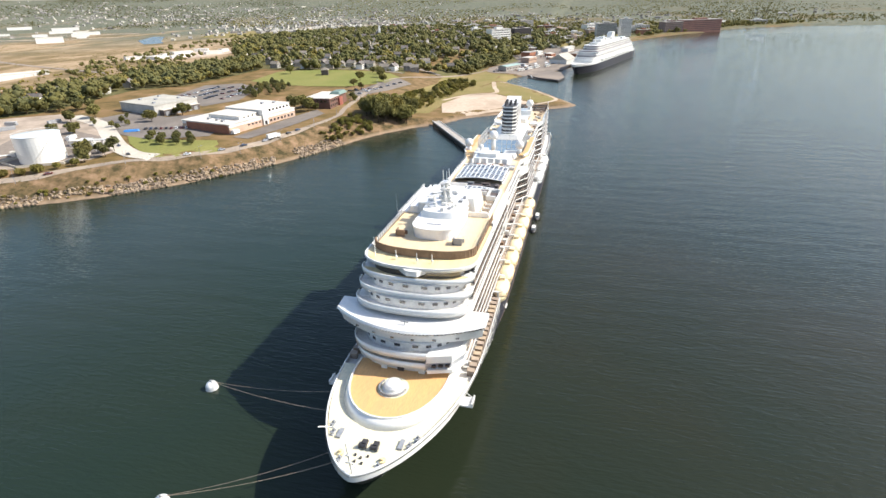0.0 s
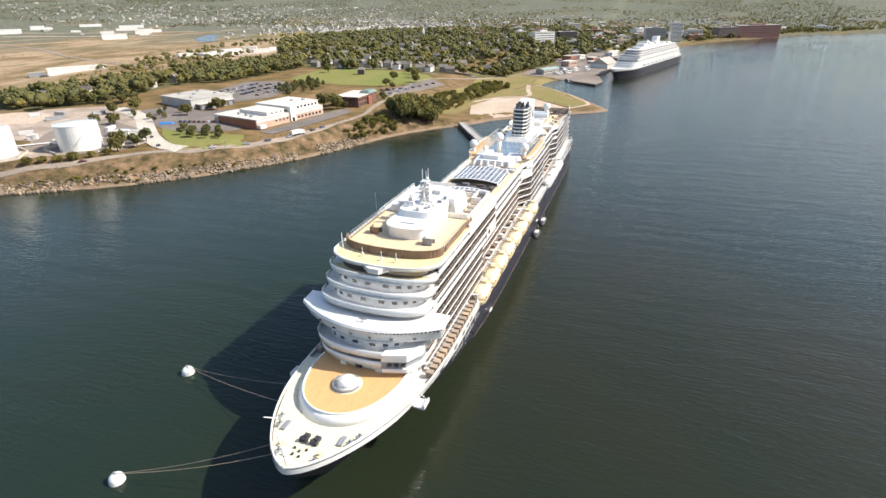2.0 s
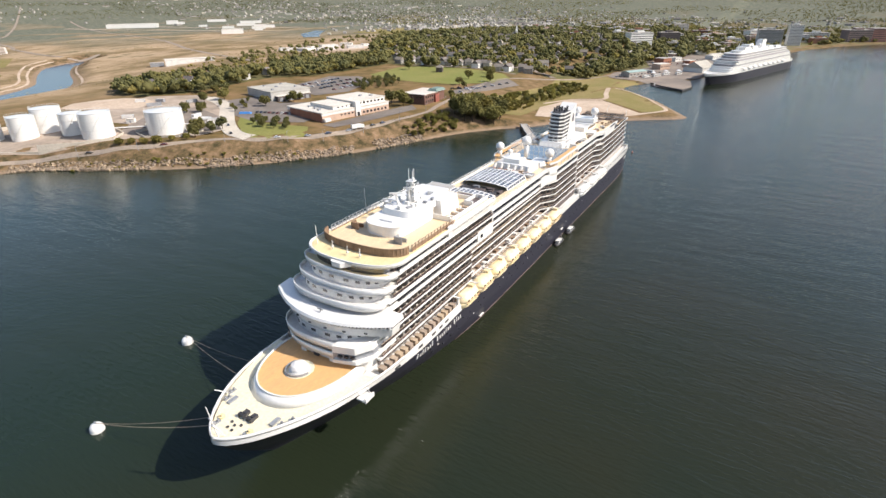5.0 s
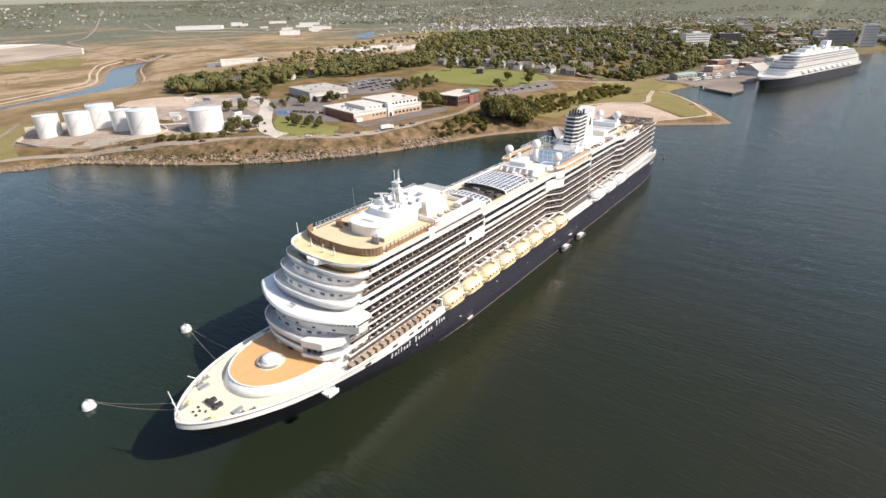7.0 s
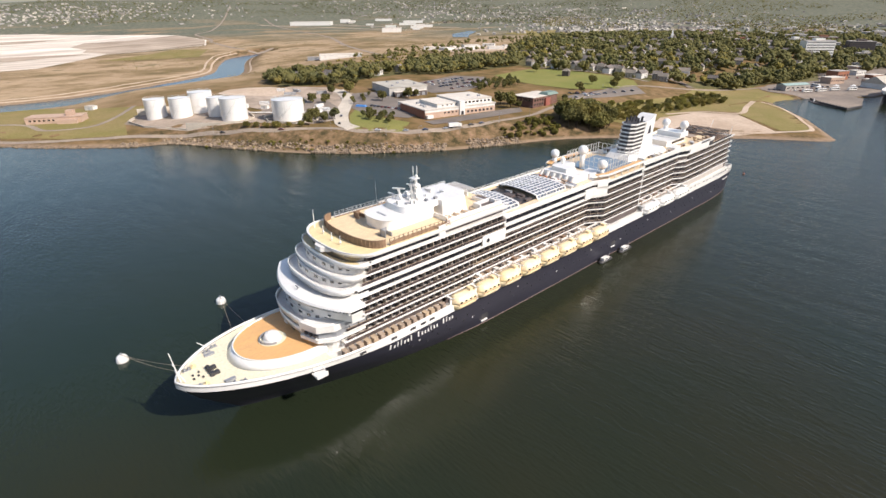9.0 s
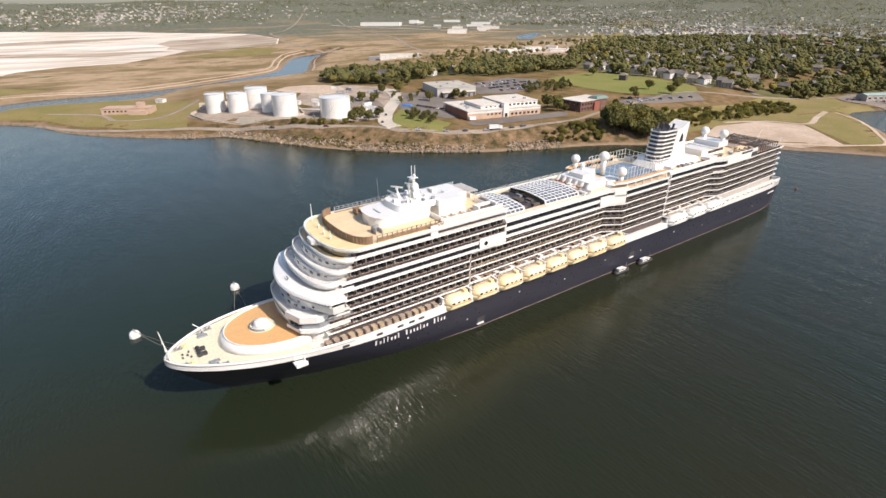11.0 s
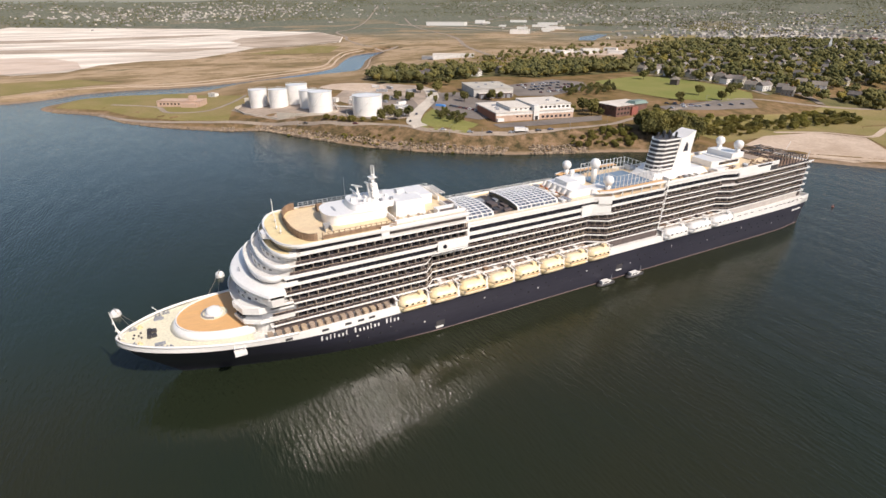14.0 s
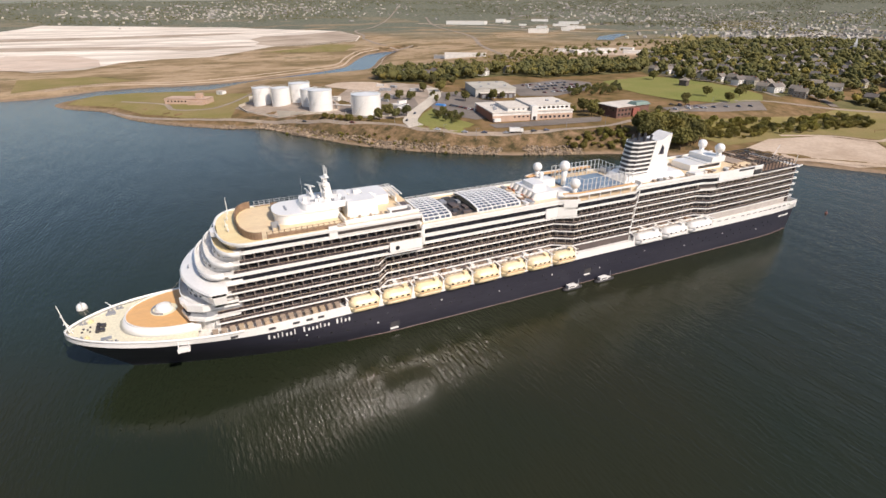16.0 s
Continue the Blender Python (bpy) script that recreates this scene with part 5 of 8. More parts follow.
for i in range(6):
    part("life_raft", tube(bmesh.new(), (-8 + i * 3.0, 150.2, POOL + 0.3), (-8 + i * 3.0, 151.4, POOL + 2.4), 0.7, 8), OFFWHITE, ship, "white life raft drum")
for i in range(6):
    part("raft_cradle", boxes((-8.8 + i * 3.0, -7.4 + i * 3.0, 149.4, 150.0, POOL + 0.1, POOL + 0.8)), ORANGE, ship)


def dome(x, y, z, r, foot):
    bm = bmesh.new()
    tube(bm, (x, y, foot), (x, y, z - r * 0.7), r * 0.45, 10, r * 0.55)
    ball(bm, (x, y, z), r, 18, 12)
    part("satellite_dome", bm, WHITE, ship, "white satellite dome", True)


for d in ((-12.6, 165.5, 39.6, 1.9, POOL), (-2.4, 171.0, 42.0, 2.1, POOL), (10.2, 166.4, 39.2, 2.0, POOL), (-6.5, 163, 38.6, 1.1, POOL + 2)):
    dome(*d)
part("terrace_deck", slab(268, 293, 0.25, DECK[6] + 0.3, DECK[6] + 0.46, True), SUNDECK, ship, "tan stern terrace deck")
part("aft_deck", slab(166, 268.3, 0.25, DECK[7] + 0.44, DECK[7] + 0.56, True), SUNDECK, ship, "tan aft deck")
for sx in (1, -1):
    part("bridge_deck_edge", band([(sx * x, y) for x, y in plan(160, 193, 0.0, True)], 0.5 * sx, DECK[8] - 0.5, DECK[8] + 0.25), WHITE, ship)
    part("bridge_deck_strip", band([(sx * x, y) for x, y in plan(160, 193, 0.4, True)], 2.2 * sx, DECK[8] - 0.15, DECK[8] + 0.05), TEAK, ship)
    for y in range(165, 194, 5):
        part("deck_post", boxes((min(sx * 14.3, sx * 14.6), max(sx * 14.3, sx * 14.6), y - 0.15, y + 0.15, DECK[7] + 0.5, DECK[8] - 0.1)), OFFWHITE, ship)
    part("aft_parapet", band([(sx * x, y) for x, y in plan(193, 268, 0.05, True)], 0.3 * sx, DECK[7] + 0.4, DECK[7] + 1.5), WHITE, ship)
    part("aft_rail", band([(sx * x, y) for x, y in plan(268, 294, 0.1, True)], 0.06 * sx, DECK[6] + 0.3, DECK[6] + 1.3), RAILGLASS, ship)
court = part("court_floor", boxes((-9.5, 10.5, 170, 194, DECK[7] + 0.6, DECK[7] + 0.9)), BLUE, ship, "blue sports court")
CZ = DECK[7] + 0.8
for i in range(13):
    for x in (-9.4, 10.4):
        bm = bmesh.new()
        y = 170.2 + i * 2
        tube(bm, (x, y, CZ), (x, y, CZ + 6.0), 0.15, 5)
        part("cage_post", bm, OFFWHITE, court)
bm = bmesh.new()
for x in (-9.4, 10.4):
    for h in (2.0, 4.0, 6.0):
        tube(bm, (x, 170, CZ + h), (x, 194.2, CZ + h), 0.07, 4)
for x in np.arange(-9.4, 10.5, 2.2):
    for y in (170.2, 194.2):
        tube(bm, (x, y, CZ), (x, y, CZ + 6.0), 0.1, 5)
for y in (170.2, 194.2):
    for h in (2.0, 4.0, 6.0):
        tube(bm, (-9.4, y, CZ + h), (10.4, y, CZ + h), 0.07, 4)
part("court_cage", bm, OFFWHITE, court, "pale steel court cage")
# funnel: louvred fore part, white fin
FB, FT, TB = DECK[7] + 0.5, 49.6, DECK[6] + 0.47
part("funnel_base", prism([(-6, 195), (6, 195), (8.5, 200), (8.5, 226), (-8.5, 226), (-8.5, 200)], FB, FB + 2.2, top=[(-5, 197), (5, 197), (6.8, 201), (6.8, 224), (-6.8, 224), (-6.8, 201)]), WHITE, ship, "white funnel base")


def funnel_plan(z, y0, y1, w):
    lean = (z - FB) * 0.16
    return [(-w * 0.55, y0 + lean), (w * 0.55, y0 + lean), (w, y0 + lean + 2.2), (w, y1 + lean * 0.75), (-w, y1 + lean * 0.75), (-w, y0 + lean + 2.2)]


funnel = part("funnel_casing", prism(funnel_plan(FB + 1, 198.2, 209, 3.6), FB + 1, FT - 0.3, top=funnel_plan(FT - 0.3, 198.2, 209, 3.3)), DARK, ship, "dark funnel casing")
for i in range(8):
    z = FB + 2.6 + i * 1.72
    part("funnel_slat", prism(funnel_plan(z, 197.9, 209, 3.8), z, z + 0.55, top=funnel_plan(z + 0.55, 197.9, 209, 3.8)), WHITE, funnel, "white funnel louvre")
fin = [(208.5, FB + 0.5), (220.5, FB + 0.5), (218.4, FT - 7), (219.4, FT + 1.8), (217.6, FT + 1.2), (214.5, FT - 0.4), (211.2, FT - 0.6)]
bm = bmesh.new()
a = [bm.verts.new((3.7, y, z)) for y, z in fin]
b = [bm.verts.new((-3.7, y, z)) for y, z in fin]
bm.faces.new(a), bm.faces.new(b[::-1])
for i in range(len(fin)):
    bm.faces.new((a[i], b[i], b[(i + 1) % len(fin)], a[(i + 1) % len(fin)]))
part("funnel_fin", bm, WHITE, funnel, "white funnel fin")
for sx in (1, -1):
    bm = bmesh.new()
    q = [(213.4, FT - 6.4), (216.2, FT - 6.4), (215.9, FT - 3.6), (214.7, FT - 2.4)]
    a = [bm.verts.new((sx * 3.68, y, z)) for y, z in q]
    b = [bm.verts.new((sx * 3.74, y, z)) for y, z in q]
    bm.faces.new(a), bm.faces.new(b[::-1])
    for i in range(4):
        bm.faces.new((a[i], b[i], b[(i + 1) % 4], a[(i + 1) % 4]))
    part("funnel_emblem", bm, NAVY, funnel, "small dark blue emblem")
for i in range(7):
    bm = bmesh.new()
    x, y = (-2.2, 0, 2.2)[i % 3], 203.5 + i * 1.1
    tube(bm, (x, y, FT - 1), (x, y + 0.5, FT + 1.6 + 0.3 * (i % 2)), 0.5, 9)
    part("exhaust_pipe", bm, DARK, funnel, "sooty exhaust pipe")
# dark panels in place of the shaded recesses under the aft terrace
for sx in (1, -1):
    for y0, y1, z0, z1 in ((262.5, 267.5, DECK[6] + 0.5, DECK[7] - 0.3), (252, 262, DECK[7] + 0.3, DECK[7] + 1.2)):
        part("terrace_opening", band([(sx * x, y) for x, y in plan(y0, y1, -0.03, True)], 0.5 * sx, z0, z1), DARK, ship)
# houses and domes aft of the funnel
part("aft_house", prism([(-5, 232), (5, 232), (5.8, 235), (5.8, 250), (-5.8, 250), (-5.8, 235)], FB, FB + 2.7), WHITE, ship, "white aft deckhouse")
part("aft_house_windows", boxes((5.7, 5.86, 236, 249, FB + 0.9, FB + 2.1), (-5.86, -5.7, 236, 249, FB + 0.9, FB + 2.1)), GLASS, ship)
part("aft_canopy", prism([(-6.4, 240), (6.4, 240), (6.4, 251.5), (-6.4, 251.5)], FB + 2.7, FB + 3.0), WHITE, ship)
part("aft_pedestal", prism([(-6, 243), (6.5, 243), (6.5, 251), (-6, 251)], FB + 3.0, FB + 5.2), WHITE, ship)
for d in ((-4.6, 249.0, 42.2, 2.0, FB + 3.4), (5.2, 248.0, 42.5, 2.1, FB + 3.4)):
    dome(*d)
part("aft_pool", boxes((-5, 5, 259, 266.5, FB + 0.1, FB + 0.5)), TANPANEL, ship)
part("stern_terrace", boxes((-11.6, 11.6, 271, 291, TB, TB + 0.14)), WOOD, ship, "weathered brown terrace floor")
part("terrace_end_wall", slab(267.6, 268.2, 0.3, DECK[6], DECK[7] + 0.5, True), WHITE, ship)
drg = random.Random(31)
for i in range(10):
    y = 270 + i * 2.4
    part("pergola_beam", boxes((-11.8, 11.8, y, y + 0.3, TB + 2.7, TB + 3.0)), DARK if i % 3 else WOOD, ship, "dark pergola beam")
    for x in (-11.7, -4.5, 4.5, 11.4):
        part("pergola_post", boxes((x, x + 0.25, y, y + 0.25, TB, TB + 2.7)), DARK, ship)
for x in (-11, -6, 0, 6, 11):
    part("pergola_rail", boxes((x, x + 0.2, 270, 292, TB + 3.0, TB + 3.2)), DARK, ship)
for i in range(7):
    x, y = drg.uniform(-11, 8), drg.uniform(270, 288)
    part("awning", prism([(x, y), (x + 3.2, y), (x + 3.2, y + 2.1), (x, y + 2.1)], TB + 3.2, TB + 3.35), (WOOD, DARK, TANPANEL)[i % 3], ship, "dark folded awning")
# tables, planters and screens about the aft and pool decks
for i in range(64):
    aft = i % 3
    x, y = drg.choice((-1, 1)) * drg.uniform(9.0, 11.2), (drg.uniform(228, 266), drg.uniform(145, 149), drg.uniform(196, 226))[aft]
    if aft == 1:
        x = drg.uniform(-10.5, 10.5)
    if aft == 0 and y > 252:
        x = drg.uniform(-11.8, 11.8)
    if aft == 0 and 257 < y < 269 and abs(x) < 6.5:
        continue
    w, d, h = drg.uniform(0.5, 1.3), drg.uniform(0.4, 0.9), drg.uniform(0.5, 1.3)
    bm = boxes((x - w, x + w, y - d, y + d, FB + 0.1 + h * 0.6, FB + 0.12 + h), (x - w * 0.8, x + w * 0.8, y - d * 0.7, y + d * 0.7, FB + 0.06, FB + 0.1 + h * 0.6))
    tagged(part("deck_table", bm, (WOOD, OFFWHITE, TANPANEL, WHITE, GREY)[i % 5], None), ("brown", "cream", "tan", "white", "grey")[i % 5] + " deck table beside the deck houses", "table", "deck tables")
for sx in (1, -1):
    part("aft_bar", prism([(sx * 8.0, 226.5), (sx * 11.6, 227.5), (sx * 11.4, 233), (sx * 8.0, 234)][::sx], FB + 0.1, FB + 1.5), WHITE, ship, "curved white bar counter")
    part("screen_wall", boxes((min(sx * 8.6, sx * 11.9), max(sx * 8.6, sx * 11.9), 197.5, 198.1, FB, FB + 2.1)), WHITE, ship)
# vents and boxes on the forward deckhouse
for i in range(16):
    x, y = drg.uniform(-5.0, 4.8), drg.uniform(69.9, 82)
    z = TOP + (5.0 if y > 69.8 and abs(x) < 4.8 else 3.3)
    if 68.0 <= y <= 69.8:
        continue
    w, d, h = drg.uniform(0.25, 0.7), drg.uniform(0.25, 0.7), drg.uniform(0.3, 1.1)
    part("roof_vent", boxes((x - w, x + w, y - d, y + d, z - 0.05, z + h)), (WHITE, WHITE, OFFWHITE, GREY)[i % 4], ship)
for i in range(10):
    x, y = drg.uniform(-9, 0.5), drg.uniform(83, 96)
    w, h = drg.uniform(0.4, 1.1), drg.uniform(0.4, 1.3)
    part("roof_vent", boxes((x - w, x + w, y - w, y + w, TOP + 3.25, TOP + 3.3 + h)), (WHITE, OFFWHITE)[i % 2], ship)
for x, y in ((10.5, 258), (11, 262), (10.2, 254), (12, 265), (-10, 258), (9.0, 228), (10.8, 231), (10.5, 234)):
    bm = boxes((x - 1.4, x + 1.4, y - 0.5, y + 0.5, FB + 0.3, FB + 0.5))
    box(bm, x - 1.4, x - 1.2, y - 0.5, y + 0.5, FB + 0.1, FB + 1.0)
    tagged(part("deck_bench", bm, WOOD, None), "brown deck bench on the aft deck", "bench", "aft deck benches")
bm = bmesh.new()
tube(bm, (0, 294, TB), (0, 297.5, TB + 6.5), 0.14, 6, 0.08)
tube(bm, (12.2, 292.5, TB - 0.5), (12.2, 298.5, TB - 0.3), 0.3)
tube(bm, (12.2, 292.5, TB), (12.2, 293.2, TB + 5), 0.12)
part("stern_staff", bm, WHITE, ship)
for z in (DECK[k] for k in range(1, 7)):
    part("stern_slab", boxes((-12.7, 12.7, 294.9, 296.2, z - 0.4, z + 0.44)), WHITE, ship)
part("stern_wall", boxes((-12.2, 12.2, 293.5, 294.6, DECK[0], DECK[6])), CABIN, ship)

# ---- lifeboats ----


def boat(name, m, length, beam, high, mats, label, group, category="lifeboat"):
    e = thing(name, m, label, category, group)
    n = 9
    lower, upper = bmesh.new(), bmesh.new()
    low_rings, up_rings = [], []
    for i in range(n + 1):
        t = 2 * i / n - 1
        k, y = max(0.05, (1 - abs(t) ** 7)) ** 0.5, t * length / 2
        w = beam / 2 * k
        lift = 0.35 * (1 - k)
        low_rings.append([(-w, y, high * 0.48), (-w * 0.9, y, high * 0.2 + lift), (-w * 0.4, y, lift), (w * 0.4, y, lift), (w * 0.9, y, high * 0.2 + lift), (w, y, high * 0.48)])
        h = high * (0.48 + 0.52 * k ** 0.6)
        up_rings.append([(-w, y, high * 0.48), (-w * 0.97, y, high * 0.48 + (h - high * 0.48) * 0.45), (-w * 0.62, y, h * 0.97), (0, y, h), (w * 0.62, y, h * 0.97), (w * 0.97, y, high * 0.48 + (h - high * 0.48) * 0.45), (w, y, high * 0.48)])
    part("boat_hull", loft(lower, low_rings), mats[0], e, smooth=True)
    part("canopy", loft(upper, up_rings), mats[1], e, smooth=True)
    for sx in (-1, 1):
        part("fender", boxes((min(sx * (beam / 2 - 0.15), sx * (beam / 2 + 0.08)), max(sx * (beam / 2 - 0.15), sx * (beam / 2 + 0.08)), -length * 0.4, length * 0.4, high * 0.45, high * 0.53)), mats[2], e, "tan rubbing strake")
    for i in range(4):
        y = -length * 0.3 + i * length * 0.2
        part("boat_window", boxes((beam * 0.465, beam * 0.492, y - 0.45, y + 0.45, high * 0.57, high * 0.7)), GLASS, e)
    part("steering_hood", boxes((-0.9, 0.9, length * 0.22, length * 0.36, high * 0.92, high * 1.18)), mats[1], e)
    return e


first = boat("lifeboat", Matrix.Translation((16.3, 82.1, 11.0)), 9.9, 5.0, 4.7, (BOATY, BOATY, STRAKE), "pale yellow enclosed lifeboat hung from white davits", "lifeboats on the port side")
for i in range(1, 8):
    copy_thing(first, Matrix.Translation((16.3, 82.1 + 11.05 * i, 11.0)))
tender1 = boat("tender_lifeboat", Matrix.Translation((16.2, 201.3, 11.2)), 13.4, 5.0, 4.6, (WHITE, WHITE, OFFWHITE), "white enclosed tender hung from white davits", "tenders on the port side")
for i in range(1, 3):
    copy_thing(tender1, Matrix.Translation((16.2, 201.3 + 14.7 * i, 11.2)))
# small work boats alongside, mooring buoys
for y, s in ((163.5, 9.0), (179.0, 9.5)):
    e = boat("work_boat", Matrix.Translation((18.7, y, -0.3)), s, 2.4, 1.3, (DARK, DARK, RUBBER), "small dark work boat with a white cabin alongside the hull", "work boats", "boat")
    part("wheelhouse", boxes((-0.85, 0.85, -s * 0.28, s * 0.12, 1.0, 2.3)), WHITE, e, "white wheelhouse")
    part("cabin_window", boxes((0.8, 0.9, -s * 0.22, s * 0.06, 1.55, 1.95)), GLASS, e)
    part("fore_cabin", boxes((-0.6, 0.6, s * 0.12, s * 0.3, 1.0, 1.6)), OFFWHITE, e)
    part("boat_mast", tube(bmesh.new(), (0, s * 0.3, 1.5), (0, s * 0.3, 4.0), 0.1), GREY, e)
BUOYS = [((-44.4, -4.35), [(-7.0, 9.0, 12.2), (-5.0, 6.0, 12.6)]), ((-58.4, 31.5), [(-11.5, 20.0, 11.5), (-13.8, 27.0, 11.5)])]
for (bx, by), lines in BUOYS:
    e = thing("mooring_buoy", Matrix.Translation((bx, by, 0)), "white steel mooring buoy floating with ropes tied on", "buoy", "mooring buoys")
    bm = bmesh.new()
    loft(bm, [[(r * math.cos(a * math.pi / 10), r * math.sin(a * math.pi / 10), z) for a in range(20)] for r, z in ((1.3, -0.9), (1.6, -0.2), (1.72, 0.6), (1.6, 1.3), (1.2, 1.9), (0.6, 2.25))])
    part("float", bm, WHITE, e, "white drum float", True)
    bm = bmesh.new()
    tube(bm, (0, 0, 2.0), (0, 0, 2.9), 0.22, 8)
    part("mooring_post", bm, GREY, e)
    bm = bmesh.new()
    tube(bm, (0, 0, 0.05), (0, 0, 0.2), 1.78, 20)
    part("fender_ring", bm, OFFWHITE, e)
    for tx, ty, tz in lines:
        a, b = Vector((bx + 0.3, by, 2.5)), Vector((tx, ty, tz))
        pts = [a.lerp(b, i / 10) - Vector((0, 0, 4 * 1.3 * (i / 10) * (1 - i / 10))) for i in range(11)]
        bm = bmesh.new()
        for p, q in zip(pts, pts[1:]):
            tube(bm, p, q, 0.06, 5)
        tagged(finish("mooring_rope", bm, TANPANEL), "grey brown mooring rope from the buoy to the bow", "rope", "mooring ropes")

# ---- buildings on the shore ----


def at(x, y, turn=0.0, dz=0.0):
    return pose(x, y, ground_at(x, y) + dz, 0, 0, turn)


def rows_of_windows(parent, x0, x1, y, z, n, w, h, face=-1, material=None):
    """Windows along a wall that runs in x at y and looks towards -y (face -1) or +y."""
    for i in range(n):
        x = x0 + (x1 - x0) * (i + 0.5) / n
        part("window", boxes((x - w / 2, x + w / 2, y - 0.12, y + 0.12, z, z + h)), material or GLASS, parent)


def rows_side(parent, y0, y1, x, z, n, w, h, material=None):
    for i in range(n):
        y = y0 + (y1 - y0) * (i + 0.5) / n
        part("window", boxes((x - 0.12, x + 0.12, y - w / 2, y + w / 2, z, z + h)), material or GLASS, parent)


# brick hall with a pale flat roof; local x runs along the road front, y inland
hall = thing("office_hall", at(-213, 263.2, 78, 0.3), "salmon brick hall with pale flat roofs beside the shore road", "building")
part("wall", boxes((0, 70, 0, 50, -2, 4.6)), PALEBRICK, hall, "salmon brick walls")
part("wall_head", boxes((0.05, 69.95, 0.05, 49.95, 4.6, 6.6)), OFFWHITE, hall, "pale band above the brick")
part("roof", boxes((-0.4, 70.4, -0.4, 50.4, 6.6, 7.2)), ROOFW, hall, "pale flat roof")
part("upper_wall", boxes((34, 69, 4, 40, 7.2, 11.0)), OFFWHITE, hall, "white upper storey")
part("upper_roof", boxes((33.6, 69.4, 3.6, 40.4, 11.0, 11.4)), ROOFW, hall)
part("mid_wall", boxes((14, 34, 4, 36, 7.2, 9.6)), OFFWHITE, hall)
part("mid_roof", boxes((13.7, 33.6, 3.7, 36.3, 9.6, 10.0)), ROOFW, hall)
# West end, turned from the sun: its shade is put in as darker brick
part("west_wall", boxes((-0.3, -0.05, 1, 45, 0, 6.2)), BRICK, hall, "brick end wall with its shade in the dark colour")
part("entrance", boxes((33, 38, -1.2, 3, 0, 11.6)), OFFWHITE, hall, "white entrance bay")
part("door", boxes((34.2, 36.8, -1.35, -1.1, 0.2, 3.2)), GLASS, hall)
rows_of_windows(hall, 40, 68, 0, 1.2, 7, 2.2, 1.8)
rows_of_windows(hall, 40, 68, 4, 8.2, 7, 2.2, 1.6)
rows_of_windows(hall, 17, 32, 0, 2.6, 4, 1.8, 1.2)
rows_of_windows(hall, 17, 34, 4, 8.0, 4, 1.6, 1.0)
part("loading_van", boxes((0.5, 6.0, -3.4, -0.6, 0.4, 3.0)), WHITE, hall, "white trailer at the wall")
for x, y in ((6, 12), (9, 30), (24, 38), (44, 40), (55, 20), (62, 14), (8, 20)):
    part("roof_unit", boxes((x - 1.2, x + 1.2, y - 1.0, y + 1.0, 7.1, 8.6 if y > 30 or x < 12 else 12.6)), GREY, hall)
# pale warehouse
store = thing("warehouse", at(-311, 301, 74, 0.3), "low white warehouse with a pale flat roof and walls greyed for shade", "building")
# White walls set in grey: the shade on them is in the colour
part("wall", boxes((0, 41, 0, 50, -4, 7.8)), STOREWALL, store, "white clad walls, greyed for their shade")
part("roof", boxes((-0.4, 41.4, -0.4, 50.4, 7.8, 8.3)), GREYROOF, store, "grey flat roof")
part("annex", boxes((4, 38, -6, 0, -3, 4.2)), CABIN, store, "brown lower annex")
part("annex_roof", boxes((3.7, 38.3, -6.3, -0.05, 4.2, 4.6)), ROOFW, store)
for i in range(6):
    part("loading_door", boxes((5.5 + i * 5.4, 8.7 + i * 5.4, -6.15, -5.9, -1, 3)), GREY, store)
for x, y in ((8, 12), (20, 28), (34, 16), (14, 42), (32, 42)):
    part("roof_unit", boxes((x - 1, x + 1, y - 1.3, y + 1.3, 8.3, 9.3)), GREY, store)
# red brick block with a teal roof
red = thing("brick_block", at(-182, 364, 91, 0.3), "dark red brick block with a teal metal roof", "building")
part("wall", boxes((0, 36, 0, 24, -2, 8.5)), DARKBRICK, red, "dark brick walls")
part("roof", boxes((-0.4, 36.4, -0.4, 24.4, 8.5, 9.0)), ROOFW, red)
part("teal_roof", prism([(20, -1), (37, -1), (37, 10), (20, 10)], 9.0, 11.2, top=[(22, 1), (35, 1), (35, 8), (22, 8)]), TEALROOF, red, "teal hipped roof")
part("red_bay", boxes((17, 24, -1.6, 0, 0, 7)), RED, red, "bright red entrance bay")
rows_of_windows(red, 1, 16, 0, 1.5, 4, 2.0, 1.8)
rows_of_windows(red, 1, 16, 0, 5.3, 4, 2.0, 1.8)
rows_side(red, 2, 22, 0, 5.3, 5, 2.0, 1.8)
# pump house on the point
pump = thing("pump_house", at(-470, 22, 62, 0.2), "low salmon coloured pump house with flat roofs on the point", "building")
part("wall", boxes((0, 44, 0, 17, -2, 5.2)), PALEBRICK, pump)
part("roof", boxes((-0.3, 44.3, -0.3, 17.3, 5.2, 5.6)), PALEBRICK, pump, "salmon flat roof")
part("tower", boxes((31, 37, 5, 11, 5.6, 10)), PALEBRICK, pump)
part("annex", boxes((26, 42, -5, 0, -1, 3.4)), PALEBRICK, pump)
rows_of_windows(pump, 2, 24, 0, 2.2, 6, 1.8, 1.4)
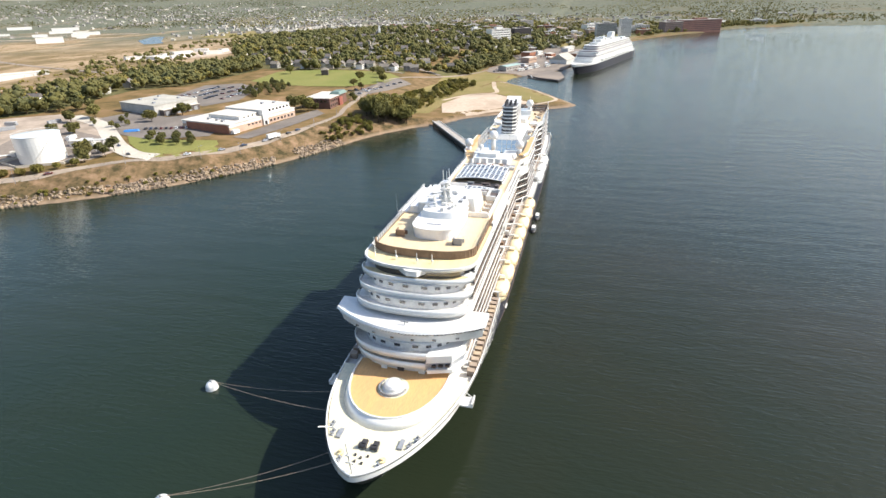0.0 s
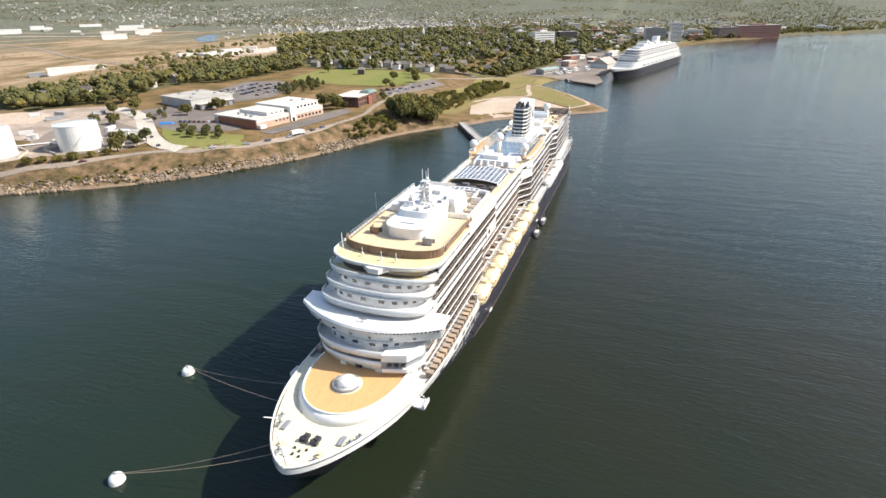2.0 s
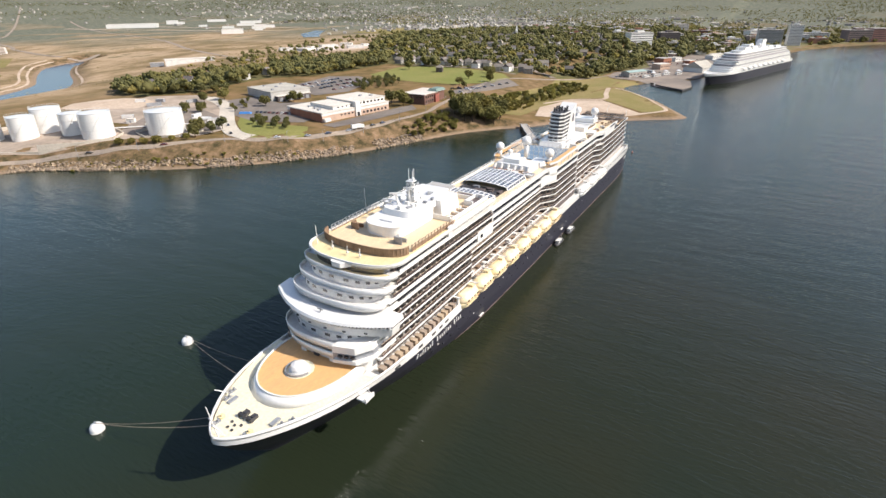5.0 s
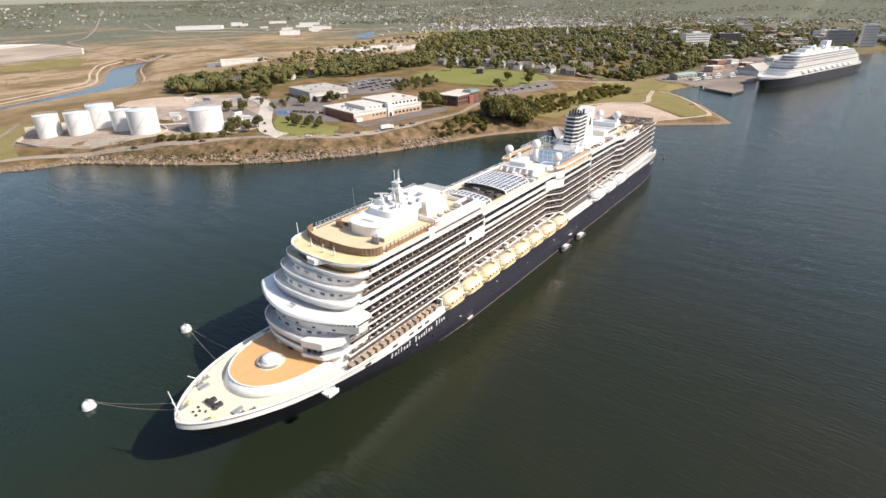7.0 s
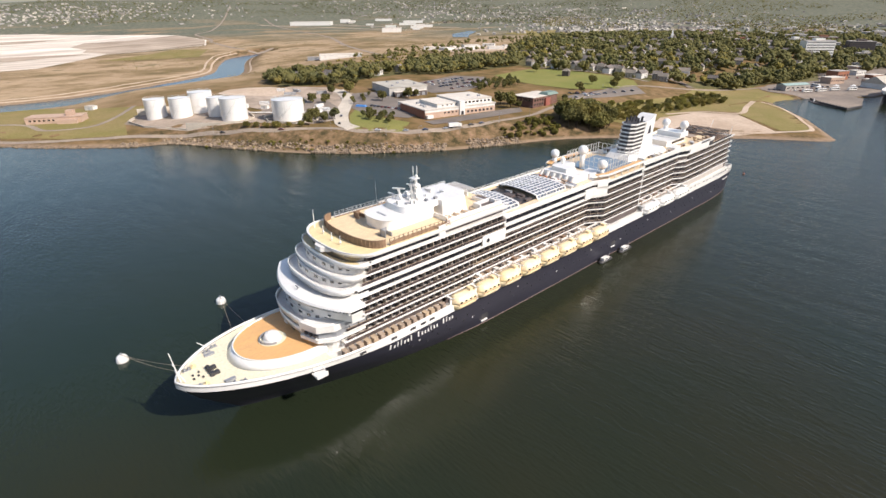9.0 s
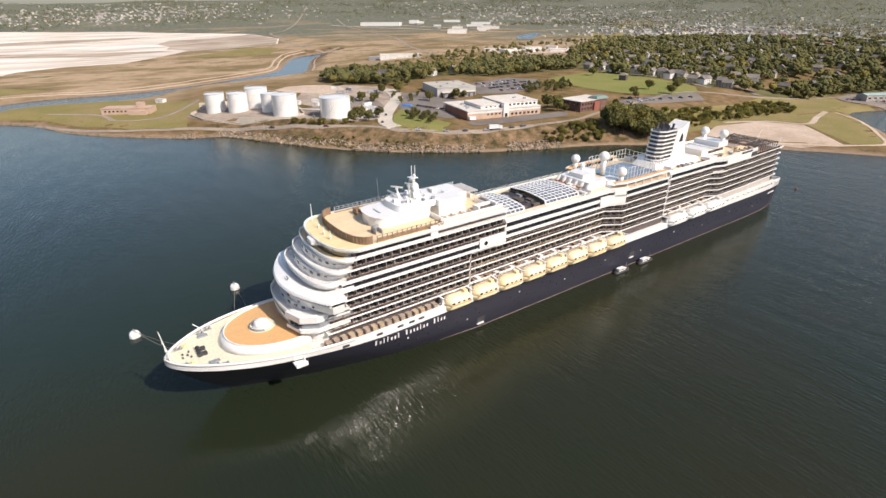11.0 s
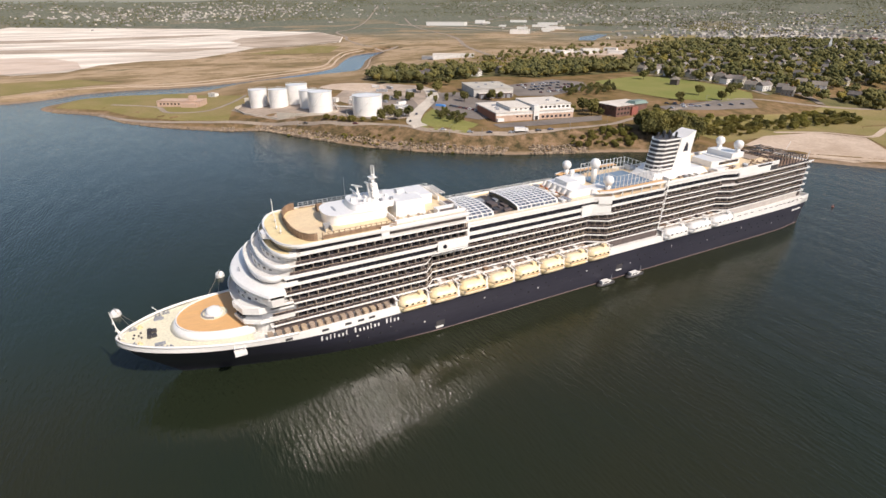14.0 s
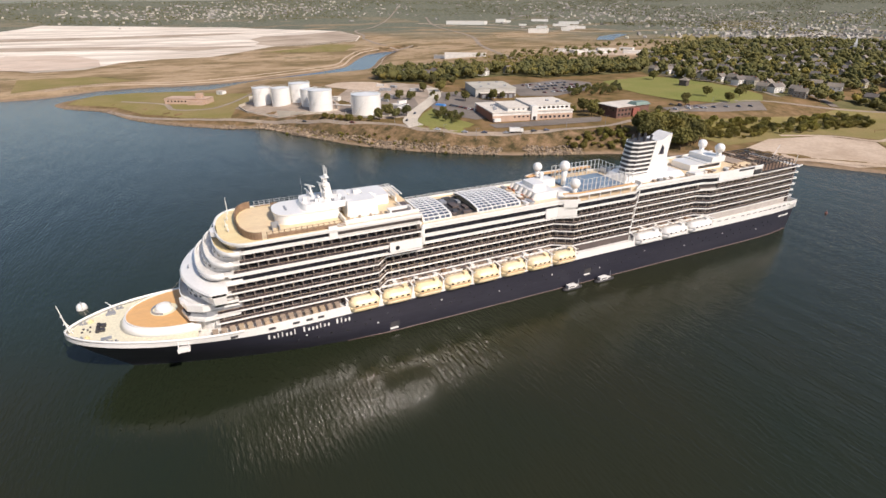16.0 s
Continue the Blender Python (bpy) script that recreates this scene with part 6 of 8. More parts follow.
# fuel tanks
TANKS = [(-397, 110, 8.6, 16), (-377, 125, 8.8, 16), (-381, 144, 10.0, 17), (-352, 147, 8.0, 15.5), (-326, 151, 10.6, 17.5), (-293, 183, 12.8, 16.5)]
for x, y, r, h in TANKS:
    e = thing("fuel_tank", at(x, y, 0, 0.2), "white cylindrical steel fuel storage tank in a gravel yard", "tank", "fuel tanks")
    bm = bmesh.new()
    tube(bm, (0, 0, -1.5), (0, 0, h), r, 40)
    part("shell", bm, WHITE, e, "white painted steel shell", False)
    bm = bmesh.new()
    tube(bm, (0, 0, h), (0, 0, h + r * 0.1), r * 1.01, 40, r * 0.1)
    part("roof", bm, WHITE, e)
    for zz in (h * 0.33, h * 0.66, h - 0.3):
        bm = bmesh.new()
        tube(bm, (0, 0, zz), (0, 0, zz + 0.22), r + 0.1, 40)
        part("stiffening_ring", bm, OFFWHITE, e)
    bm = bmesh.new()
    steps = [(-1.2 + i * 0.09, h * i / 13) for i in range(14)]
    rail = [Vector(((r + 0.62) * math.cos(a), (r + 0.62) * math.sin(a), z - 0.1)) for a, z in steps]
    for p, q in zip(rail, rail[1:]):
        tube(bm, p, q, 0.09, 4)
    stair = part("stair", bm, OFFWHITE, e, "pale spiral stair")
    for a, z in steps:
        bm = bmesh.new()
        p = Vector(((r + 0.3) * math.cos(a), (r + 0.3) * math.sin(a), z))
        box(bm, p.x - 0.35, p.x + 0.25, p.y - 0.4, p.y + 0.4, p.z - 0.06, p.z + 0.06)
        part("tread", bm, OFFWHITE, stair)
    bm = bmesh.new()
    for i in range(20):
        a = 2 * math.pi * i / 20
        tube(bm, (r * 0.98 * math.cos(a), r * 0.98 * math.sin(a), h), (r * 0.98 * math.cos(a), r * 0.98 * math.sin(a), h + 1.2), 0.07, 4)
    ring = [Vector((r * 0.98 * math.cos(2 * math.pi * i / 20), r * 0.98 * math.sin(2 * math.pi * i / 20), h + 1.15)) for i in range(20)]
    for p, q in zip(ring, ring[1:] + ring[:1]):
        tube(bm, p, q, 0.06, 4)
    part("roof_rail", bm, OFFWHITE, e)
e = thing("pipe_rack", at(-282, 206, 20, 0), "grey steel pipe rack beside the tank", "pipe rack")
for i in range(3):
    part("frame", boxes((i * 6, i * 6 + 0.4, -3, -2.6, 0, 7), (i * 6, i * 6 + 0.4, 3, 3.4, 0, 7), (i * 6, i * 6 + 0.4, -3, 3.4, 6.6, 7)), OFFWHITE, e)
for y in (-1.5, 0, 1.5):
    part("pipe", tube(bmesh.new(), (-4, y, 7.2), (17, y, 7.2), 0.35, 8), OFFWHITE, e)


for x, y, turn, l in ((-338, 214, 30, 14), (-352, 226, 25, 12), (-318, 226, 110, 10), (-366, 196, 40, 9), (-300, 222, 20, 8), (-392, 236, 60, 12), (-404, 250, 15, 9), (-374, 262, 80, 10), (-420, 240, 40, 8)):
    e = thing("storage_container", at(x, y, turn, 0.3), "pale steel storage container in the gravel yard", "container", "containers in the yard")
    part("body", boxes((-l / 2, l / 2, -1.3, 1.3, 0.1, 2.7)), (WHITE, OFFWHITE, GREY)[int(-x) % 3], e)
    for i in range(int(l)):
        part("rib", boxes((-l / 2 + 0.5 + i, -l / 2 + 0.62 + i, -1.36, 1.36, 0.1, 2.74)), OFFWHITE, e)
    part("door", boxes((l / 2, l / 2 + 0.06, -1.2, 1.2, 0.2, 2.6)), GREY, e)
e = thing("pipeline", at(-330, 178, 44, 0.2), "pale pipes on low trestles between the tanks", "pipe")
for y in (-0.9, 0, 0.9):
    part("pipe", tube(bmesh.new(), (-42, y, 0.9), (40, y, 0.9), 0.3, 8), OFFWHITE, e)
for i in range(11):
    part("trestle", boxes((-40 + i * 7.8, -39.6 + i * 7.8, -1.4, 1.4, -0.6, 0.6)), CONC, e)


for ring in ([(-420, 100), (-402, 88), (-372, 92), (-336, 114), (-316, 136), (-306, 150), (-318, 164), (-346, 170), (-384, 168), (-412, 146)], [(-312, 170), (-292, 164), (-272, 178), (-272, 198), (-292, 206), (-312, 196)]):
    e = thing("containment_wall", Matrix.Identity(4), "low pale concrete containment wall round the tanks", "wall")
    for (ax, ay), (bx, by) in zip(ring, ring[1:] + ring[:1]):
        ux, uy = (bx - ax) / math.hypot(bx - ax, by - ay) * 0.25, (by - ay) / math.hypot(bx - ax, by - ay) * 0.25
        z = min(ground_at(ax, ay), ground_at(bx, by))
        part("wall_panel", prism([(ax + uy, ay - ux), (bx + uy, by - ux), (bx - uy, by + ux), (ax - uy, ay + ux)], z - 0.5, max(ground_at(ax, ay), ground_at(bx, by)) + 1.5), PALECONC, e)
for x, y, turn, w, d, h in ((-366, 176, 40, 7, 5, 3.2), (-348, 188, 40, 6, 4, 3), (-300, 214, 20, 8, 5, 3.4), (-286, 216, 70, 5, 4, 2.8), (-408, 158, 30, 6, 5, 3), (-320, 186, 50, 5, 4, 2.6), (-508, 80, 40, 9, 6, 3.4), (-430, 160, 10, 6, 4, 3)):
    e = thing("valve_hut", at(x, y, turn, 0.3), "small white flat-roofed hut among the tank pipes", "hut", "huts in the tank yard")
    part("wall", boxes((-w / 2, w / 2, -d / 2, d / 2, -0.8, h)), OFFWHITE, e)
    part("roof", boxes((-w / 2 - 0.25, w / 2 + 0.25, -d / 2 - 0.25, d / 2 + 0.25, h, h + 0.25)), ROOFW, e)
    part("door", boxes((-0.5, 0.5, -d / 2 - 0.06, -d / 2 + 0.04, 0.1, 2.1)), GREY, e)


def shed(name, x, y, turn, w, d, h, wall, roof, label, gable=0.0, n=0):
    e = thing(name, at(x, y, turn, 0.1), label, "building")
    part("wall", boxes((-w / 2, w / 2, -d / 2, d / 2, -3, h)), wall, e)
    if gable:
        bm = bmesh.new()
        pts = [(-d / 2 - 0.4, h), (0, h + gable), (d / 2 + 0.4, h), (d / 2 + 0.4, h - 0.05), (-d / 2 - 0.4, h - 0.05)]
        loft(bm, [[(sx * (w / 2 + 0.4), p[0], p[1]) for p in pts] for sx in (-1, 1)])
        part("roof", bm, roof, e)
    else:
        part("roof", boxes((-w / 2 - 0.3, w / 2 + 0.3, -d / 2 - 0.3, d / 2 + 0.3, h, h + 0.5)), roof, e)
    if n:
        rows_of_windows(e, -w / 2, w / 2, -d / 2, h * 0.45, n, w / n * 0.5, h * 0.2)
    return e


shed("long_shed", -712, 500, 58, 72, 14, 6, OFFWHITE, ROOFW, "long pale shed on the plain", 1.5)
shed("storage_shed", -754, 470, 58, 20, 12, 5, GREY, CONC, "grey storage shed on the plain")
for x, y, w, d in ((-715, 712, 46, 20), (-680, 718, 30, 24), (-690, 752, 24, 16), (-694, 800, 50, 22), (-655, 760, 26, 18), (-630, 806, 44, 20), (-690, 850, 36, 20), (-655, 735, 18, 12), (-640, 850, 20, 16)):
    shed("commercial_unit", x, y, 20 + w * 2.3 % 70, w * 0.7, d * 0.8, 4.6, OFFWHITE, ROOFW, "pale commercial unit behind the trees")
for x, y, w, d, h in ((-2110, 1240, 175, 60, 14), (-2215, 1480, 42, 40, 14), (-1345, 1095, 60, 46, 12), (-2190, 1690, 80, 30, 9), (-1960, 1690, 90, 36, 9), (-1790, 1520, 70, 30, 8), (-1660, 1330, 40, 22, 7),
                       (-1500, 1330, 46, 26, 8), (-1560, 1420, 60, 30, 8), (-1640, 1460, 44, 24, 8), (-2100, 1260, 40, 20, 6), (-1420, 1260, 26, 16, 6), (-2200, 1500, 46, 24, 8), (-1900, 1400, 30, 18, 6)):
    shed("distant_warehouse", x, y, 48, w, d, h, WHITE, ROOFW, "distant white warehouse on the plain")
shed("terminal_hall", -60, 812, 62, 21, 15, 7.5, PALEBRICK, ROOFW, "salmon brick cruise terminal hall on the quay", 0, 6)
shed("terminal_tent", -8, 808, 70, 34, 28, 6, OFFWHITE, GREYROOF, "grey vaulted terminal shed", 8)
shed("terminal_office", -76, 716, 62, 34, 14, 6.5, CONC, mat("pale_teal_roof", (0.34, 0.44, 0.40), (0.28, 0.38, 0.35), 0.6, 0.2, 1.5), "grey quay shed with a pale teal roof", 1.5, 5)
shed("quay_store", -66, 858, 66, 20, 16, 11, BRICK, CONC, "brown brick quay store", 0, 4)


def block(name, x, y, turn, w, d, h, wall, label, floors, cols):
    e = thing(name, at(x, y, turn), label, "building")
    part("wall", boxes((-w / 2, w / 2, -d / 2, d / 2, -3, h)), wall, e)
    part("roof", boxes((-w / 2 - 0.3, w / 2 + 0.3, -d / 2 - 0.3, d / 2 + 0.3, h, h + 0.8)), CONC, e)
    part("roof_house", boxes((-w / 6, w / 6, -d / 4, d / 4, h, h + 4)), wall, e)
    for f in range(floors):
        z = h * (f + 0.35) / floors
        part("window_band", boxes((-w / 2 + 1, w / 2 - 1, -d / 2 - 0.15, -d / 2 + 0.1, z, z + h / floors * 0.3)), DARK, e)
        part("window_band", boxes((w / 2 - 0.1, w / 2 + 0.15, -d / 2 + 1, d / 2 - 1, z, z + h / floors * 0.3)), DARK, e)
    return e


block("tower_block", 59, 1320, 12, 45, 22, 31, STOREWALL, "grey high-rise block at the waterfront", 12, 6)
block("tower_block", 103, 1346, 12, 25, 22, 39, WHITE, "white high-rise block at the waterfront", 14, 6)
block("mill_block", 222, 1502, 27, 50, 30, 24, BROWNBLOCK, "dark brown waterfront block", 6, 8)
block("mill_block", 294, 1539, 27, 110, 30, 27, REDBLOCK, "red brown waterfront block", 6, 8)
block("office_block", -157, 1096, 42, 46, 22, 25, WHITE, "white banded office block among the trees", 6, 8)
block("office_block", -135, 1290, 30, 42, 24, 22, CABIN, "dark office block among the trees", 6, 8)
for i, (x, y, w, h) in enumerate(((-60, 1290, 30, 11), (-14, 1350, 34, 11), (30, 1420, 40, 13), (-250, 1300, 30, 11), (-330, 1240, 28, 10), (-140, 1400, 34, 12), (-400, 1400, 30, 11), (20, 1550, 40, 18), (-100, 1560, 44, 16), (-30, 1180, 22, 9), (-10, 1240, 26, 10), (-70, 1370, 30, 12))):
    block("town_block", x, y, 20 + 7 * (i % 4), w, 26, h, (BRICK, OFFWHITE, PALEBRICK, WHITE)[i % 4], "brick and white town block among trees", 4, 6)
for i, (x, y, w, d, h) in enumerate(((-96, 930, 24, 18, 8), (-60, 930, 18, 14, 6), (-34, 900, 16, 12, 5), (-70, 985, 26, 16, 7), (-10, 990, 22, 14, 6), (8, 900, 14, 10, 5), (-30, 850, 12, 8, 4))):
    shed("quay_unit", x, y, 66, w, d, h, (PALEBRICK, OFFWHITE, BRICK)[i % 3], (ROOFW, GREYROOF)[i % 2], "low flat-roofed building on the quay", 0, 4)
for i, (x, y, w, d, h) in enumerate(((-180, 1240, 44, 20, 10), (-220, 1380, 50, 24, 12), (-290, 1460, 60, 26, 11), (-60, 1460, 50, 22, 14), (60, 1400, 40, 22, 12), (110, 1470, 44, 24, 14), (150, 1420, 30, 18, 11), (-380, 1520, 56, 26, 10), (-470, 1420, 40, 22, 9),
                                     (40, 1620, 56, 26, 15), (150, 1580, 50, 24, 13), (260, 1660, 60, 26, 14), (-180, 1660, 60, 28, 13), (-320, 1640, 50, 26, 11), (380, 1790, 60, 26, 12), (500, 1830, 50, 22, 11), (-560, 1560, 50, 24, 9), (-110, 1220, 26, 18, 9))):
    block("town_block", x, y, 16 + 9 * (i % 5), w, d, h, (OFFWHITE, BRICK, STOREWALL, PALEBRICK, WHITE)[i % 5], "flat-roofed town block beyond the quay", 4, 6)
tower = thing("lookout_hut", at(-279, 549, 20, 0.2), "grey wooden hut on the playing field", "hut")
part("wall", boxes((-4, 4, -4, 4, 0, 6)), CABIN, tower)
part("roof", prism([(-5, -5), (5, -5), (5, 5), (-5, 5)], 6, 9, top=[(-0.3, -0.3), (0.3, -0.3), (0.3, 0.3), (-0.3, 0.3)]), SHINGLE, tower)
church = thing("church", at(-455, 1180, 30), "white wooden church with a steeple among the trees", "church")
part("nave", boxes((-7, 7, -14, 14, 0, 9)), WHITE, church)
bm = bmesh.new()
loft(bm, [[(-7.5, y, 9), (0, y, 15), (7.5, y, 9)] for y in (-14.5, 14.5)])
part("roof", bm, SHINGLE, church)
part("steeple", prism([(-2.5, -17), (2.5, -17), (2.5, -12), (-2.5, -12)], 0, 17), WHITE, church)
part("spire", prism([(-2.6, -17.1), (2.6, -17.1), (2.6, -11.9), (-2.6, -11.9)], 17, 29, top=[(-0.1, -14.6), (0.1, -14.6), (0.1, -14.4), (-0.1, -14.4)]), WHITE, church)

# jetty by the stern
jetty = thing("jetty", Matrix.Identity(4), "pale concrete jetty on dark piles", "jetty")
a, b = Vector((-88, 372)), Vector((-38, 290))
t = (b - a).normalized()
nrm2 = Vector((-t.y, t.x))


def along(u, v):
    p = a + t * u + nrm2 * v
    return p.x, p.y


L = (b - a).length
part("jetty_deck", prism([along(0, -3), along(L, -3), along(L, 3), along(0, 3)], 2.6, 3.3), CONC, jetty, "pale concrete deck")
for i in range(14):
    for v in (-2.6, 2.6):
        x, y = along(4 + i * (L - 6) / 13, v)
        part("pile", tube(bmesh.new(), (x, y, -3), (x, y, 2.7), 0.4, 8), DARK, jetty)
for v in (-2.9, 2.7):
    part("kerb_beam", prism([along(0, v), along(L, v), along(L, v + 0.25), along(0, v + 0.25)], 3.3, 3.75), WHITE, jetty)
for v in (-3.1, 3.0):
    part("fender_wall", prism([along(1, v), along(L, v), along(L, v + 0.12), along(1, v + 0.12)], 0.3, 2.6), DARK, jetty, "dark timber fendering")
part("gangway_hut", prism([along(L - 8, -2), along(L - 3, -2), along(L - 3, 2), along(L - 8, 2)], 3.3, 6.0), WHITE, jetty)

# dark wharf and pontoon below the town quay
wharf = thing("wharf", Matrix.Identity(4), "low dark timber wharf on piles below the quay", "wharf")
part("wharf_deck", prism([(-46, 674), (-30, 652), (-2, 630), (4, 660), (-4, 706), (-20, 720)], 1.6, 2.3), PAVED, wharf, "worn paved wharf deck")
part("wharf_apron", prism([(-45, 672.5), (-30.5, 651), (-1.4, 628.5), (5, 660), (3, 660), (-2.4, 632), (-29, 654), (-44, 675)], 0.2, 1.9), DARK, wharf, "dark timber fendering")
for i in range(9):
    part("wharf_pile", tube(bmesh.new(), (-30 + i * 3.5, 651.3 - i * 2.8, -3), (-30 + i * 3.5, 651.3 - i * 2.8, 3.0), 0.35, 8), DARK, wharf)
floats = thing("pontoon", Matrix.Identity(4), "dark floating pontoon moored beside the wharf", "pontoon")
part("float", prism([(-44, 664), (-36, 652), (-12, 636), (-10, 639), (-33, 655), (-40, 667)], 0.0, 0.7), CABIN, floats)
part("gangway", tube(bmesh.new(), (-40, 668, 2.2), (-37, 656, 0.9), 0.5, 6), OFFWHITE, floats)

e = thing("marker_buoy", Matrix.Translation((11, 334, 0)), "small red marker buoy floating astern", "buoy")
part("float", ball(bmesh.new(), (0, 0, 0.2), 0.65, 10, 7), RED, e)
part("top_mark", tube(bmesh.new(), (0, 0, 0.7), (0, 0, 1.5), 0.2, 8, 0.1), RED, e)
# the second ship at the town quay
S2 = pose(14, 690, 0, 0, 0, -16.9) @ Matrix.Diagonal((0.98, 1.08, 0.95, 1))
SHADEGLASS = mat("tinted_balcony_front", (0.25, 0.24, 0.245), (0.34, 0.32, 0.32), 0.4, 0.3, 0.6)
ship2 = thing("docked_cruise_ship", S2, "white cruise ship with dark blue hull at the town quay", "ship")


def hull2(y, z):
    f = min(1, z / 13)
    s = min(1.0, max(0.0, (y - 8 * (1 - f)) / (70 - 25 * f)))
    return 16 * (1 - (1 - s) ** 2.1) ** 0.75


ys2 = [0, 0.5, 1.5, 3, 5, 8, 12, 17, 24, 32, 42, 55, 70, 120, 180, 225, 237]
for name, zs, mt in (("hull", (-1, 3, 7, 11), NAVY), ("upper_hull", (11, 14.5), WHITE)):
    bm = bmesh.new()
    for sx in (1, -1):
        rows = [[bm.verts.new((sx * hull2(y, z), y, z)) for y in ys2] for z in zs]
        for u, v in zip(rows, rows[1:]):
            for i in range(len(ys2) - 1):
                bm.faces.new((u[i], u[i + 1], v[i + 1], v[i]))
    rows = [[bm.verts.new((sx * hull2(237, z), 237, z)) for sx in (-1, 1)] for z in zs]
    for u, v in zip(rows, rows[1:]):
        bm.faces.new((u[0], u[1], v[1], v[0]))
    bmesh.ops.remove_doubles(bm, verts=bm.verts, dist=0.02)
    part(name, bm, mt, ship2, smooth=True)
part("foredeck", prism([(-hull2(y, 13), y) for y in ys2[::-1]] + [(hull2(y, 13), y) for y in ys2[1:]], 12.6, 13.2), OFFWHITE, ship2)
for k in range(7):
    z = 14 + 2.8 * k
    y0 = 30 + 3.6 * k + (5 if k > 4 else 0)
    y1 = 232 - 3.0 * k
    w = 15.4 if k < 5 else 12.5
    part("cabin_block", prism(nose(y0 + 1.5, 7, w - 1.4, y1), z, z + 2.85), (WHITE, WHITE, SHADEGLASS, OFFWHITE, SHADEGLASS, SHADEGLASS, SHADEGLASS)[k], ship2)
    part("deck_slab", prism(nose(y0, 7, w, y1 + 1), z - 0.5, z + 0.6), WHITE, ship2)
part("top_deck", prism(nose(60, 7, 12.5, 205), 33.6, 34.1), OFFWHITE, ship2)
part("top_house", prism(nose(70, 5, 7, 165), 34.1, 37), WHITE, ship2)
part("bridge_wing", boxes((-17.5, 17.5, 44, 48, 25.2, 26.6)), WHITE, ship2)
part("funnel", prism([(-4.5, 140), (4.5, 140), (4.5, 153), (-4.5, 153)], 37, 47, top=[(-3.6, 143), (3.6, 143), (3.6, 155), (-3.6, 155)]), WHITE, ship2)
part("mast", tube(bmesh.new(), (0, 76, 37), (0, 78, 46), 0.8, 8, 0.4), WHITE, ship2)
for x0, x1, y0, y1, z1 in ((-6, 6, 84, 100, 40.5), (-5, 5, 112, 126, 40), (-8, 8, 158, 172, 38), (-4, 4, 100, 108, 43), (-9, -5, 176, 190, 36.5), (4, 9, 180, 196, 36.8)):
    part("deck_house", boxes((x0, x1, y0, y1, 34.0, z1)), WHITE, ship2)
for x, y in ((-5, 130), (5, 130), (-6, 104), (6, 104)):
    part("satellite_dome", ball(bmesh.new(), (x, y, 40.6), 2.2, 12, 8), WHITE, ship2)
for i in range(9):
    bm = bmesh.new()
    ball(bm, (16.2, 70 + i * 16, 14.5), 2.0, 10, 6)
    for v in bm.verts:
        v.co.y = 70 + i * 16 + (v.co.y - 70 - i * 16) * 2.6
    part("lifeboat", bm, WHITE, ship2)

# ---- vehicles ----


def car(name, m, paint, label, size=(4.5, 1.8, 1.45), category="car", group="cars by the shore"):
    l, w, h = size
    e = thing(name, m, label, category, group)
    part("body", prism([(-l / 2, -w / 2), (l / 2, -w / 2), (l / 2, w / 2), (-l / 2, w / 2)], 0.3, h * 0.62, top=[(-l / 2 + 0.1, -w / 2 + 0.08), (l / 2 - 0.15, -w / 2 + 0.08), (l / 2 - 0.15, w / 2 - 0.08), (-l / 2 + 0.1, w / 2 - 0.08)]), paint, e)
    part("cabin", prism([(-l * 0.36, -w / 2 + 0.1), (l * 0.22, -w / 2 + 0.1), (l * 0.22, w / 2 - 0.1), (-l * 0.36, w / 2 - 0.1)], h * 0.62, h * 0.95, top=[(-l * 0.28, -w / 2 + 0.25), (l * 0.1, -w / 2 + 0.25), (l * 0.1, w / 2 - 0.25), (-l * 0.28, w / 2 - 0.25)]), GLASS, e)
    part("roof", boxes((-l * 0.28, l * 0.1, -w / 2 + 0.25, w / 2 - 0.25, h * 0.95, h)), paint, e)
    for sx in (-0.31, 0.31):
        for sy in (-1, 1):
            part("wheel", tube(bmesh.new(), (l * sx, sy * (w / 2 - 0.2), 0.32), (l * sx, sy * (w / 2), 0.32), 0.32, 10), RUBBER, e)
    return e


NAMES = ("white", "black", "silver", "dark red", "dark blue")
proto = [car("car", Matrix.Translation((0, 0, -50)), CARS[i], NAMES[i] + " car on grey asphalt") for i in range(5)]
spots = []
for x, y, turn in ((-210, 213, 45), (-196, 229, 52), (-187, 241, 62), (-180, 256, 66), (-171, 286, 78), (-246, 202, 150), (-270, 219, 145), (-173, 276, 76), (-266, 162, 43), (-305, 131, 40)):
    spots.append((x, y, turn))
for r in range(4):
    for c in range(13):
        if (r * 7 + c * 5) % 9 > 1:
            spots.append((-302 - r * 17, 372 + c * 5.2 + r * 4, 8 + (180 if c % 3 == 0 else 0)))
for c in range(9):
    spots.append((-286 + c * 3.6, 262 + c * 1.2, 120))
for c in range(7):
    spots.append((-184 + c * 2.6, 434 + c * 13.0, 10))
for c in range(30):
    spots.append((-94 + (c % 10) * 4.6, 694 + (c // 10) * 22 + (c % 10) * 3.0, 120))
for c in range(16):
    spots.append((-84 + (c % 8) * 9, 880 + (c // 8) * 70 + (c % 3) * 4, 70))
for c in range(8):
    spots.append((-200 + c * 3.2, 446 + (c % 2) * 6 + c * 1.6, 20))
for i, (x, y, turn) in enumerate(spots):
    copy_thing(proto[(i * 7 + i // 3) % 5], at(x, y, turn, 0.36 if y < 600 else 0.46))
for p in proto:
    for o in (*p.children_recursive, p):
        bpy.data.objects.remove(o)
truck = thing("truck", at(-177, 263, 68, 0.35), "white box truck on the shore road", "truck")
part("cargo_box", boxes((-5.5, 2.5, -1.25, 1.25, 1.0, 3.8)), WHITE, truck)
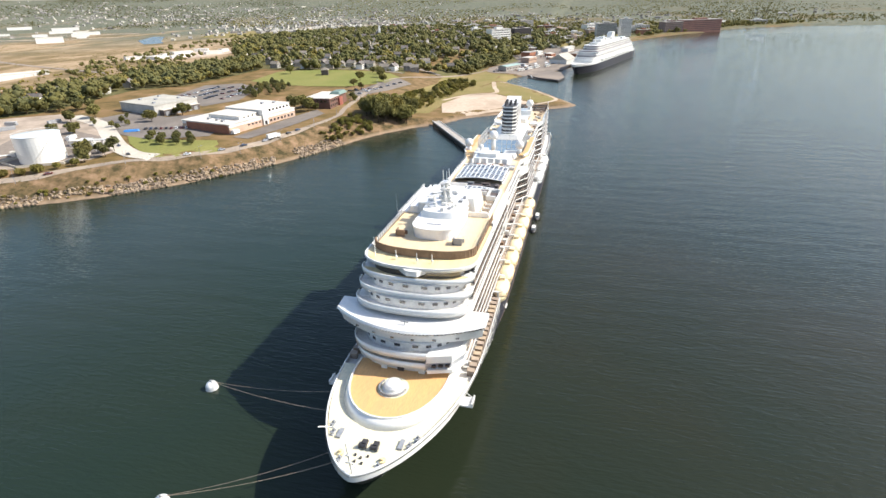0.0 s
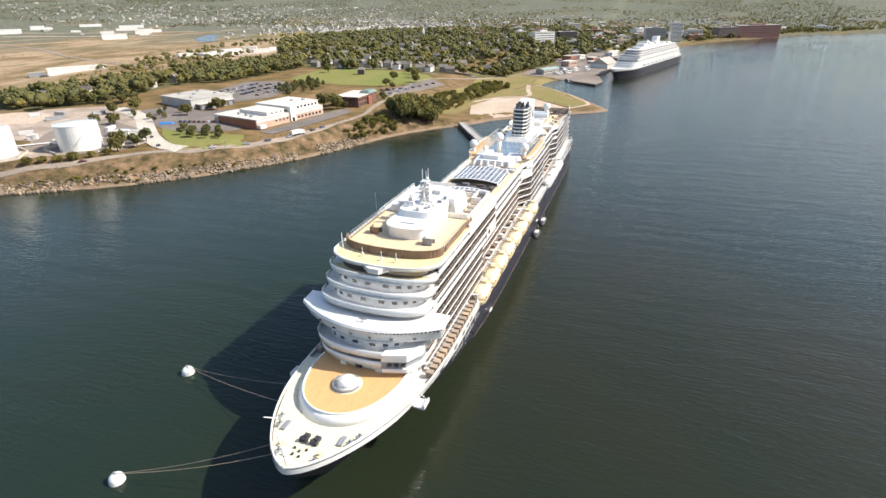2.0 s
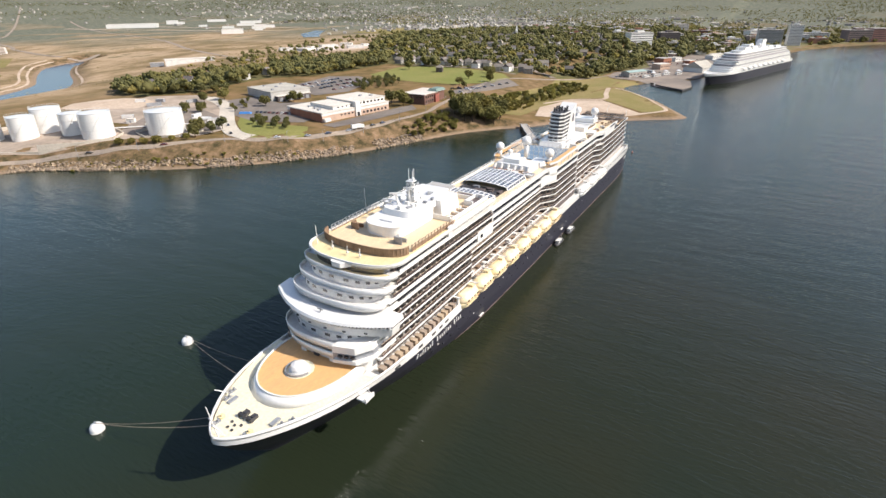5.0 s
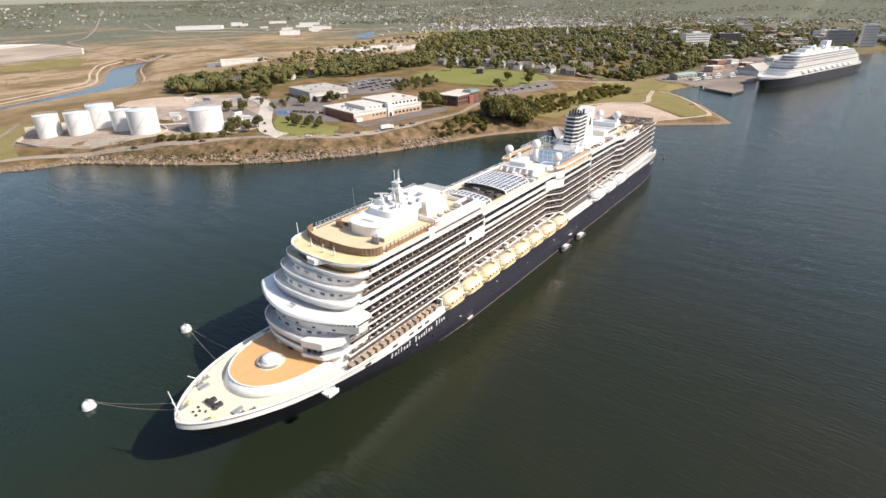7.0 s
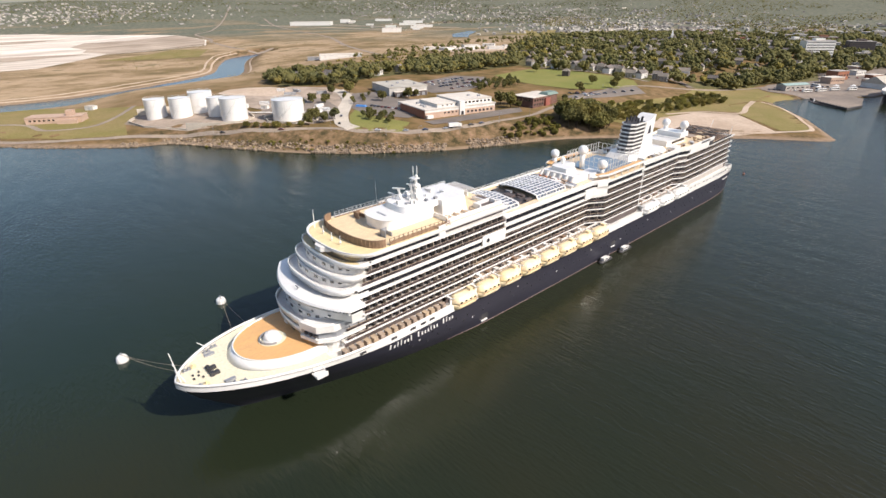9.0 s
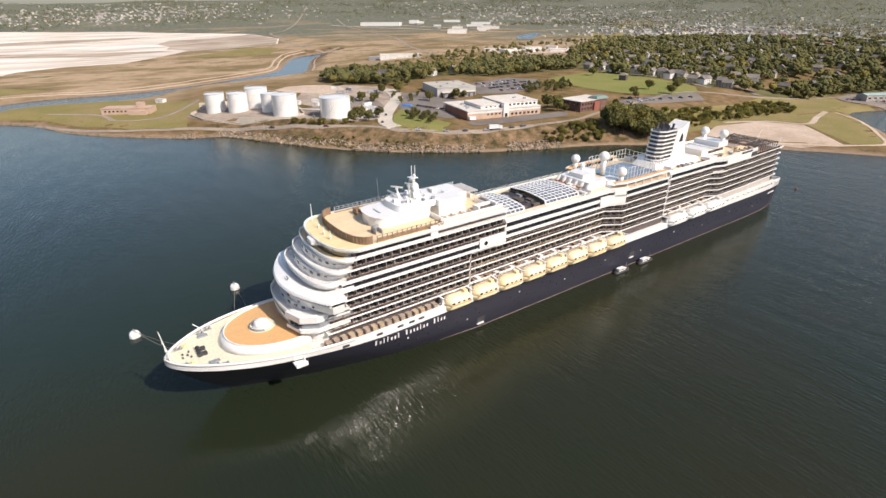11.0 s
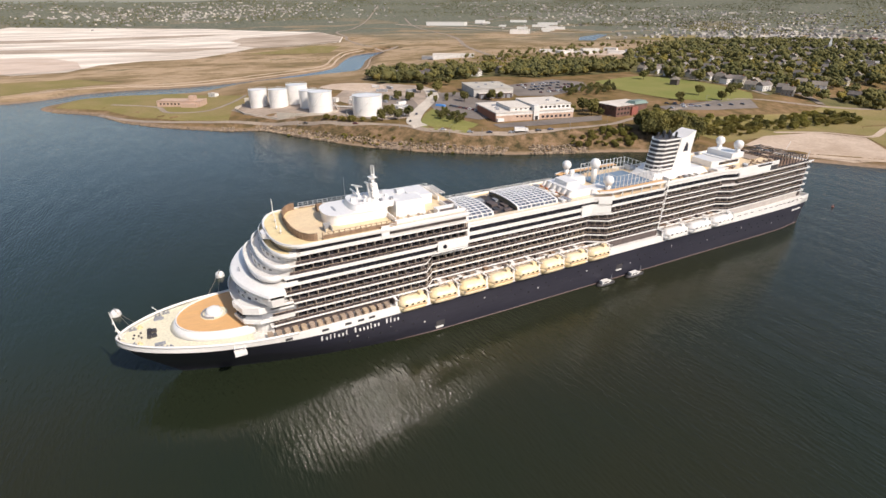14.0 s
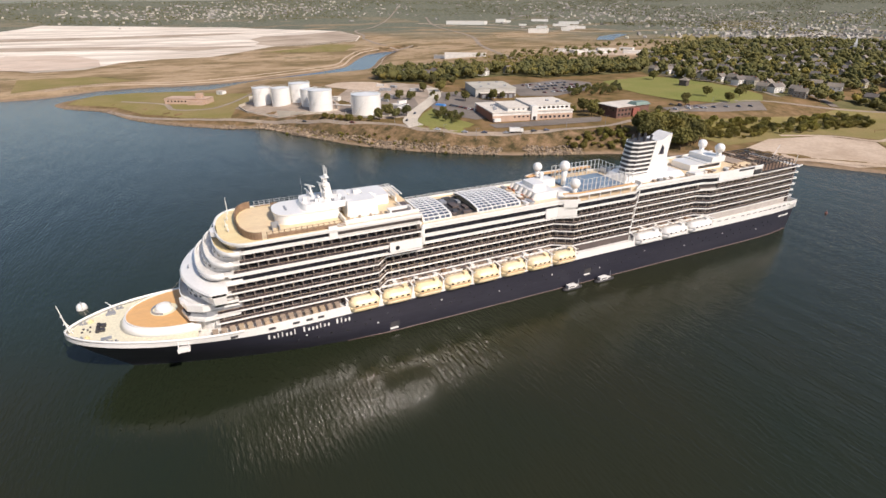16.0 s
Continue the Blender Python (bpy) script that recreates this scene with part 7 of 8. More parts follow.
part("cab", boxes((2.8, 5.0, -1.15, 1.15, 0.7, 3.0)), WHITE, truck)
part("windscreen", boxes((4.9, 5.06, -1.0, 1.0, 1.8, 2.8)), GLASS, truck)
for x in (-4, -2.6, 3.9):
    for sy in (-1, 1):
        part("wheel", tube(bmesh.new(), (x, sy * 0.8, 0.5), (x, sy * 1.15, 0.5), 0.5, 12), RUBBER, truck)
for x, y, turn in ((-58, 706, 60), (-48, 722, 60), (-40, 742, 62), (-26, 756, 66), (-64, 760, 150)):
    e = thing("coach", at(x, y, turn, 0.46), "white tour coach parked on the quay", "coach", "coaches on the quay")
    part("body", boxes((-6, 6, -1.25, 1.25, 0.5, 3.4)), WHITE, e)
    part("side_windows", boxes((-5.6, 5.7, -1.29, 1.29, 1.7, 2.7)), GLASS, e, "dark band of side glass")
    for wx in (-3.6, 4.0):
        for sy in (-1, 1):
            part("wheel", tube(bmesh.new(), (wx, sy * 0.9, 0.5), (wx, sy * 1.27, 0.5), 0.5, 10), RUBBER, e)
for x, y in ((-70, 738), (-56, 742), (-44, 766), (-30, 780)):
    e = thing("market_tent", at(x, y, 20, 0.46), "small white canvas tent on the quay", "tent", "tents on the quay")
    part("canopy", prism([(-3, -3), (3, -3), (3, 3), (-3, 3)], 2.4, 4.2, top=[(-0.1, -0.1), (0.1, -0.1), (0.1, 0.1), (-0.1, 0.1)]), WHITE, e)
    for px in (-2.8, 2.8):
        for py in (-2.8, 2.8):
            part("pole", tube(bmesh.new(), (px, py, 0), (px, py, 2.5), 0.08, 6), GREY, e)
tarp = thing("covered_boat", at(-292, 254, 30, 0.35), "boat under a bright blue tarpaulin", "boat")
part("tarpaulin", prism([(-5, -2), (5, -2), (6, 0), (5, 2), (-5, 2)], 0, 1.3, top=[(-4.5, -1), (4.5, -1), (5.2, 0), (4.5, 1), (-4.5, 1)]), mat("blue_tarp", (0.04, 0.22, 0.55), (0.05, 0.18, 0.45), 0.5), tarp)

for x, y in ((-238, 190), (-205, 217), (-189, 236), (-176, 266), (-168, 302), (-166, 338), (-172, 378), (-280, 152), (-312, 128), (-178, 430), (-186, 480)):
    e = thing("street_lamp", at(x + 4, y - 3, 45, 0.0), "slim grey street lamp beside the shore road", "street lamp", "lamps along the road")
    part("pole", tube(bmesh.new(), (0, 0, -0.3), (0, 0, 8.0), 0.12, 6, 0.07), GREY, e)
    part("arm", tube(bmesh.new(), (0, 0, 7.9), (1.6, 0, 8.2), 0.06, 5), GREY, e)
    part("lamp_head", boxes((1.3, 2.1, -0.15, 0.15, 8.1, 8.25)), GREY, e)

# ---- houses ----
rng = random.Random(7)


def inside(poly, x, y):
    hit = False
    for (ax, ay), (bx, by) in zip(poly, poly[1:] + poly[:1]):
        if (ay > y) != (by > y) and x < (bx - ax) * (y - ay) / (by - ay) + ax:
            hit = not hit
    return hit


def house(name, m, w, d, h, wall, label, group="town houses"):
    e = thing(name, m, label, "house", group)
    part("wall", boxes((-w / 2, w / 2, -d / 2, d / 2, -2, h)), wall, e)
    bm = bmesh.new()
    g = d * 0.42
    pts = [(-d / 2 - 0.4, h - 0.1), (0, h + g), (d / 2 + 0.4, h - 0.1)]
    loft(bm, [[(sx * (w / 2 + 0.3), p[0], p[1]) for p in pts] for sx in (-1, 1)])
    part("roof", bm, SHINGLE, e)
    part("chimney", boxes((w * 0.2, w * 0.2 + 0.8, -0.4, 0.4, h, h + g + 1)), BRICK, e)
    for z in (1.0, h * 0.55):
        for i in range(3):
            x = -w / 2 + w * (i + 0.5) / 3
            part("window", boxes((x - 0.5, x + 0.5, -d / 2 - 0.06, -d / 2 + 0.05, z, z + 1.3)), GLASS, e)
        for y in (-d * 0.22, d * 0.22):
            part("window", boxes((w / 2 - 0.05, w / 2 + 0.06, y - 0.5, y + 0.5, z, z + 1.3)), GLASS, e)
    return e


kinds = [house("house", Matrix.Translation((0, 0, -60)), w, d, h, wl, lb) for w, d, h, wl, lb in (
    (11, 8, 6, SIDING, "pale two-storey house with a dark gabled roof"), (13, 9, 5.5, WHITE, "white house with a grey gabled roof"), (10, 8, 6.5, SIDING, "grey sided house with a dark roof"), (14, 9, 6, OFFWHITE, "cream house with a grey roof"))]
taken = [(-455, 1180, 14), (-449, 1166, 8)]


def clear(x, y, r):
    return all((x - a) ** 2 + (y - b) ** 2 > (r + c) ** 2 for a, b, c in taken)


for k in range(210):
    row = k // 15
    x, y = -150 - 34 * (k % 15) + rng.uniform(-9, 9), 606 + row * 56 + 6 * (k % 15) + rng.uniform(-10, 10)
    if shore_distance(x, y) > 45 and inside(TOWN, x, y):
        taken.append((x, y, 7))
        copy_thing(kinds[rng.randrange(4)], at(x, y, rng.choice((20, 110, 15, 105)) + rng.uniform(-8, 8)))
for i in range(15):
    x, y = -384 + i * 13.6 + rng.uniform(-3, 3), 612 + (i % 3) * 7 - (i > 11) * 14
    taken.append((x, y, 10))
    copy_thing(kinds[(i * 3) % 4], at(x, y, 10 + 90 * (i % 2) + rng.uniform(-12, 12)))
for x, y in ((-467, 317), (-500, 370), (-455, 392), (-480, 335), (-462, 432), (-488, 300), (-512, 330)):
    taken.append((x, y, 11))
    copy_thing(kinds[rng.randrange(4)], at(x, y, rng.uniform(0, 180)))
for p in kinds:
    for o in (*p.children_recursive, p):
        bpy.data.objects.remove(o)

# far town: too many to count
verts, faces = [], []


def far_house(x, y, w, d, h, turn):
    c, s = math.cos(turn), math.sin(turn)
    z, o = ground_at(x, y) - 1, len(verts)
    for u, v, q in ((-w, -d, 0), (w, -d, 0), (w, d, 0), (-w, d, 0), (-w, -d, h), (w, -d, h), (w, d, h), (-w, d, h), (-w, 0, h * 1.5), (w, 0, h * 1.5)):
        verts.append((x + u * c - v * s, y + u * s + v * c, z + q))
    faces.extend([tuple(o + i for i in f) for f in ((0, 1, 5, 4), (1, 2, 6, 9, 5), (2, 3, 7, 6), (3, 0, 4, 8, 7), (4, 5, 9, 8), (6, 7, 8, 9))])


for cx, cy, sx, sy, count in ((-3450, 350, 560, 1000, 900), (-2500, 2300, 800, 500, 420), (-1500, 2450, 900, 700, 620), (-900, 1800, 400, 300, 300), (-700, 1500, 420, 220, 320), (-500, 2200, 800, 350, 240), (300, 2600, 600, 250, 90), (-1900, 2900, 900, 300, 60),
                               (-250, 1250, 220, 250, 200), (-60, 1750, 120, 260, 120)):
    for _ in range(count):
        x, y = rng.gauss(cx, sx * 0.55), rng.gauss(cy, sy * 0.55)
        if rng.random() < 0.8 and abs(x) < 4700 and -1500 < y < 4700 and math.hypot(x - 100, y) < 4700 and shore_distance(x, y) > 30 and not (-2050 < x < -800 and -450 < y < 600):
            big = rng.random() < 0.12
            far_house(x, y, rng.uniform(3.5, 6) * (3 if big else 1), rng.uniform(3, 4.5) * (2 if big else 1), rng.uniform(3.5, 6), rng.uniform(0, 3.1))
me = bpy.data.meshes.new("distant_houses")
me.from_pydata(verts, [], faces)
me.materials.append(SIDING)
me.materials.append(SHINGLE)
me.polygons.foreach_set("material_index", (np.arange(len(faces)) % 6 // 4) * (np.arange(len(faces)) // 6 % 3 == 0))
tagged(new("distant_houses", me), "distant pale houses of the town", "houses", kind="stuff")

# ---- rocks along the waterline ----
ico = bmesh.new()
bmesh.ops.create_icosphere(ico, subdivisions=1, radius=1.0)
ICO_V = np.array([v.co[:] for v in ico.verts])
ICO_F = np.array([[v.index for v in f.verts] for f in ico.faces])
ico.free()
nrg = np.random.RandomState(5)


def lumps(name, centres, sizes, material, label, category, squash=0.7, rough=0.25, smooth=False):
    """Many small irregular lumps in one mesh."""
    k = len(centres)
    v = ICO_V[None] * (1 + rough * nrg.uniform(-1, 1, (k, len(ICO_V), 1)))
    ang = nrg.uniform(0, 6.28, k)
    c, s = np.cos(ang)[:, None], np.sin(ang)[:, None]
    v = np.stack((v[..., 0] * c - v[..., 1] * s * 0.8, v[..., 0] * s + v[..., 1] * c * 0.8, v[..., 2] * squash), -1)
    v = v * np.asarray(sizes)[:, None, None] + np.asarray(centres)[:, None, :]
    f = ICO_F[None] + (np.arange(k) * len(ICO_V))[:, None, None]
    me = bpy.data.meshes.new(name)
    me.from_pydata(v.reshape(-1, 3).tolist(), [], f.reshape(-1, 3).tolist())
    me.materials.append(material)
    me.polygons.foreach_set("use_smooth", np.full(len(me.polygons), smooth))
    return tagged(new(name, me), label, category, kind="stuff")


cs, sz = [], []
pts = sorted([tuple(p) for p in COAST if (-345 < p[0] < -135 and 60 < p[1] < 300)], key=lambda p: p[1])
for a, b in zip(pts, pts[1:]):
    length = math.hypot(b[0] - a[0], b[1] - a[1])
    for _ in range(int(length * 9)):
        t, off = rng.random(), rng.uniform(-0.05, 1) ** 2 * 9
        dx, dy = (b[0] - a[0]) / (length + 1e-6), (b[1] - a[1]) / (length + 1e-6)
        x, y = a[0] + (b[0] - a[0]) * t - dy * off, a[1] + (b[1] - a[1]) * t + dx * off
        if noise.noise(Vector((x * 0.03, y * 0.03, 0))) > -0.18:
            cs.append((x, y, max(0.0, ground_at(x, y)) + 0.2))
            sz.append(rng.uniform(0.35, 1.0) ** 1.5 * 1.6)
lumps("shore_rocks", cs, sz, ROCK, "pale brown riprap boulders along the waterline", "rocks")
cs, sz = [], []
pts = sorted([tuple(p) for p in COAST if -520 < p[0] < -330 and -90 < p[1] < 110], key=lambda p: p[1])
for a, b in zip(pts, pts[1:]):
    for _ in range(int(math.hypot(b[0] - a[0], b[1] - a[1]) * 1.5)):
        t = rng.random()
        x, y = a[0] + (b[0] - a[0]) * t + rng.uniform(-3, 1), a[1] + (b[1] - a[1]) * t + rng.uniform(-1, 3)
        cs.append((x, y, max(0, ground_at(x, y)) + 0.1))
        sz.append(rng.uniform(0.4, 1.0))
lumps("point_rocks", cs, sz, ROCK, "pale stones edging the point", "rocks")

# ---- trees ----


def tree_kind(name, seed, high, wide, leaf, label, cone=0.0):
    """Tapered trunk with limbs; a crown of many uneven leaf tufts."""
    r = random.Random(seed)
    e = thing(name, Matrix.Translation((0, 0, -80)), label, "tree")
    bm = bmesh.new()
    tube(bm, (0, 0, -0.6), (0, 0, high * 0.5), high * 0.028, 8, high * 0.014)
    for i in range(6):
        a, z = r.uniform(0, 6.28), high * r.uniform(0.22, 0.45)
        tube(bm, (0, 0, z), (wide * 0.33 * math.cos(a), wide * 0.33 * math.sin(a), z + high * 0.22), high * 0.012, 5, high * 0.004)
    part("trunk", bm, BARK, e)
    vv, ff = [], []
    lobes = [(r.uniform(-0.28, 0.28) * wide, r.uniform(-0.28, 0.28) * wide, high * r.uniform(0.45, 0.75), wide * r.uniform(0.22, 0.34)) for _ in range(7)]
    k = 0
    while k < 300:
        lx, ly, lz, lr = lobes[k % 7]
        th, u = r.uniform(0, 6.28), r.uniform(-0.75, 1)
        q = math.sqrt(1 - u * u)
        core = k % 5 < 2
        rad = lr * (r.uniform(0.35, 0.75) if core else r.uniform(0.8, 1.12))
        x, y, z = lx + rad * q * math.cos(th), ly + rad * q * math.sin(th), lz + rad * u * 1.1
        if cone:
            f = max(0.12, 1 - (z / high - 0.15) * cone)
            x, y = x * f, y * f
        s = wide * (r.uniform(0.11, 0.16) if core else r.uniform(0.045, 0.095))
        for i in range(3):
            o = len(vv)
            n = Vector((r.uniform(-1, 1), r.uniform(-1, 1), r.uniform(-0.3, 1))).normalized()
            t1 = n.orthogonal().normalized()
            t2 = n.cross(t1)
            c = Vector((x, y, z)) + Vector((r.uniform(-s, s), r.uniform(-s, s), r.uniform(-s, s))) * 0.7
            for ang in (0.2, 1.5, 2.7, 4.0, 5.3):
                w = s * r.uniform(0.6, 1.25)
                p = c + t1 * (w * math.cos(ang)) + t2 * (w * math.sin(ang)) + n * (s * r.uniform(-0.3, 0.3))
                vv.append(p[:])
            vv.append((c + n * s * 0.45)[:])
            ff.extend([(o + j, o + (j + 1) % 5, o + 5) for j in range(5)])
        k += 1
    me = bpy.data.meshes.new("crown")
    me.from_pydata(vv, [], ff)
    me.materials.append(leaf)
    c = new("crown", me)
    c.parent = e
    return e


BIG = [tree_kind("tree", s, h, w, lf, "broad leafy green tree") for s, h, w, lf in ((1, 12, 10, LEAF_A), (2, 13, 9, LEAF_A), (3, 11, 10, LEAF_C), (4, 12, 9, LEAF_B))]
SMALL = [tree_kind("small_tree", s, h, w, lf, "small round leafy green tree") for s, h, w, lf in ((5, 6, 5, LEAF_A), (6, 6, 4.5, LEAF_C))]
BUSH = [tree_kind("bush", s, h, w, lf, "yellow green bush on the bank") for s, h, w, lf in ((8, 4.5, 5.5, LEAF_E), (9, 5, 5, LEAF_E), (10, 4, 5, LEAF_B))]
CONE = [tree_kind("conifer", 12, 8, 5, LEAF_C, "slim dark green conifer beside the car park", 0.85)]


def scatter(poly, gap, jitter=0.45):
    xs, ys = [p[0] for p in poly], [p[1] for p in poly]
    out = []
    x = min(xs)
    while x < max(xs):
        y = min(ys)
        while y < max(ys):
            px, py = x + rng.uniform(-jitter, jitter) * gap, y + rng.uniform(-jitter, jitter) * gap
            if inside(poly, px, py) and clear(px, py, gap * 0.3):
                out.append((px, py))
            y += gap
        x += gap
    return out


def plant(kinds, places, lo, hi, group):
    for x, y in places:
        s = rng.uniform(lo, hi)
        o = copy_thing(kinds[rng.randrange(len(kinds))], at(x, y, rng.uniform(0, 360)))
        o.scale = (s * rng.uniform(0.9, 1.1), s * rng.uniform(0.9, 1.1), s)
        tagged(o, group=group)


plant(BIG[:2] + BIG[3:], scatter([(-148, 352), (-128, 338), (-113, 358), (-104, 374), (-118, 396), (-146, 394)], 6.4), 1.0, 1.5, "trees above the jetty")
plant(BUSH, scatter([(-158, 292), (-144, 288), (-134, 316), (-130, 336), (-150, 348), (-156, 318)], 5.0), 0.4, 0.95, "bushes on the bluff")
plant(BUSH + BUSH + SMALL[:1], scatter([(-168, 404), (-122, 406), (-112, 440), (-104, 520), (-94, 580), (-130, 604), (-134, 530), (-146, 470)], 7.6), 0.6, 1.25, "trees on the slope")
plant(CONE + SMALL, scatter([(-298, 396), (-276, 390), (-260, 430), (-280, 466), (-316, 480), (-312, 430)], 8.0), 0.7, 1.05, "young trees by the car park")
plant(SMALL, [(-256, 232), (-250, 238), (-244, 230), (-238, 238), (-232, 230), (-226, 237), (-222, 232), (-243, 244), (-235, 246), (-262, 242)], 0.8, 1.15, "trees by the green")
plant(SMALL, [(-274, 196), (-268, 202), (-264, 209), (-340, 232), (-330, 240), (-335, 218), (-258, 196), (-262, 184)], 1.2, 1.7, "trees by the tanks")
plant(BIG[2:3] + BIG[:1], [(-425, 298), (-418, 306), (-412, 300), (-404, 312), (-396, 318), (-432, 286), (-440, 276), (-398, 306)], 0.7, 1.1, "trees by the bare clearing")
plant(BUSH, [(-292, 146), (-286, 151), (-279, 156), (-273, 162), (-266, 169), (-260, 176)], 0.8, 1.1, "bushes below the tanks")
plant(SMALL + BIG[:1], [(-176, 404), (-194, 406), (-204, 400), (-182, 412), (-215, 345), (-212, 354), (-208, 362), (-300, 312), (-296, 322), (-292, 310), (-196, 350), (-192, 356)], 0.8, 1.15, "trees by the halls")
plant(BIG[:1] + SMALL, [(-318, 262), (-310, 270), (-322, 276), (-306, 256), (-300, 284), (-312, 290), (-328, 288), (-336, 264), (-350, 250), (-346, 272), (-356, 284), (-364, 268)], 0.6, 0.95, "trees behind the tank yard")
plant(BIG[:2], [(-206, 470), (-216, 510), (-202, 540), (-186, 505), (-190, 452), (-330, 555), (-214, 566), (-226, 574)], 0.6, 0.95, "trees on the field")
plant(BUSH, scatter([(-300, 108), (-268, 132), (-212, 176), (-182, 206), (-190, 212), (-236, 172), (-296, 124)], 6.5), 0.15, 0.55, "low shrubs on the bluff")
for p in BIG + SMALL + BUSH + CONE:
    for o in (*p.children_recursive, p):
        bpy.data.objects.remove(o)


def woodland(name, places, lo, hi, leaf, label, tufts=9, spread=0.44, leafy=1.0):
    """Woods that nobody could count: each tree is a lobed crown of uneven leaf tufts."""
    cs, sz = [], []
    for x, y in places:
        h = lo + (hi - lo) * rng.random() ** 1.4
        z = ground_at(x, y)
        wide = h * spread * rng.uniform(0.8, 1.25)
        lobes = [(rng.uniform(-0.5, 0.5) * wide, rng.uniform(-0.5, 0.5) * wide, h * rng.uniform(0.42, 0.68), wide * rng.uniform(0.5, 0.75)) for _ in range(4)]
        for k in range(tufts):
            lx, ly, lz, lr = lobes[k % 4]
            a, u = rng.uniform(0, 6.28), rng.uniform(-0.5, 1)
            q = lr * math.sqrt(1 - u * u)
            cs.append((x + lx + q * math.cos(a), y + ly + q * math.sin(a), z + lz + lr * u * 0.95))
            sz.append(h * rng.uniform(0.055, 0.12) * leafy)
        for lx, ly, lz, lr in lobes if tufts > 6 else ():
            cs.append((x + lx, y + ly, z + lz))
            sz.append(lr * 0.92)
    return lumps(name, cs, sz, leaf, label, "woodland", 0.85, 0.38, True)


def gaps(places, scale, least, seed):
    return [(x, y) for x, y in places if noise.noise(Vector((x * scale, y * scale, seed))) > least]


belt = gaps(scatter(BELT, 8.2, 0.6), 0.02, -0.55, 1.0)
woodland("tree_belt", belt[::3], 9, 17, LEAF_A, "dense belt of green trees behind the halls", 22, 0.46, 1.2)
woodland("tree_belt", belt[1::3], 8, 16, LEAF_C, "dense belt of dark green trees behind the halls", 22, 0.46, 1.2)
woodland("tree_belt", belt[2::3], 6, 13, LEAF_B, "belt of olive green trees behind the halls", 16)
town = gaps(scatter(TOWN, 15.0, 0.7), 0.016, -0.28, 4.0)
near = [p for p in town if p[1] < 900]
far_town = [p for p in town if p[1] >= 900]
woodland("town_trees", near[::3], 8, 19, LEAF_A, "green trees between the town houses", 26, 0.5, 1.35)
woodland("town_trees", near[1::3], 7, 18, LEAF_C, "dark green trees between the town houses", 26, 0.5, 1.35)
woodland("town_trees", near[2::3], 6, 14, LEAF_B, "olive green trees between the town houses", 18, 0.5, 1.35)
woodland("town_trees", far_town[::2], 8, 17, LEAF_A, "green trees between the town houses", 12, 0.55, 1.8)
woodland("town_trees", far_town[1::2], 7, 16, LEAF_C, "dark green trees between the town houses", 12, 0.55, 1.8)
front = gaps(scatter([(-104, 880), (-60, 1060), (-4, 1060), (40, 1010), (60, 1130), (90, 1225), (128, 1300), (160, 1376), (220, 1456), (284, 1526), (350, 1624), (450, 1705), (640, 1860), (-250, 1900), (-120, 1560), (0, 1480), (-60, 1200)], 14.0, 0.8), 0.014, -0.08, 6.0)
front = [p for p in front if not inside([(-45, 1062), (-66, 1150), (-52, 1440), (-9, 1403), (2, 1180), (-14, 1066)], *p) and not inside([(-110, 800), (34, 800), (34, 1030), (-109, 1040)], *p)]
woodland("town_trees", front[::2], 6, 13, LEAF_A, "green trees along the town waterfront", 12, 0.55, 1.8)
woodland("town_trees", front[1::2], 6, 12, LEAF_B, "olive trees along the town waterfront", 12, 0.55, 1.8)
woodland("town_trees", scatter([(-150, 640), (-118, 660), (-112, 740), (-90, 800), (-100, 880), (-150, 800)], 9), 6, 13, LEAF_A, "green trees beside the quay", 20, 0.5, 1.3)
strip = gaps(scatter([(-787, 538), (-957, 629), (-960, 735), (-844, 873), (-666, 724), (-669, 587)], 7, 0.9), 0.012, -0.05, 8.0)
woodland("plain_scrub", strip, 1.0, 3.2, LEAF_B, "low olive scrub across the dry plain", 5, 0.8)
woodland("street_trees", scatter([(-384, 600), (-330, 600), (-290, 602), (-232, 594), (-196, 580), (-196, 588), (-232, 604), (-300, 610), (-384, 608)], 9, 0.8), 5, 10, LEAF_C, "green trees in front of the town houses", 20, 0.5, 1.3)
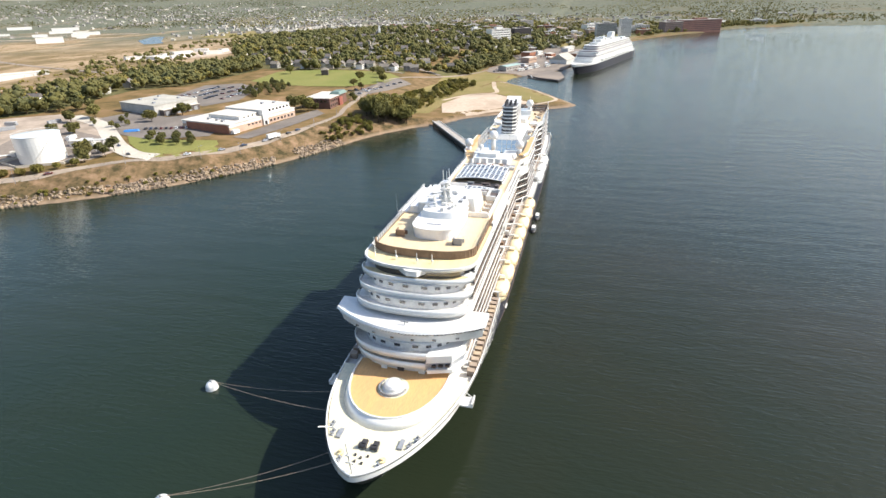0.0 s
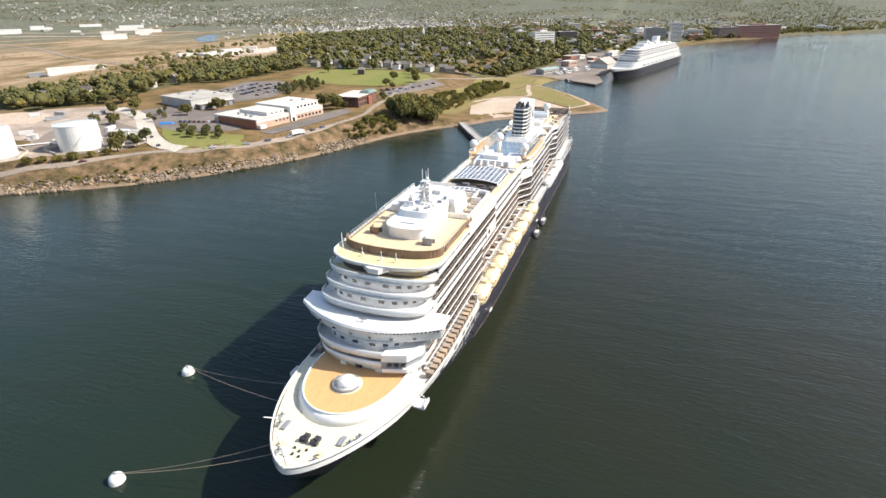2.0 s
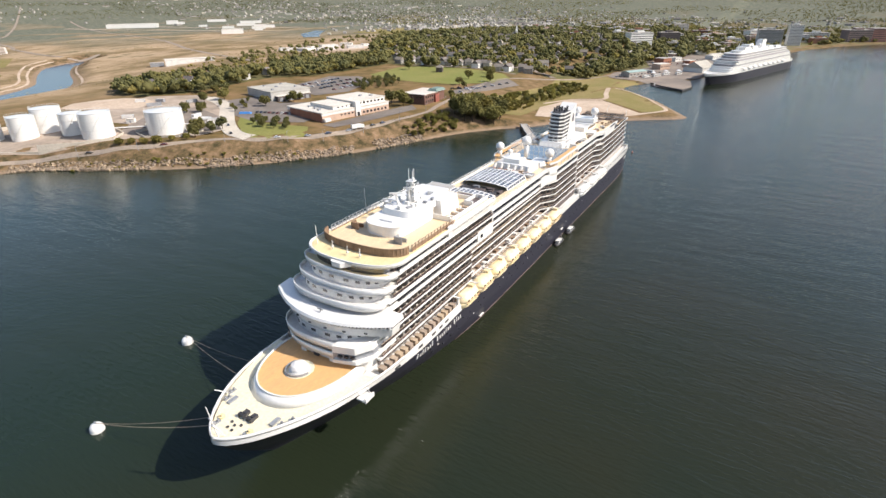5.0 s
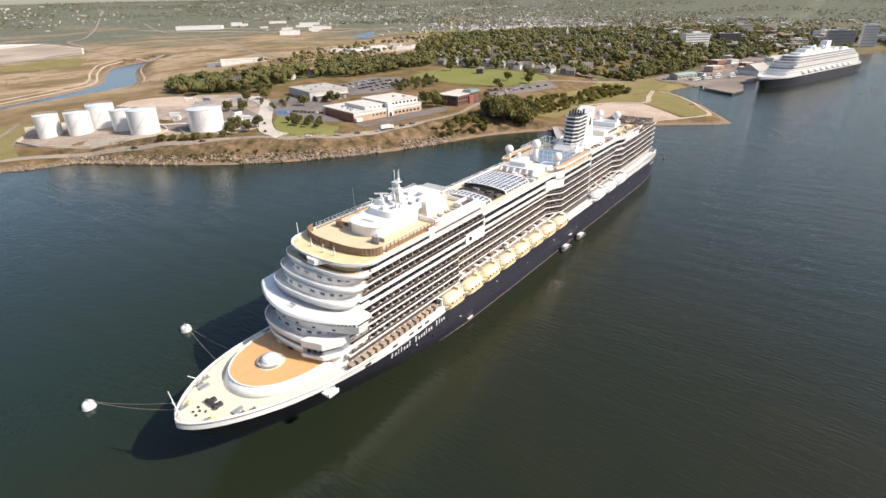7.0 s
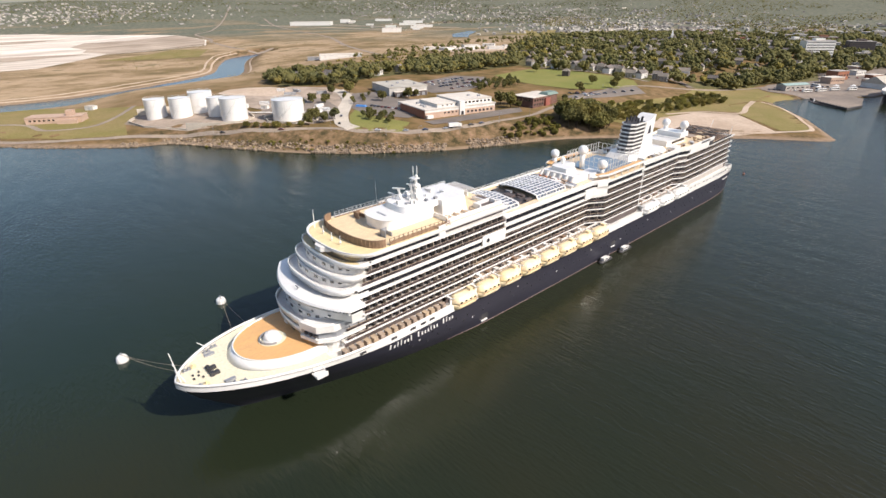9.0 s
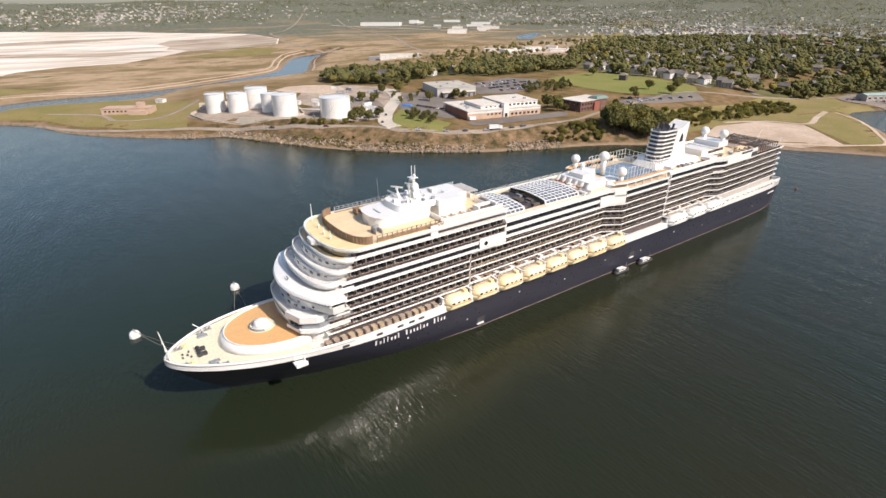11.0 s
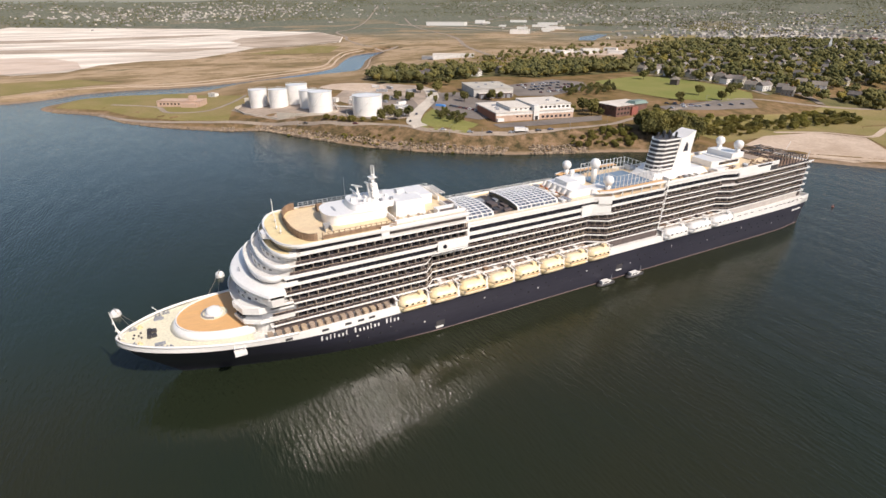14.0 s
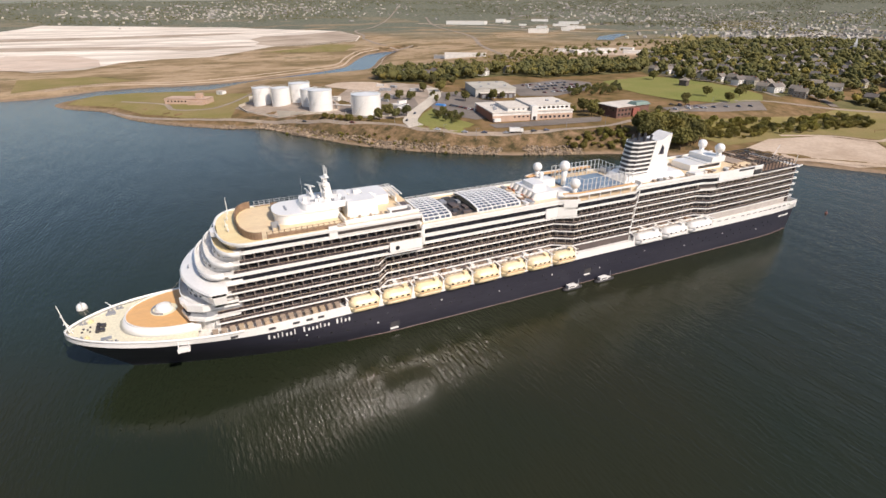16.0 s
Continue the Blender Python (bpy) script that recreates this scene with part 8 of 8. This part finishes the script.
scrub = gaps(scatter([(-545, 345), (-520, 520), (-500, 612), (-570, 700), (-640, 660), (-660, 520), (-640, 400)], 9, 0.7), 0.02, -0.1, 9.0)
hedge = gaps(scatter([(-560, 345), (-535, 600), (-600, 760), (-420, 860), (-340, 1000), (-520, 1250), (-900, 1250), (-760, 700), (-640, 400)], 20, 0.9), 0.012, -0.02, 5.0)
hedge = [p for p in hedge if shore_distance(*p) > 25]
woodland("field_trees", hedge, 5, 11, LEAF_A, "loose groups of green trees on the dry plain", 14, 0.5, 1.3)
woodland("scrub", scrub, 2, 6, LEAF_B, "olive scrub behind the tree belt", 9)
bank = []
for _ in range(8000):
    x, y = rng.uniform(-345, -130), rng.uniform(90, 350)
    d = shore_distance(x, y)
    if 4 < d < 30 and noise.noise(Vector((x * 0.05, y * 0.05, 2))) > -0.25 and not (abs(d - 31) < 1):
        bank.append((x, y))
woodland("bank_scrub", bank[::2], 0.6, 2.0, LEAF_D, "dry brown scrub on the bluff", 6, 0.6)
woodland("bank_scrub", bank[1::4], 0.6, 2.2, LEAF_A, "low green scrub on the bluff", 6, 0.6)
plain = [(x, y) for x, y in ((rng.uniform(-1500, -560), rng.uniform(200, 1400)) for _ in range(5200)) if shore_distance(x, y) > 25 and noise.noise(Vector((x * 0.006, y * 0.006, 3))) > -0.02 and not inside(PIT, x, y)]
woodland("field_shrubs", plain, 1.2, 4.5, LEAF_B, "scattered shrubs on the dry plain", 5)
for i, (n, a, b, c, d) in enumerate(((5200, -4200, -1500, 1700, 4300), (6200, -1500, 900, 1600, 4300), (4200, -4500, -2700, -1200, 1700), (2600, 300, 2100, 1650, 4300))):
    spots = [(x, y) for x, y in ((rng.uniform(a, b), rng.uniform(c, d)) for _ in range(n * 3)) if math.hypot(x - 100, y) < 4650 and shore_distance(x, y) > 25 and noise.noise(Vector((x * 0.0022, y * 0.0022, 7))) > -0.1][:n]
    woodland("distant_woods", spots, 8, 16, (LEAF_C, LEAF_A)[i % 2], "distant woods behind the town", 3, 0.5, 1.5)
